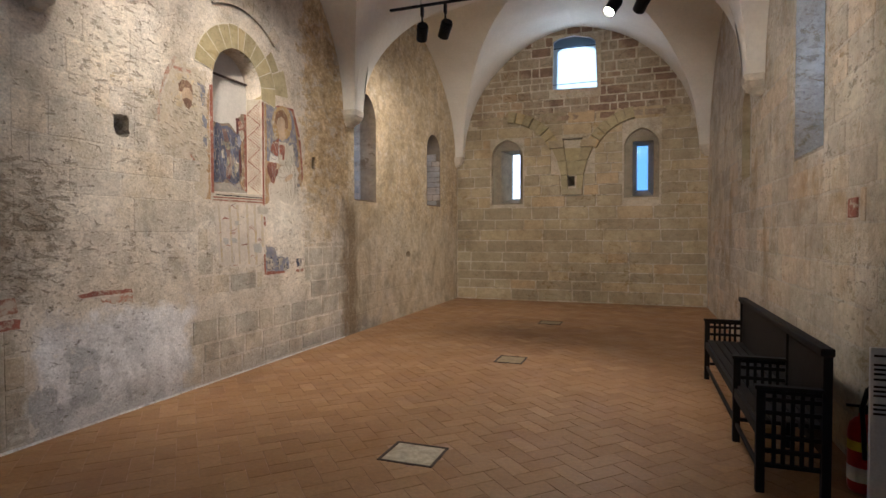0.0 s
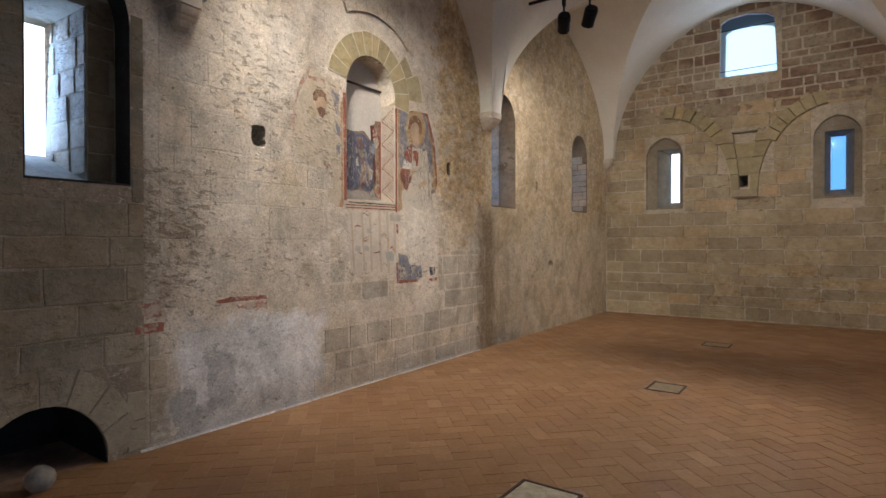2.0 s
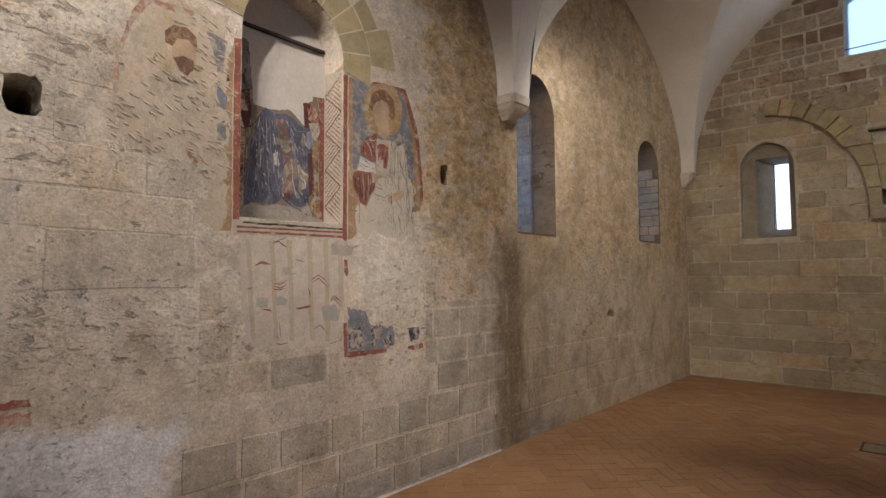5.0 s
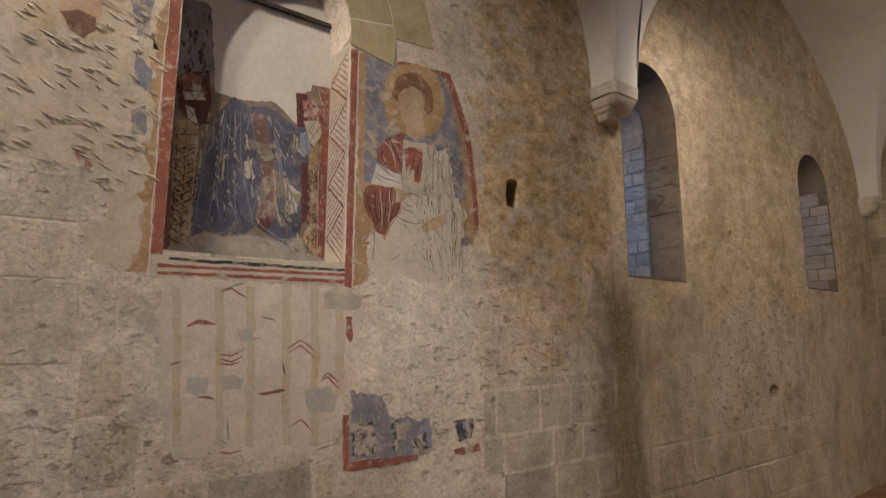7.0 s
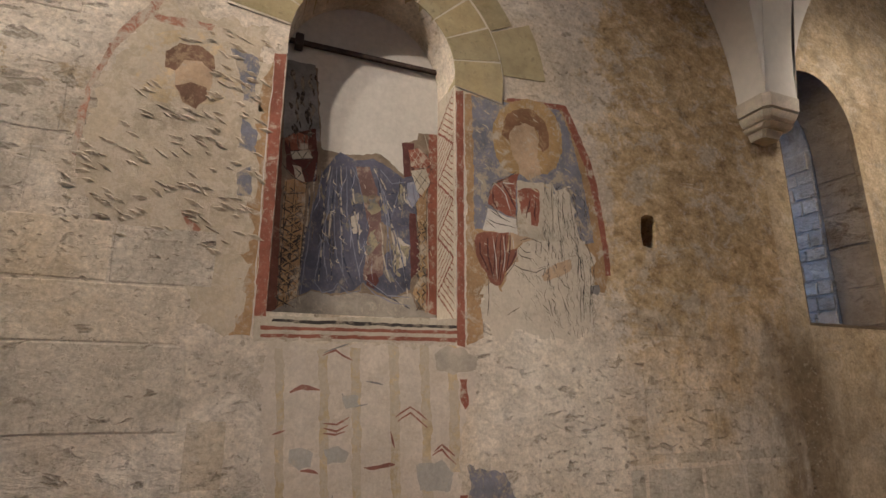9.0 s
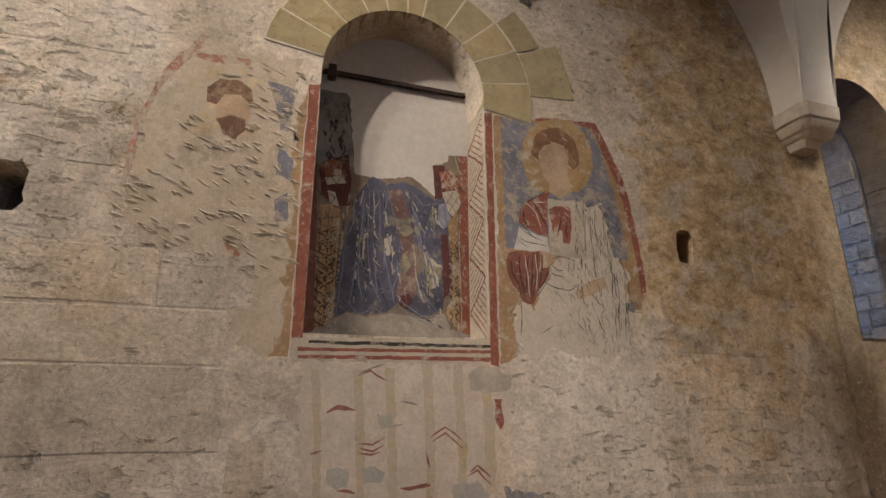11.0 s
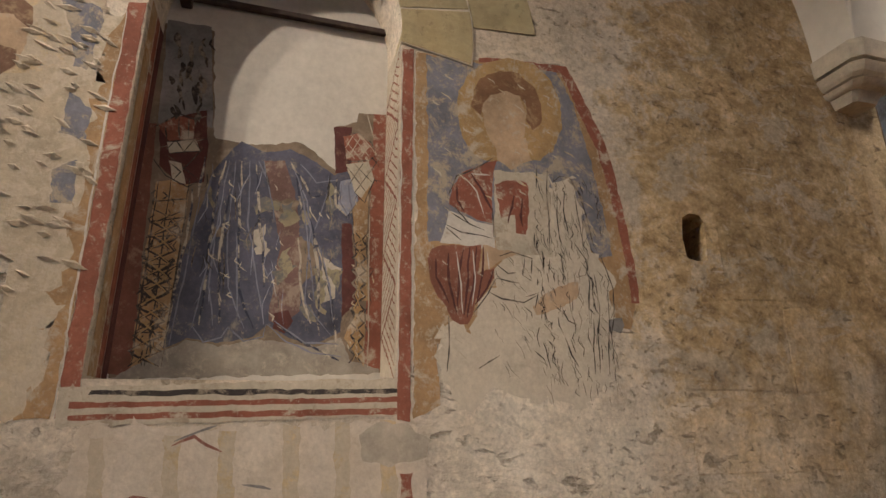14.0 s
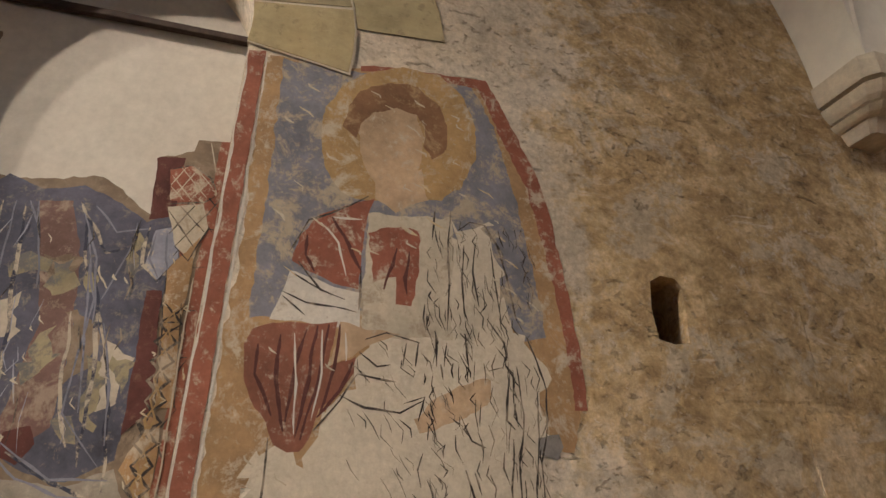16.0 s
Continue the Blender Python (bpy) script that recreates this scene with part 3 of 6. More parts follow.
# ---- the vaults ----
def prof(u, e):
    r = 1 + e
    return math.sqrt(max(0.0, r * r - (abs(u) + e) ** 2)) / math.sqrt(r * r - e * e)


FOOT_X, FOOT_Y = 0.20, 0.14


def vault(name, y0, y1, rise_x=2.93, rise_y=2.42, ex=0.08, ey=0.9, n=28):
    """A groin vault: a round arch across the nave, a pointed one along each wall."""
    yc, hy, hx = (y0 + y1) / 2, (y1 - y0) / 2, (WR - WL) / 2
    us = 1 - FOOT_X / hx

    def za(u):
        return rise_x * prof(min(1.0, abs(u) / us), ex)

    def zb(u, v):
        return (rise_y + (rise_x - rise_y) * (1 - abs(u))) * prof(v, ey)

    def groin(v):
        lo, hi = 0.0, 1.0
        if zb(0.0, v) > za(0.0) - 1e-6:
            lo = 0.2
        for _ in range(40):
            m = (lo + hi) / 2
            lo, hi = (m, hi) if za(m) > zb(m, v) else (lo, m)
        return (lo + hi) / 2

    bm = bmesh.new()
    rows = [math.sin(math.pi / 2 * (2 * i / (2 * n) - 1)) for i in range(2 * n + 1)]
    for side in (-1, 1):
        for lo_f, hi_f, fn in ((0, 1, 0), (1, 2, 1)):
            grid = []
            for v in rows:
                g = groin(v) if abs(v) < 0.9999 else us
                line = []
                for j in range(n + 1):
                    s = j / n
                    u = s * g if fn == 0 else g + (1 - g) * s
                    z = za(u) if fn == 0 else zb(u, v)
                    line.append(bm.verts.new((CX + side * (u * hx + (0.06 if u > 0.9995 else 0.0)), yc + v * hy, SPRING + z)))
                grid.append(line)
            for i in range(len(rows) - 1):
                for j in range(n):
                    bm.faces.new((grid[i][j], grid[i + 1][j], grid[i + 1][j + 1], grid[i][j + 1]))
    bmesh.ops.dissolve_degenerate(bm, dist=0.0005, edges=bm.edges[:])
    for f in bm.faces:
        f.smooth = True
    me = bpy.data.meshes.new(name)
    bm.to_mesh(me)
    bm.free()
    me.set_sharp_from_angle(angle=radians(30))
    me.materials.append(M_VAULT)
    return tagged(new(name, me), "white-plastered groin vault", "ceiling", kind="structure")


BAYS = (YW, 2.92, 7.73, YE)
vault("ceiling_1", BAYS[0] + 0.1, BAYS[1] - FOOT_Y)
vault("ceiling_2", BAYS[1] + FOOT_Y, BAYS[2] - FOOT_Y)
vault("ceiling_3", BAYS[2] + FOOT_Y, BAYS[3] - 0.14)


def cross_band(name, y0, y1, n=48):
    """The strip of vault between two bays, resting on its corbels."""
    bm = bmesh.new()
    hx = (WR - WL) / 2
    us = 1 - FOOT_X / hx
    cols = [-us * math.cos(math.pi * i / n) for i in range(n + 1)]
    rows = [[bm.verts.new((CX + u * hx, y, SPRING + 2.93 * prof(min(1.0, abs(u) / us), 0.08))) for u in cols] for y in (y0, y1)]
    for i in range(len(cols) - 1):
        bm.faces.new((rows[0][i], rows[0][i + 1], rows[1][i + 1], rows[1][i]))
    return tagged(mesh_ob(name, bm, M_VAULT, smooth=True), "white-plastered band between the vaults", "ceiling", kind="structure")


cross_band("ceiling_4", BAYS[1] - FOOT_Y, BAYS[1] + FOOT_Y)
cross_band("ceiling_5", BAYS[2] - FOOT_Y, BAYS[2] + FOOT_Y)
cross_band("ceiling_6", BAYS[3] - 0.14, BAYS[3] + 0.02)
cross_band("ceiling_7", BAYS[0] - 0.02, BAYS[0] + 0.1)


# ---- capitals and corbels ----
def corbel(name, x, y, z, out, width, depth, label, copies=()):
    """A moulded corbel: plates of falling size under a square abacus. out: +1 off the north wall, -1 off the south wall."""
    ob = thing(name, x, y, z, label, "capital", "vault corbels")
    for nm, z0, z1, k0, k1 in (("abacus", -0.085, 0.0, 0.97, 1.0), ("fillet", -0.10, -0.085, 0.80, 0.80), ("roll", -0.15, -0.10, 0.76, 0.94), ("bell", -0.19, -0.165, 0.62, 0.80), ("neck", -0.165, -0.15, 0.64, 0.64), ("foot", -0.235, -0.19, 0.44, 0.56)):
        bm = bmesh.new()
        rings = []
        n = 4
        for i in range(n + 1):
            s = i / n
            k = k0 + (k1 - k0) * (s ** 0.6 if nm in ("roll", "bell") else s)
            zz = z + z0 + (z1 - z0) * s
            w, d = width / 2 * k, depth * k
            c = d * 0.16
            rings.append([bm.verts.new((x + out * a, y + b, zz)) for a, b in ((-0.05, -w), (d - c, -w), (d, -w + c), (d, w - c), (d - c, w), (-0.05, w))])
        for a, b in zip(rings, rings[1:]):
            for i in range(6):
                j = (i + 1) % 6
                bm.faces.new((a[i], a[j], b[j], b[i]))
        bm.faces.new(rings[0])
        bm.faces.new(rings[-1])
        part(nm, bm, M_CAPITAL, ob)
    return ob


corbel("corbel", WL, BAYS[2], SPRING, 1, 0.32, 0.22, "moulded pale stone corbel under the vault")
corbel("corbel", WL, BAYS[1], SPRING, 1, 0.23, 0.20, "small worn stone corbel in shadow")
corbel("corbel", WL - 0.03, BAYS[3] - 0.10, SPRING, 1, 0.22, 0.23, "small carved corner corbel")
corbel("corbel", WR, BAYS[2], SPRING, -1, 0.32, 0.22, "moulded pale stone corbel under the vault")
corbel("corbel", WR, BAYS[3] - 0.10, SPRING, -1, 0.20, 0.20, "small carved corner corbel")

# ---- the niche arch ----
def wedge(bm, place, ca, cz, r0, r1, a0, a1, d0, d1, n=3, end=None):
    """A voussoir between two radii and two angles (degrees), through the wall from depth d0 to d1."""
    front, back = [], []
    angs = [radians(a0 + (a1 - a0) * i / n) for i in range(n + 1)]
    for d, out in ((d0, front), (d1, back)):
        for t in angs:
            out.append(bm.verts.new(place(ca + r0 * math.cos(t), cz + r0 * math.sin(t), d)))
        for t in reversed(angs):
            out.append(bm.verts.new(place(ca + r1 * math.cos(t), cz + r1 * math.sin(t), d)))
    m = len(front)
    for i in range(m):
        j = (i + 1) % m
        bm.faces.new((front[i], front[j], back[j], back[i]))
    for loop in (front, back):
        for i in range(n):
            bm.faces.new((loop[i], loop[i + 1], loop[m - 2 - i], loop[m - 1 - i]))


def edge_soften(bm, width):
    bmesh.ops.bevel(bm, geom=[e for e in bm.edges if len(e.link_faces) == 2 and e.calc_face_angle(0) > 0.6], offset=width, segments=1, affect="EDGES")


arch = thing("niche_arch", WL, 5.2275, 3.29, "sand-coloured ashlar arch with pale mortar joints over the niche", "arch")
bm = bmesh.new()
wedge(bm, on_north, 5.206, 3.335, 0.4075, 0.680, -10, 172, -0.0058, 0.2165, 30)
part("mortar_ring", bm, M_JOINT, arch, "pale lime mortar")
cuts = [-10, 10.5, 28, 44, 61, 79, 90, 104, 119, 138.5, 155.5, 171.5]
for k, (a0, a1) in enumerate(zip(cuts, cuts[1:])):
    bm = bmesh.new()
    wedge(bm, on_north, 5.206, 3.335, 0.4065, 0.666 + random.uniform(-0.012, 0.012), a0 + 0.55, a1 - 0.55, -0.0078, 0.2175)
    edge_soften(bm, 0.0025)
    part("voussoir", bm, M_VOUSSOIR, arch)
for a0, a1, r1 in ((4, 26, 0.94), (26, 44, 0.83)):
    bm = bmesh.new()
    wedge(bm, on_north, 5.206, 3.335, 0.682, r1, a0 + 0.5, a1 - 0.5, -0.004, 0.08)
    part("voussoir", bm, M_VOUSSOIR, arch)
hood = thing("relieving_arch", WL, 5.2275, 4.2, "thin stone relieving arch line above the niche", "arch")
for a0, a1 in zip(range(48, 118, 10), range(58, 128, 10)):
    bm = bmesh.new()
    wedge(bm, on_north, 5.2275, 3.29, 0.93, 1.10, a0 + 0.15, a1 - 0.15, -0.032, 0.08)
    edge_soften(bm, 0.004)
    part("voussoir", bm, M_STONE_N, hood)
bm = bmesh.new()
wedge(bm, on_north, 5.2275, 3.29, 0.70, 0.925, 48, 130, -0.002, 0.05, 12)
part("rubble_band", bm, M_NORTH, hood)

# the smooth repaired plaster at the back of the niche, with its patch of old paint
bm = bmesh.new()
vs = [bm.verts.new(on_north(a, z, D1 - 0.001)) for a, z in arch_fine(4.79, 5.608, 2.08, 3.335, 0.412)]
bm.faces.new(vs)
tagged(mesh_ob("niche_plaster", bm, M_NICHE), "smooth cream repair plaster at the back of the niche", "plaster", kind="structure")


def tube(bm, p, q, r, n=8):
    p, q = Vector(p), Vector(q)
    d = q - p
    res = bmesh.ops.create_cone(bm, cap_ends=True, segments=n, radius1=r, radius2=r, depth=d.length)
    m = Matrix.Translation((p + q) / 2) @ d.to_track_quat("Z", "Y").to_matrix().to_4x4()
    bmesh.ops.transform(bm, matrix=m, verts=res["verts"])


bar = thing("tie_bar", WL - 0.1, 5.2, 3.38, "rusty iron tie bar across the niche", "iron bar")
bm = bmesh.new()
box(bm, (WL - 0.212, 4.79, 3.442), (WL - 0.19, 5.60, 3.465), 0.003)
part("bar", bm, M_IRON, bar)
bm = bmesh.new()
box(bm, (WL - 0.216, 4.843, 3.410), (WL - 0.16, 4.883, 3.480), 0.006)
part("anchor_plate", bm, M_IRON, bar)


# ---- frescoes ----
def fresco_paint(name, colour, wear=0.5, under=(0.50, 0.43, 0.33), mottle=0.35):
    """Old paint, flaked off in spots down to the plaster."""
    g = Nodes(name, 0.88)
    c = g.mix(g.ramp(g.noise(5, 8, 0.7), (0.3, 0.0), (0.7, 1.0)), tuple(v * (1 - mottle) for v in colour), tuple(min(1, v * (1 + mottle)) for v in colour))
    flake = g.ramp(g.noise(11, 10, 0.76, None, 0.35), (wear - 0.01, 0.0), (wear + 0.07, 0.9))
    flake2 = g.math("MAXIMUM", g.ramp(g.noise(42, 6, 0.72), (0.57, 0.0), (0.69, 0.7)), g.ramp(g.noise(20, 9, 0.78, g.stretched(1, 1.2, 0.9), 0.3), (0.605, 0.0), (0.66, 0.8)))
    c = g.mix(flake, c, under)
    c = g.mix(flake2, c, under)
    c = g.mix(0.35, c, g.ramp(g.noise(60, 5, 0.7), (0.3, 0.6), (0.7, 1.2)), "MULTIPLY")
    h = g.math("ADD", g.noise(3.2, 5, 0.6), g.math("MULTIPLY", g.noise(24, 6, 0.7), 0.35))
    return g.done(c, g.bump(g.noise(80, 4, 0.7), 0.3, 0.003, g.bump(h, 0.7, 0.012)))


P_RED = fresco_paint("paint_red", (0.27, 0.10, 0.064), 0.56)
P_RED2 = fresco_paint("paint_brick_red", (0.235, 0.098, 0.064), 0.60)
P_RUST = fresco_paint("paint_rust", (0.27, 0.10, 0.065), 0.54)
P_RUST2 = fresco_paint("paint_faint_rust", (0.36, 0.17, 0.11), 0.46)
P_CHEVRON = fresco_paint("paint_chevron_red", (0.29, 0.13, 0.095), 0.60)
P_HATCH = fresco_paint("paint_hatch_red", (0.21, 0.075, 0.048), 0.66)
P_MAROON = fresco_paint("paint_maroon", (0.105, 0.040, 0.034), 0.58, (0.20, 0.11, 0.08))
P_UMBER = fresco_paint("paint_umber_red", (0.185, 0.078, 0.055), 0.57, (0.30, 0.19, 0.13))
P_OCHRE = fresco_paint("paint_ochre", (0.37, 0.235, 0.12), 0.53)
P_OCHRE2 = fresco_paint("paint_halo_ochre", (0.38, 0.25, 0.115), 0.53)
P_OCHRE3 = fresco_paint("paint_faint_ochre", (0.52, 0.405, 0.245), 0.44)
P_BLUE = fresco_paint("paint_blue", (0.095, 0.098, 0.130), 0.57, (0.26, 0.225, 0.185), 0.5)
P_NAVY = fresco_paint("paint_navy", (0.045, 0.05, 0.075), 0.48)
P_PALEBLUE = fresco_paint("paint_pale_blue", (0.27, 0.28, 0.34), 0.54)
P_FOLD = fresco_paint("paint_fold_blue", (0.20, 0.205, 0.25), 0.56, (0.10, 0.10, 0.12))
P_GREYBLUE = fresco_paint("paint_grey_blue", (0.20, 0.20, 0.23), 0.51, (0.42, 0.35, 0.25))
P_GREY = fresco_paint("paint_grey", (0.25, 0.235, 0.22), 0.60, (0.10, 0.09, 0.08), 0.5)
P_GREY2 = fresco_paint("plaster_grey", (0.45, 0.395, 0.315), 0.56, (0.48, 0.42, 0.335))
P_GREY3 = fresco_paint("plaster_pale_grey", (0.40, 0.375, 0.33), 0.56, (0.48, 0.42, 0.33), 0.2)
P_STRAW = fresco_paint("plaster_straw", (0.30, 0.26, 0.165), 0.50, (0.14, 0.135, 0.14), 0.3)
P_BASE = fresco_paint("paint_base_grey", (0.29, 0.26, 0.215), 0.54, (0.40, 0.35, 0.28))
P_DUN = fresco_paint("paint_dun", (0.20, 0.15, 0.105), 0.53, (0.28, 0.22, 0.16))
P_CREAM = fresco_paint("paint_cream", (0.50, 0.44, 0.34), 0.56, (0.36, 0.29, 0.21), 0.2)
P_ROBE = fresco_paint("paint_robe_cream", (0.555, 0.49, 0.385), 0.50, (0.60, 0.53, 0.42), 0.15)
P_WHITE = fresco_paint("paint_white", (0.58, 0.54, 0.47), 0.60, (0.40, 0.33, 0.25), 0.15)
P_GROUND = fresco_paint("plaster_warm", (0.48, 0.40, 0.285), 0.48, (0.56, 0.48, 0.365), 0.25)
P_GROUND2 = fresco_paint("plaster_pinkish", (0.60, 0.525, 0.43), 0.50, (0.55, 0.475, 0.375), 0.2)
P_FLESH = fresco_paint("paint_flesh", (0.46, 0.33, 0.21), 0.58)
P_BROWN = fresco_paint("paint_brown", (0.19, 0.11, 0.07), 0.52, (0.36, 0.25, 0.15))
P_HAIR = fresco_paint("paint_hair", (0.22, 0.12, 0.065), 0.54, (0.38, 0.26, 0.14))
P_PLUM = fresco_paint("paint_plum", (0.165, 0.10, 0.085), 0.53, (0.33, 0.26, 0.20))
P_INK = fresco_paint("paint_black_line", (0.05, 0.042, 0.038), 0.50, (0.30, 0.25, 0.19))
LAYER = 0.000022
DRAWN = {}


def next_coat(depth):
    """Each coat of paint lies a hair above the one before."""
    DRAWN[depth] = DRAWN.get(depth, 0) + 1
    return depth - 0.0015 - LAYER * DRAWN[depth]


def ragged(pts, rag):
    out = []
    n = len(pts)
    for i in range(n):
        (a, b), (c, d) = pts[i], pts[(i + 1) % n]
        k = max(1, int(math.hypot(c - a, d - b) / 0.015))
        for j in range(k):
            s = j / k
            p = Vector((a + (c - a) * s, b + (d - b) * s, 0))
            w = (noise.noise_vector(p * 21.0) * 0.7 + noise.noise_vector(p * 60.0) * 0.5) * rag
            out.append((p.x + w.x, p.y + w.y))
    return out


def paint(parent, name, material, depth, layer, pts, rag):
    """A painted field on the north wall, with a worn outline."""
    bm = bmesh.new()
    loop = ragged(pts, rag)
    coat = next_coat(depth)
    vs = [bm.verts.new(on_north(a, z, coat)) for a, z in loop]
    es = [bm.edges.new((vs[i], vs[(i + 1) % len(vs)])) for i in range(len(vs))]
    bmesh.ops.triangle_fill(bm, use_beauty=True, use_dissolve=False, edges=es)
    return part(name, bm, material, parent)


def ribbon(bm, place, pts, width, seed=0):
    """A brush stroke: swells in the middle and wavers."""
    fine = []
    for (a, b), (c, d) in zip(pts, pts[1:]):
        k = max(2, int(math.hypot(c - a, d - b) / 0.02))
        fine += [(a + (c - a) * i / k, b + (d - b) * i / k) for i in range(k)]
    fine.append(pts[-1])
    n, last = len(fine), None
    for i, (a, b) in enumerate(fine):
        p, q = fine[max(0, i - 1)], fine[min(n - 1, i + 1)]
        t = Vector((q[0] - p[0], q[1] - p[1]))
        if t.length < 1e-6:
            continue
        t.normalize()
        s = i / (n - 1)
        w = width * (0.35 + 0.65 * math.sin(math.pi * min(1, max(0, s))) ** 0.5) * (0.75 + 0.6 * noise.noise(Vector((a * 30, b * 30, seed))))
        j = noise.noise(Vector((a * 14, b * 14, seed + 5))) * width * 0.7
        l = bm.verts.new(place(a - t.y * (w / 2 + j), b + t.x * (w / 2 + j)))
        r = bm.verts.new(place(a + t.y * (w / 2 - j), b - t.x * (w / 2 - j)))
        if last:
            bm.faces.new((last[0], l, r, last[1]))
        last = (l, r)


def strokes(parent, name, material, depth, layer, width, lines):
    for k, pts in enumerate(lines):
        bm = bmesh.new()
        coat = next_coat(depth)
        ribbon(bm, lambda a, z: on_north(a, z, coat), pts, width, k)
        part(name, bm, material, parent)


niche_fresco = thing("fresco", WL - 0.2, 5.2, 2.1, "faded fresco of a blue robe and patterned throne in the niche", "fresco")
paint(niche_fresco, "ground", P_DUN, 0.22, 1, [(4.793, 3.339), (4.964, 3.343), (5.006, 2.909), (5.147, 2.905), (5.293, 2.939), (5.427, 2.842), (5.413, 3.018), (5.49, 3.055), (5.5, 3.086), (5.62, 3.102), (5.609, 2.13), (4.803, 2.102)], 0.0122)
paint(niche_fresco, "grey_panel", P_GREY, 0.22, 2, [(4.809, 3.355), (4.952, 3.354), (4.999, 2.948), (4.92, 2.968), (4.828, 2.941)], 0.006)
paint(niche_fresco, "inner_border", P_UMBER, 0.22, 2, [(4.764, 2.932), (4.826, 2.94), (4.861, 2.119), (4.8, 2.116)], 0.006)
paint(niche_fresco, "throne_post", P_OCHRE, 0.22, 2, [(4.851, 2.731), (4.952, 2.759), (4.95, 2.464), (4.944, 2.142), (4.857, 2.139), (4.852, 2.457)], 0.006)
paint(niche_fresco, "cushion", P_MAROON, 0.22, 3, [(4.834, 2.942), (4.891, 2.98), (4.973, 3.016), (4.991, 2.871), (4.991, 2.746), (4.921, 2.727), (4.853, 2.789)], 0.006)
paint(niche_fresco, "robe", P_BLUE, 0.22, 3, [(5.016, 2.784), (5.05, 2.848), (5.096, 2.914), (5.177, 2.881), (5.264, 2.904), (5.353, 2.868), (5.421, 2.823), (5.473, 2.866), (5.514, 2.722), (5.476, 2.504), (5.468, 2.261), (5.383, 2.218), (5.306, 2.236), (5.231, 2.278), (5.192, 2.236), (5.087, 2.215), (5.003, 2.227), (4.939, 2.193), (4.952, 2.437), (4.981, 2.606)], 0.006)
paint(niche_fresco, "robe_panel", P_PLUM, 0.22, 4, [(5.178, 2.848), (5.247, 2.862), (5.301, 2.695), (5.326, 2.493), (5.333, 2.325), (5.272, 2.272), (5.234, 2.292), (5.252, 2.544)], 0.006)
paint(niche_fresco, "robe_worn_patch", P_DUN, 0.22, 4, [(5.223, 2.711), (5.275, 2.731), (5.310, 2.696), (5.290, 2.629), (5.245, 2.636)], 0.03)
paint(niche_fresco, "robe_worn_patch", P_STRAW, 0.22, 4, [(5.244, 2.695), (5.289, 2.706), (5.296, 2.671), (5.256, 2.661)], 0.03)
paint(niche_fresco, "robe_worn_patch", P_DUN, 0.22, 4, [(5.308, 2.578), (5.371, 2.554), (5.377, 2.451), (5.332, 2.425)], 0.03)
paint(niche_fresco, "robe_worn_patch", P_STRAW, 0.22, 4, [(5.252, 2.516), (5.286, 2.533), (5.303, 2.468), (5.270, 2.427)], 0.03)
paint(niche_fresco, "robe_worn_patch", P_GREY2, 0.22, 4, [(5.400, 2.513), (5.452, 2.488), (5.446, 2.382), (5.406, 2.371)], 0.03)
paint(niche_fresco, "robe_worn_patch", P_GREY2, 0.22, 4, [(5.167, 2.600), (5.205, 2.615), (5.208, 2.506), (5.175, 2.504)], 0.03)
paint(niche_fresco, "robe_worn_patch", P_DUN, 0.22, 4, [(5.029, 2.599), (5.073, 2.595), (5.066, 2.554), (5.028, 2.560)], 0.03)
paint(niche_fresco, "robe_worn_patch", P_STRAW, 0.22, 4, [(5.341, 2.345), (5.377, 2.336), (5.386, 2.300), (5.350, 2.290)], 0.03)
paint(niche_fresco, "robe_worn_patch", P_STRAW, 0.22, 4, [(5.159, 2.688), (5.206, 2.712), (5.242, 2.697), (5.233, 2.671), (5.177, 2.658)], 0.025)
paint(niche_fresco, "robe_worn_patch", P_STRAW, 0.22, 4, [(5.239, 2.659), (5.291, 2.682), (5.312, 2.652), (5.268, 2.616), (5.233, 2.633)], 0.025)
paint(niche_fresco, "robe_worn_patch", P_STRAW, 0.22, 4, [(5.318, 2.685), (5.346, 2.676), (5.348, 2.616), (5.323, 2.629)], 0.025)
paint(niche_fresco, "robe_worn_patch", P_STRAW, 0.22, 4, [(5.387, 2.785), (5.414, 2.802), (5.423, 2.672), (5.398, 2.685)], 0.025)
paint(niche_fresco, "robe_worn_patch", P_STRAW, 0.22, 4, [(4.997, 2.750), (5.019, 2.750), (5.035, 2.654), (5.013, 2.659)], 0.025)
paint(niche_fresco, "robe_worn_patch", P_STRAW, 0.22, 4, [(5.368, 2.479), (5.403, 2.467), (5.411, 2.309), (5.388, 2.336)], 0.025)
paint(niche_fresco, "robe_worn_patch", P_STRAW, 0.22, 4, [(5.414, 2.482), (5.459, 2.470), (5.458, 2.403), (5.424, 2.424)], 0.025)
paint(niche_fresco, "robe_worn_patch", P_STRAW, 0.22, 4, [(5.237, 2.456), (5.267, 2.466), (5.284, 2.438), (5.254, 2.415)], 0.025)
paint(niche_fresco, "robe_worn_patch", P_STRAW, 0.22, 4, [(5.120, 2.557), (5.152, 2.552), (5.152, 2.535), (5.127, 2.536)], 0.025)
paint(niche_fresco, "shoulder", P_PALEBLUE, 0.22, 4, [(5.442, 2.801), (5.497, 2.819), (5.508, 2.731), (5.471, 2.663), (5.436, 2.708)], 0.006)
paint(niche_fresco, "roundel", P_MAROON, 0.22, 5, [(5.25, 2.315), (5.294, 2.328), (5.314, 2.291), (5.289, 2.252), (5.251, 2.266)], 0.006)
paint(niche_fresco, "cushion_block", P_MAROON, 0.22, 3, [(5.413, 3.018), (5.474, 3.026), (5.479, 2.848), (5.424, 2.83)], 0.006)
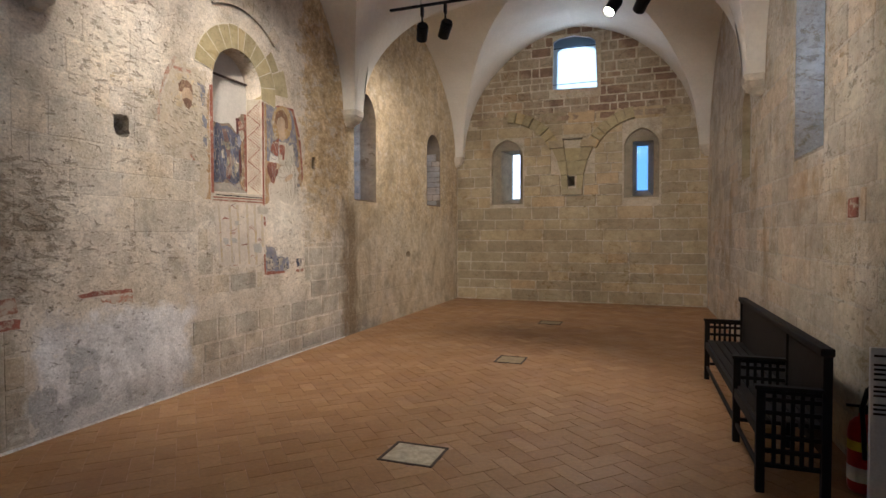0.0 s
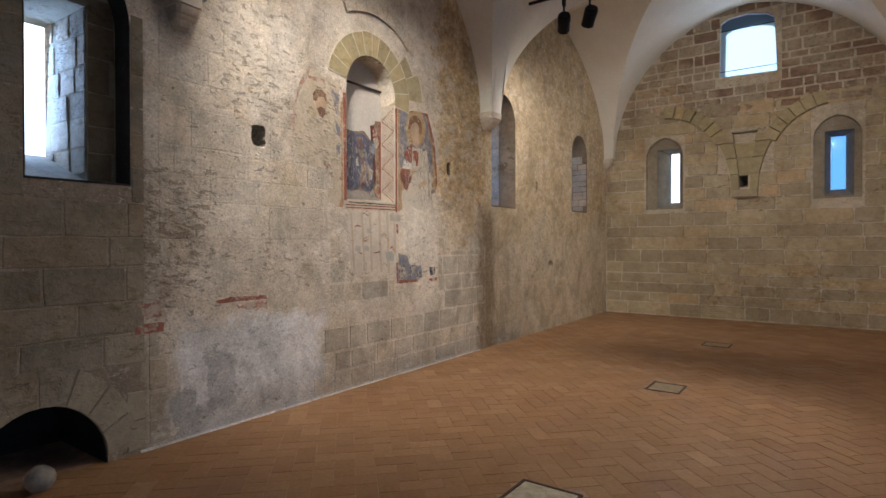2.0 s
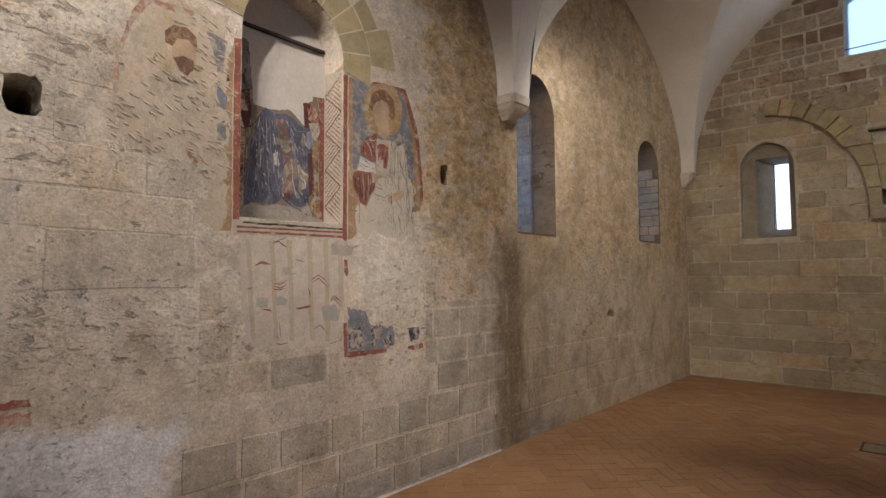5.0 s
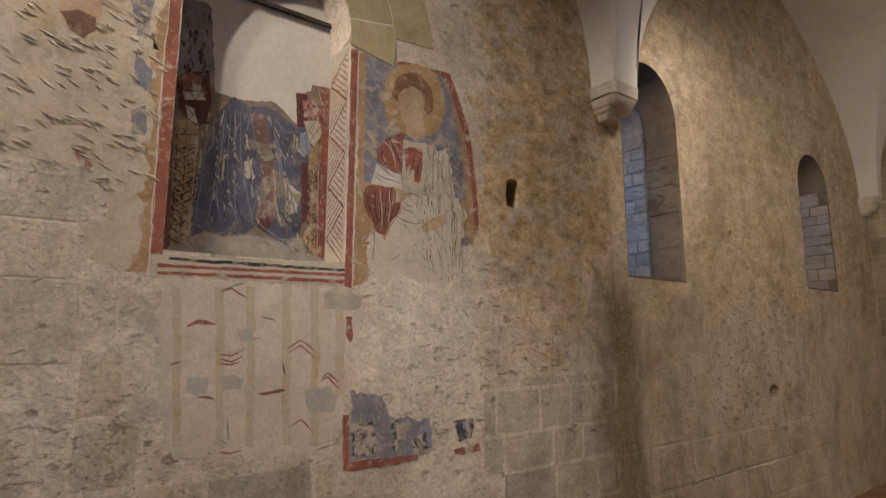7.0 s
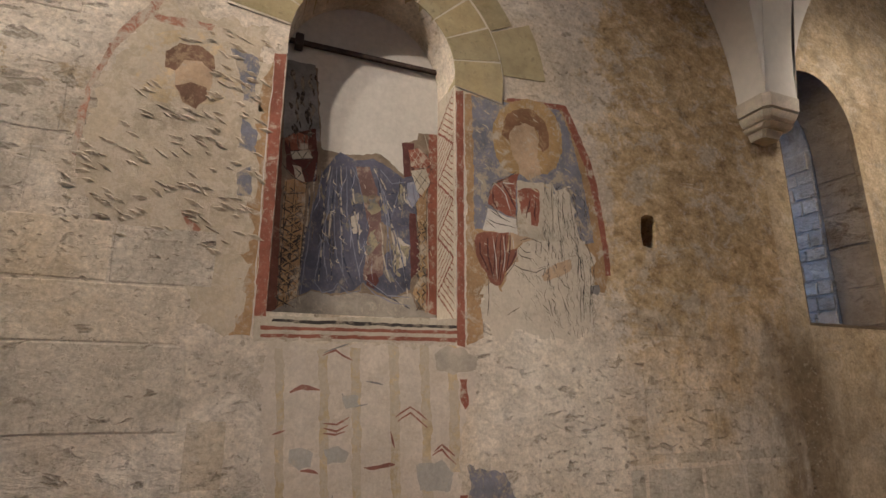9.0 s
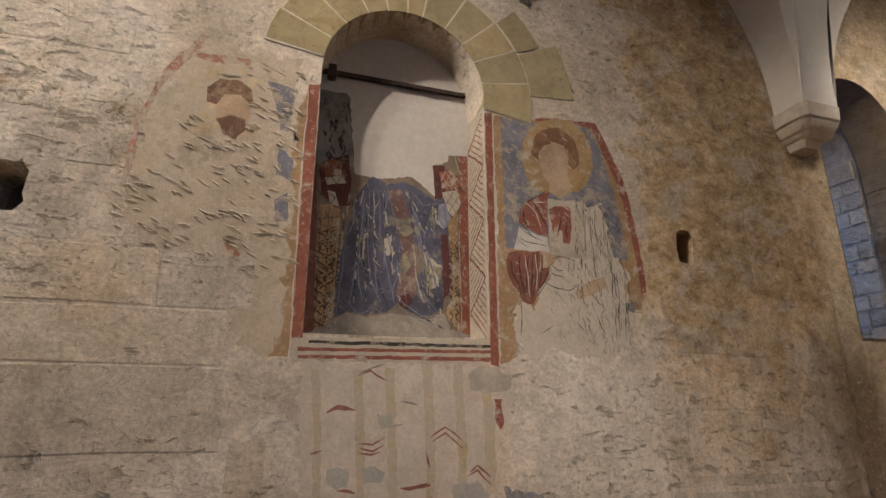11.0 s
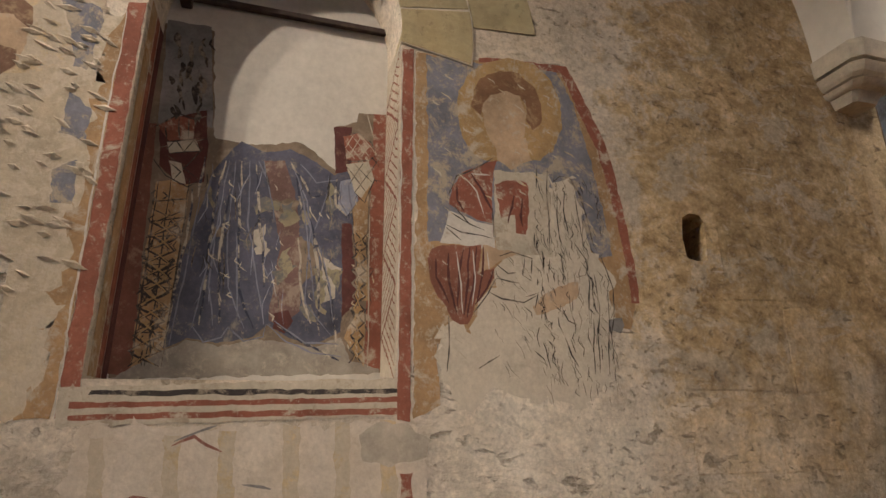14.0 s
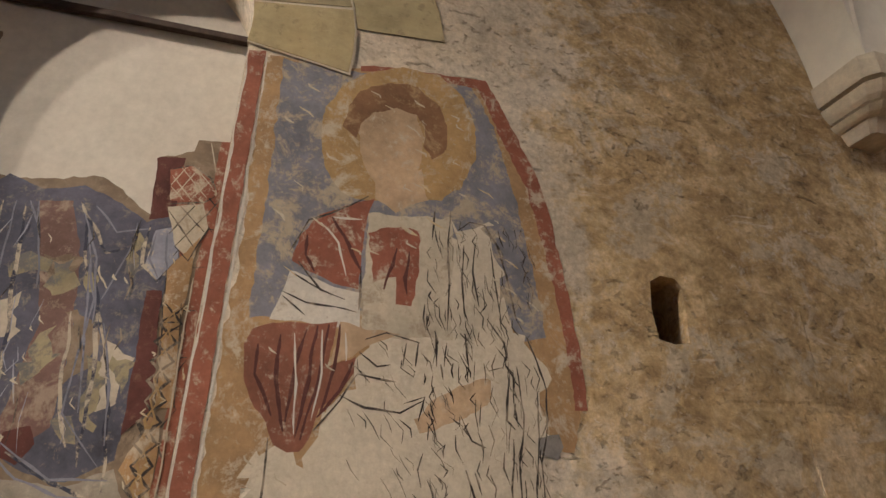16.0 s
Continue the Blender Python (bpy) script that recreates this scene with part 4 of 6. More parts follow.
paint(niche_fresco, "patterned_cushion", P_RUST, 0.22, 4, [(5.474, 3), (5.53, 2.982), (5.578, 2.879), (5.57, 2.808), (5.514, 2.728), (5.479, 2.836)], 0.006)
paint(niche_fresco, "throne_post", P_DUN, 0.22, 3, [(5.508, 2.709), (5.576, 2.784), (5.564, 2.167), (5.485, 2.251), (5.505, 2.506)], 0.006)
paint(niche_fresco, "border", P_RED, 0.22, 4, [(5.556, 3.094), (5.602, 3.099), (5.602, 2.141), (5.549, 2.139)], 0.004)
paint(niche_fresco, "base_band", P_BASE, 0.22, 5, [(4.934, 2.185), (5.003, 2.222), (5.092, 2.205), (5.192, 2.228), (5.306, 2.22), (5.383, 2.208), (5.468, 2.244), (5.501, 2.17), (5.598, 2.146), (5.598, 2.13), (4.81, 2.102), (4.838, 2.123)], 0.01)
strokes(niche_fresco, "fold_shadow", P_NAVY, 0.22, 6, 0.011, [
    [(5.051, 2.833), (5.032, 2.611), (5.038, 2.443), (5.032, 2.268)],
    [(5.107, 2.839), (5.117, 2.590), (5.134, 2.395), (5.191, 2.263)],
    [(5.155, 2.830), (5.183, 2.625), (5.215, 2.401)],
    [(5.264, 2.858), (5.347, 2.730), (5.388, 2.749)],
    [(5.330, 2.698), (5.383, 2.497), (5.400, 2.246)],
    [(5.368, 2.583), (5.434, 2.359), (5.456, 2.195)],
    [(5.262, 2.272), (5.383, 2.205), (5.467, 2.168)],
    [(4.965, 2.720), (4.958, 2.465), (4.939, 2.224)],
    [(4.986, 2.840), (4.982, 2.692)],
    [(5.076, 2.731), (5.066, 2.501), (5.090, 2.271)],
    [(5.311, 2.578), (5.326, 2.408), (5.369, 2.286)],
    [(5.427, 2.815), (5.430, 2.708), (5.471, 2.667), (5.508, 2.731)],
    [(5.288, 2.815), (5.313, 2.666)],
])
strokes(niche_fresco, "fold_light", P_FOLD, 0.22, 6, 0.0065, [
    [(5.064, 2.834), (5.051, 2.613), (5.027, 2.388), (5.012, 2.259)],
    [(5.087, 2.837), (5.084, 2.587), (5.102, 2.393), (5.164, 2.262)],
    [(5.132, 2.842), (5.144, 2.621), (5.187, 2.426), (5.223, 2.278)],
    [(5.178, 2.848), (5.203, 2.745), (5.228, 2.629)],
    [(5.279, 2.829), (5.330, 2.713), (5.360, 2.553)],
    [(5.299, 2.850), (5.359, 2.786), (5.427, 2.805)],
    [(5.294, 2.800), (5.348, 2.611), (5.346, 2.353), (5.439, 2.248)],
    [(5.400, 2.766), (5.365, 2.612)],
    [(5.012, 2.267), (5.048, 2.214), (5.099, 2.232), (5.116, 2.264), (5.166, 2.222), (5.224, 2.238), (5.229, 2.278)],
    [(5.229, 2.278), (5.295, 2.225), (5.378, 2.191), (5.473, 2.182)],
    [(5.250, 2.293), (5.355, 2.223), (5.462, 2.222)],
    [(4.987, 2.693), (4.976, 2.466), (4.953, 2.199)],
])
strokes(niche_fresco, "fold_light", P_FOLD, 0.22, 6, 0.0065, [
    [(5.017, 2.769), (5.002, 2.666)],
    [(5.046, 2.584), (5.048, 2.389), (5.071, 2.270)],
    [(5.109, 2.589), (5.128, 2.422), (5.142, 2.300)],
    [(5.383, 2.555), (5.423, 2.414), (5.440, 2.290)],
    [(5.318, 2.697), (5.345, 2.552), (5.377, 2.355)],
    [(5.448, 2.795), (5.442, 2.724), (5.471, 2.676)],
    [(5.472, 2.798), (5.478, 2.728), (5.495, 2.684)],
    [(5.160, 2.846), (5.185, 2.788)],
])
strokes(niche_fresco, "throne_line", P_INK, 0.22, 6, 0.006, [
    [(4.857, 2.731), (4.86, 2.457), (4.859, 2.139)],
    [(4.893, 2.741), (4.898, 2.46), (4.896, 2.14)],
    [(4.949, 2.759), (4.948, 2.464), (4.941, 2.142)],
    [(4.85, 2.662), (4.95, 2.683)],
    [(4.849, 2.594), (4.951, 2.615)],
    [(4.847, 2.538), (4.949, 2.553)],
    [(4.853, 2.446), (4.948, 2.458)],
    [(4.852, 2.376), (4.947, 2.382)],
    [(4.854, 2.308), (4.945, 2.31)],
    [(4.855, 2.24), (4.944, 2.242)],
    [(4.849, 2.594), (4.949, 2.553)],
    [(4.951, 2.615), (4.847, 2.538)],
    [(4.848, 2.445), (4.947, 2.382)],
    [(4.948, 2.453), (4.852, 2.376)],
    [(4.85, 2.376), (4.945, 2.313)],
    [(4.947, 2.382), (4.854, 2.308)],
    [(4.854, 2.305), (4.943, 2.245)],
    [(4.945, 2.31), (4.855, 2.24)],
])
strokes(niche_fresco, "throne_line", P_INK, 0.22, 6, 0.005, [
    [(5.474, 3), (5.584, 2.873)],
    [(5.48, 2.931), (5.576, 2.809)],
    [(5.476, 2.867), (5.539, 2.749)],
    [(5.585, 2.924), (5.496, 2.739)],
    [(5.548, 2.952), (5.479, 2.848)],
    [(5.511, 2.71), (5.575, 2.716)],
    [(5.506, 2.595), (5.572, 2.6)],
    [(5.502, 2.477), (5.57, 2.488)],
    [(5.505, 2.477), (5.568, 2.367)],
    [(5.57, 2.482), (5.503, 2.363)],
    [(5.503, 2.363), (5.566, 2.255)],
    [(5.568, 2.367), (5.499, 2.262)],
    [(4.834, 2.93), (4.98, 2.992)],
    [(4.844, 2.853), (4.989, 2.907)],
    [(4.873, 2.827), (4.974, 2.756)],
    [(4.98, 2.869), (4.894, 2.735)],
])
paint(niche_fresco, "cushion_block", P_MAROON, 0.22, 3, [(5.410, 3.013), (5.455, 3.025), (5.443, 2.979), (5.456, 2.846), (5.423, 2.849)], 0.006)
paint(niche_fresco, "patterned_cushion", P_RUST, 0.22, 4, [(5.446, 2.982), (5.496, 3.003), (5.544, 2.970), (5.567, 2.924), (5.538, 2.898), (5.460, 2.890)], 0.004)
paint(niche_fresco, "patterned_cushion", P_CREAM, 0.22, 4, [(5.459, 2.872), (5.542, 2.893), (5.564, 2.825), (5.531, 2.734), (5.494, 2.767)], 0.004)
paint(niche_fresco, "throne_post", P_OCHRE, 0.22, 3, [(5.488, 2.698), (5.548, 2.797), (5.546, 2.732), (5.542, 2.569), (5.562, 2.371), (5.522, 2.370)], 0.005)
paint(niche_fresco, "throne_foot", P_OCHRE, 0.22, 3, [(5.478, 2.242), (5.519, 2.352), (5.542, 2.342), (5.549, 2.229), (5.550, 2.148)], 0.005)
paint(niche_fresco, "throne_shadow", P_MAROON, 0.22, 3, [(5.469, 2.311), (5.454, 2.642), (5.488, 2.645), (5.518, 2.361)], 0.006)
strokes(niche_fresco, "cushion_diamond", P_CREAM, 0.22, 6, 0.004, [
    [(5.452, 2.966), (5.513, 2.898)],
    [(5.472, 2.992), (5.546, 2.910)],
    [(5.465, 2.898), (5.515, 3.001)],
    [(5.504, 2.896), (5.547, 2.964)],
    [(5.455, 2.933), (5.492, 2.895)],
    [(5.454, 2.936), (5.484, 2.998)],
    [(5.499, 3.002), (5.558, 2.938)],
])
strokes(niche_fresco, "cushion_diamond", P_INK, 0.22, 6, 0.005, [
    [(5.463, 2.861), (5.539, 2.766)],
    [(5.487, 2.878), (5.556, 2.810)],
    [(5.475, 2.796), (5.521, 2.884)],
    [(5.495, 2.764), (5.554, 2.864)],
    [(5.458, 2.879), (5.541, 2.897), (5.567, 2.921)],
    [(5.495, 2.764), (5.531, 2.730), (5.564, 2.822), (5.592, 2.820)],
    [(5.446, 2.983), (5.496, 3.005), (5.547, 2.970), (5.570, 2.925)],
    [(5.503, 2.566), (5.541, 2.569)],
    [(5.504, 2.550), (5.543, 2.553)],
    [(5.488, 2.698), (5.524, 2.370)],
    [(5.537, 2.617), (5.562, 2.371)],
])
strokes(niche_fresco, "pearl_line", P_CREAM, 0.22, 6, 0.006, [
    [(5.551, 2.685), (5.553, 2.523), (5.559, 2.313), (5.561, 2.148)],
    [(5.531, 3.083), (5.557, 2.991)],
])
paint(niche_fresco, "patterned_cushion", P_RUST, 0.22, 4, [(4.831, 2.935), (4.886, 2.979), (4.942, 2.968), (4.945, 2.902), (4.870, 2.880)], 0.004)
paint(niche_fresco, "cushion_band", P_CREAM, 0.22, 4, [(4.864, 2.876), (4.951, 2.899), (4.969, 2.856), (4.877, 2.836)], 0.004)
paint(niche_fresco, "cushion_band", P_CREAM, 0.22, 4, [(4.879, 2.810), (4.917, 2.805), (4.940, 2.732), (4.899, 2.736)], 0.004)
strokes(niche_fresco, "cushion_diamond", P_INK, 0.22, 6, 0.006, [
    [(4.818, 2.925), (4.891, 2.986), (4.953, 2.970)],
    [(4.831, 2.807), (4.877, 2.754), (4.945, 2.723), (4.979, 2.751)],
    [(4.866, 2.847), (4.891, 2.886), (4.920, 2.847), (4.945, 2.893), (4.969, 2.859)],
    [(4.885, 2.799), (4.919, 2.773), (4.899, 2.742)],
    [(4.864, 2.876), (4.951, 2.899)],
    [(4.877, 2.836), (4.969, 2.856)],
    [(4.853, 2.929), (4.864, 2.885)],
    [(4.892, 2.974), (4.902, 2.890)],
    [(4.919, 2.971), (4.929, 2.899)],
])
border_fresco = thing("fresco_border", WL, 5.2, 2.0, "red and ochre painted bands framing the niche", "fresco")
paint(border_fresco, "red_band", P_RED, 0, 2, [(4.746, 3.23), (4.795, 3.239), (4.8, 2.072), (4.794, 1.996), (4.757, 1.995), (4.757, 2.176)], 0.0066)
paint(border_fresco, "ochre_band", P_OCHRE, 0, 1, [(4.697, 3.132), (4.748, 3.2), (4.753, 2.175), (4.749, 1.995), (4.672, 1.993), (4.676, 2.311), (4.692, 2.687)], 0.01)
paint(border_fresco, "sill_ground", P_CREAM, 0, 2, [(4.752, 2.068), (5.635, 2.1), (5.631, 1.994), (4.759, 1.973)], 0.0094)
paint(border_fresco, "sill_line_black", P_INK, 0, 3, [(4.827, 2.06), (5.151, 2.066), (5.398, 2.067), (5.617, 2.069), (5.617, 2.057), (5.151, 2.052), (4.824, 2.048)], 0.0066)
paint(border_fresco, "sill_line_red", P_RED, 0, 3, [(4.785, 2.031), (5.617, 2.047), (5.616, 2.032), (4.786, 2.018)], 0.0052)
paint(border_fresco, "sill_line_red", P_RED, 0, 3, [(4.787, 2.003), (5.616, 2.015), (5.615, 1.998), (4.788, 1.989)], 0.0052)
paint(border_fresco, "red_band", P_RED, 0, 3, [(5.615, 3.24), (5.656, 3.247), (5.654, 2.597), (5.655, 2.118), (5.655, 1.975), (5.616, 1.984), (5.615, 2.595)], 0.004)
paint(border_fresco, "ochre_band", P_OCHRE, 0, 2, [(5.658, 3.229), (5.753, 3.231), (5.735, 2.604), (5.734, 2.223), (5.745, 2.021), (5.662, 1.982), (5.666, 2.325), (5.67, 2.712)], 0.0122)
strokes(border_fresco, "white_line", P_WHITE, 0, 9, 0.007, [
    [(4.746, 3.194), (4.748, 2.72), (4.75, 2.269), (4.756, 1.991)],
    [(5.661, 3.242), (5.660, 2.598), (5.660, 2.106)],
    [(5.616, 3.233), (5.616, 2.594), (5.616, 2.102)],
])
left_fresco = thing("fresco", WL, 4.4, 2.4, "worn hacked fresco with a haloed head on pale plaster", "fresco")
paint(left_fresco, "ground", P_GROUND, 0, 1, [(4.091, 2.499), (4.087, 2.691), (4.107, 2.897), (4.203, 3.186), (4.308, 3.368), (4.517, 3.336), (4.705, 3.344), (4.72, 2.824), (4.715, 2.386), (4.702, 1.994), (4.551, 2.033), (4.517, 2.164), (4.323, 2.243), (4.248, 2.351)], 0.06)
paint(left_fresco, "border_arc", P_RUST2, 0, 2, [(4.17, 3.231), (4.222, 3.306), (4.274, 3.4), (4.307, 3.383), (4.259, 3.29), (4.202, 3.192), (4.148, 3.098), (4.092, 2.908), (4.088, 2.741), (4.08, 2.629), (4.062, 2.639), (4.062, 2.8), (4.085, 2.959), (4.124, 3.115)], 0.012)
paint(left_fresco, "border_arc", P_RUST2, 0, 2, [(4.224, 3.294), (4.351, 3.303), (4.495, 3.308), (4.486, 3.276), (4.356, 3.262), (4.239, 3.262)], 0.012)
paint(left_fresco, "halo", P_OCHRE3, 0, 2, [(4.229, 2.983), (4.236, 3.108), (4.281, 3.201), (4.379, 3.261), (4.488, 3.256), (4.566, 3.197), (4.612, 3.088), (4.606, 2.988), (4.553, 2.938), (4.395, 2.901), (4.286, 2.911)], 0.016)
paint(left_fresco, "head", P_FLESH, 0, 3, [(4.367, 3.075), (4.394, 3.119), (4.464, 3.132), (4.503, 3.098), (4.512, 3.029), (4.496, 2.943), (4.452, 2.901), (4.411, 2.917), (4.377, 2.979)], 0.0066)
paint(left_fresco, "hair", P_BROWN, 0, 4, [(4.327, 3.062), (4.328, 3.136), (4.369, 3.181), (4.458, 3.191), (4.505, 3.15), (4.517, 3.072), (4.491, 3.096), (4.46, 3.119), (4.396, 3.108), (4.369, 3.053)], 0.0094)
paint(left_fresco, "beard", P_BROWN, 0, 4, [(4.376, 2.988), (4.429, 3.013), (4.495, 3.007), (4.495, 2.951), (4.459, 2.902), (4.416, 2.917)], 0.008)
paint(left_fresco, "blue_patch", P_GREYBLUE, 0, 2, [(4.568, 3.209), (4.678, 3.193), (4.69, 3.16), (4.68, 2.971), (4.64, 2.979), (4.611, 3.102)], 0.014)
paint(left_fresco, "blue_patch", P_GREYBLUE, 0, 2, [(4.639, 2.65), (4.697, 2.683), (4.702, 2.554), (4.656, 2.555)], 0.012)
paint(left_fresco, "blue_patch", P_GREYBLUE, 0, 2, [(4.64, 2.895), (4.708, 2.85), (4.706, 2.742), (4.639, 2.755)], 0.016)
paint(left_fresco, "brown_fold", P_RUST2, 0, 2, [(4.45, 2.473), (4.499, 2.441), (4.532, 2.391), (4.517, 2.371), (4.48, 2.411)], 0.0122)
saint_fresco = thing("fresco", WL, 6.0, 2.2, "haloed saint in red and white drapery on blue ground", "fresco")
paint(saint_fresco, "ochre_ground", P_OCHRE, 0, 1, [(5.668, 3.234), (5.984, 3.259), (6.265, 3.29), (6.338, 3.131), (6.408, 2.933), (6.448, 2.713), (6.46, 2.507), (6.463, 2.349), (6.433, 2.275), (6.364, 2.274), (6.311, 2.206), (5.766, 2.206), (5.711, 2.207), (5.676, 2.505)], 0.0122)
paint(saint_fresco, "blue_ground", P_GREYBLUE, 0, 2, [(5.699, 3.23), (5.906, 3.239), (6.219, 3.27), (6.279, 3.139), (6.327, 2.956), (6.366, 2.72), (6.388, 2.533), (6.335, 2.518), (6.281, 2.578), (5.944, 2.551), (5.708, 2.53), (5.705, 2.66), (5.708, 2.894)], 0.0122)
paint(saint_fresco, "red_border", P_RED, 0, 3, [(5.905, 3.259), (5.983, 3.275), (6.265, 3.292), (6.278, 3.268), (6.241, 3.259), (5.984, 3.255), (5.906, 3.243)], 0.0066)
paint(saint_fresco, "red_border", P_RED, 0, 3, [(6.265, 3.292), (6.339, 3.145), (6.414, 2.961), (6.456, 2.714), (6.474, 2.508), (6.483, 2.365), (6.45, 2.361), (6.441, 2.506), (6.42, 2.695), (6.368, 2.95), (6.298, 3.111), (6.242, 3.259)], 0.0094)
paint(saint_fresco, "halo", P_OCHRE2, 0, 3, [(5.814, 3.012), (5.823, 3.102), (5.864, 3.186), (5.929, 3.245), (6.023, 3.285), (6.122, 3.278), (6.197, 3.214), (6.23, 3.113), (6.224, 3.01), (6.186, 2.924), (6.128, 2.873), (5.928, 2.843), (5.879, 2.859), (5.834, 2.916)], 0.0094)
paint(saint_fresco, "lower_robe", P_ROBE, 0, 3, [(5.946, 2.505), (6.047, 2.52), (6.101, 2.619), (6.157, 2.812), (6.233, 2.823), (6.282, 2.726), (6.302, 2.566), (6.375, 2.475), (6.371, 2.31), (6.34, 2.10), (6.20, 2.02), (6.03, 2.06), (5.82, 2.03), (5.74, 2.12), (5.77, 2.266), (5.827, 2.267), (5.906, 2.378)], 0.06)
paint(saint_fresco, "chest", P_CREAM, 0, 3, [(5.943, 2.806), (6.157, 2.828), (6.152, 2.514), (5.946, 2.5)], 0.0122)
paint(saint_fresco, "face", P_FLESH, 0, 4, [(5.907, 3.057), (5.943, 3.11), (6.003, 3.138), (6.063, 3.126), (6.079, 3.064), (6.073, 2.974), (6.046, 2.915), (5.996, 2.877), (5.956, 2.895), (5.925, 2.948)], 0.0066)
paint(saint_fresco, "neck", P_FLESH, 0, 4, [(5.956, 2.894), (6.074, 2.957), (6.092, 2.866), (6.012, 2.822), (5.96, 2.853)], 0.0094)
paint(saint_fresco, "hair", P_HAIR, 0, 5, [(5.87, 3.05), (5.878, 3.114), (5.91, 3.174), (5.985, 3.219), (6.065, 3.222), (6.126, 3.169), (6.148, 3.087), (6.135, 3.017), (6.101, 2.99), (6.082, 3.025), (6.085, 3.093), (6.063, 3.126), (6.003, 3.134), (5.949, 3.108), (5.916, 3.068), (5.904, 3.021)], 0.0122)
paint(saint_fresco, "red_mantle", P_RUST, 0, 4, [(5.825, 2.78), (5.888, 2.821), (5.96, 2.853), (5.941, 2.794), (5.935, 2.701), (5.933, 2.61), (5.894, 2.616), (5.838, 2.637), (5.781, 2.664), (5.795, 2.727)], 0.0066)
paint(saint_fresco, "red_tunic", P_RUST, 0, 4, [(5.946, 2.761), (6.013, 2.782), (6.072, 2.784), (6.071, 2.687), (6.053, 2.58), (6.024, 2.584), (6.017, 2.653), (5.965, 2.634)], 0.0122)
paint(saint_fresco, "white_drape", P_WHITE, 0, 5, [(5.778, 2.644), (5.839, 2.626), (5.895, 2.61), (5.936, 2.603), (5.941, 2.515), (5.847, 2.528), (5.751, 2.529), (5.768, 2.588)], 0.0066)
paint(saint_fresco, "red_drape", P_RED2, 0, 5, [(5.708, 2.472), (5.722, 2.505), (5.757, 2.521), (5.890, 2.532), (5.880, 2.434), (5.937, 2.463), (5.933, 2.424), (5.898, 2.373), (5.868, 2.347), (5.853, 2.294), (5.835, 2.269), (5.812, 2.264), (5.786, 2.278), (5.768, 2.320), (5.730, 2.365), (5.710, 2.424)], 0.006)
paint(saint_fresco, "sleeve", P_FLESH, 0, 5, [(5.894, 2.532), (5.953, 2.523), (6.032, 2.516), (5.955, 2.483), (5.886, 2.436)], 0.008)
paint(saint_fresco, "hand_patch", P_FLESH, 0, 4, [(6.144, 2.399), (6.242, 2.431), (6.237, 2.369), (6.15, 2.326), (6.081, 2.306), (6.06, 2.335)], 0.012)
paint(saint_fresco, "grey_repair", P_GREY, 0, 4, [(6.346, 2.303), (6.395, 2.31), (6.413, 2.287), (6.39, 2.26), (6.349, 2.265)], 0.0122)
strokes(saint_fresco, "drape_fold", P_INK, 0, 6, 0.0058, [
    [(6.170, 2.794), (6.202, 2.820), (6.242, 2.814), (6.271, 2.763), (6.298, 2.679), (6.314, 2.574), (6.330, 2.543)],
    [(6.153, 2.846), (6.145, 2.740), (6.147, 2.633), (6.141, 2.531)],
    [(6.112, 2.840), (6.102, 2.758)],
    [(6.187, 2.753), (6.178, 2.666), (6.182, 2.577)],
    [(6.216, 2.764), (6.206, 2.684), (6.220, 2.595)],
    [(6.255, 2.753), (6.261, 2.675), (6.275, 2.571)],
    [(6.334, 2.531), (6.360, 2.476), (6.377, 2.407), (6.374, 2.340), (6.351, 2.298)],
    [(6.276, 2.464), (6.296, 2.441), (6.296, 2.377), (6.302, 2.325)],
    [(6.305, 2.458), (6.318, 2.351), (6.303, 2.249), (6.296, 2.125)],
    [(6.354, 2.406), (6.351, 2.300), (6.335, 2.201), (6.334, 2.119)],
    [(6.275, 2.457), (6.237, 2.444)],
    [(5.954, 2.499), (6.000, 2.516), (6.076, 2.499)],
])
strokes(saint_fresco, "drape_fold", P_INK, 0, 6, 0.0058, [
    [(6.045, 2.496), (6.040, 2.443)],
    [(6.073, 2.498), (6.067, 2.445)],
    [(5.942, 2.469), (5.982, 2.440), (6.011, 2.448)],
    [(5.907, 2.379), (5.958, 2.353), (6.035, 2.347), (6.088, 2.375)],
    [(6.042, 2.366), (6.088, 2.381), (6.074, 2.330)],
    [(5.943, 2.422), (6.024, 2.410)],
    [(6.169, 2.346), (6.194, 2.294), (6.224, 2.279)],
    [(6.178, 2.236), (6.196, 2.177), (6.220, 2.141)],
    [(6.197, 2.230), (6.212, 2.187)],
    [(5.860, 2.306), (5.910, 2.367), (5.943, 2.425)],
    [(5.872, 2.130), (5.942, 2.172)],
    [(5.776, 2.292), (5.777, 2.210), (5.769, 2.120)],
    [(6.185, 2.527), (6.190, 2.452)],
    [(6.139, 2.503), (6.133, 2.448)],
    [(6.237, 2.567), (6.279, 2.513), (6.284, 2.471)],
    [(6.111, 2.529), (6.114, 2.447)],
    [(6.289, 2.444), (6.274, 2.337), (6.294, 2.318)],
])
strokes(saint_fresco, "drape_fold", P_INK, 0, 6, 0.0058, [
    [(6.373, 2.327), (6.354, 2.250), (6.352, 2.153)],
    [(6.290, 2.299), (6.279, 2.201), (6.279, 2.120)],
    [(5.769, 2.595), (5.821, 2.573), (5.929, 2.559)],
    [(5.796, 2.667), (5.848, 2.603), (5.905, 2.586)],
    [(5.770, 2.584), (5.820, 2.543)],
    [(5.785, 2.638), (5.872, 2.594)],
    [(5.936, 2.669), (5.936, 2.563)],
    [(5.775, 2.686), (5.809, 2.772), (5.862, 2.798), (5.944, 2.855)],
])
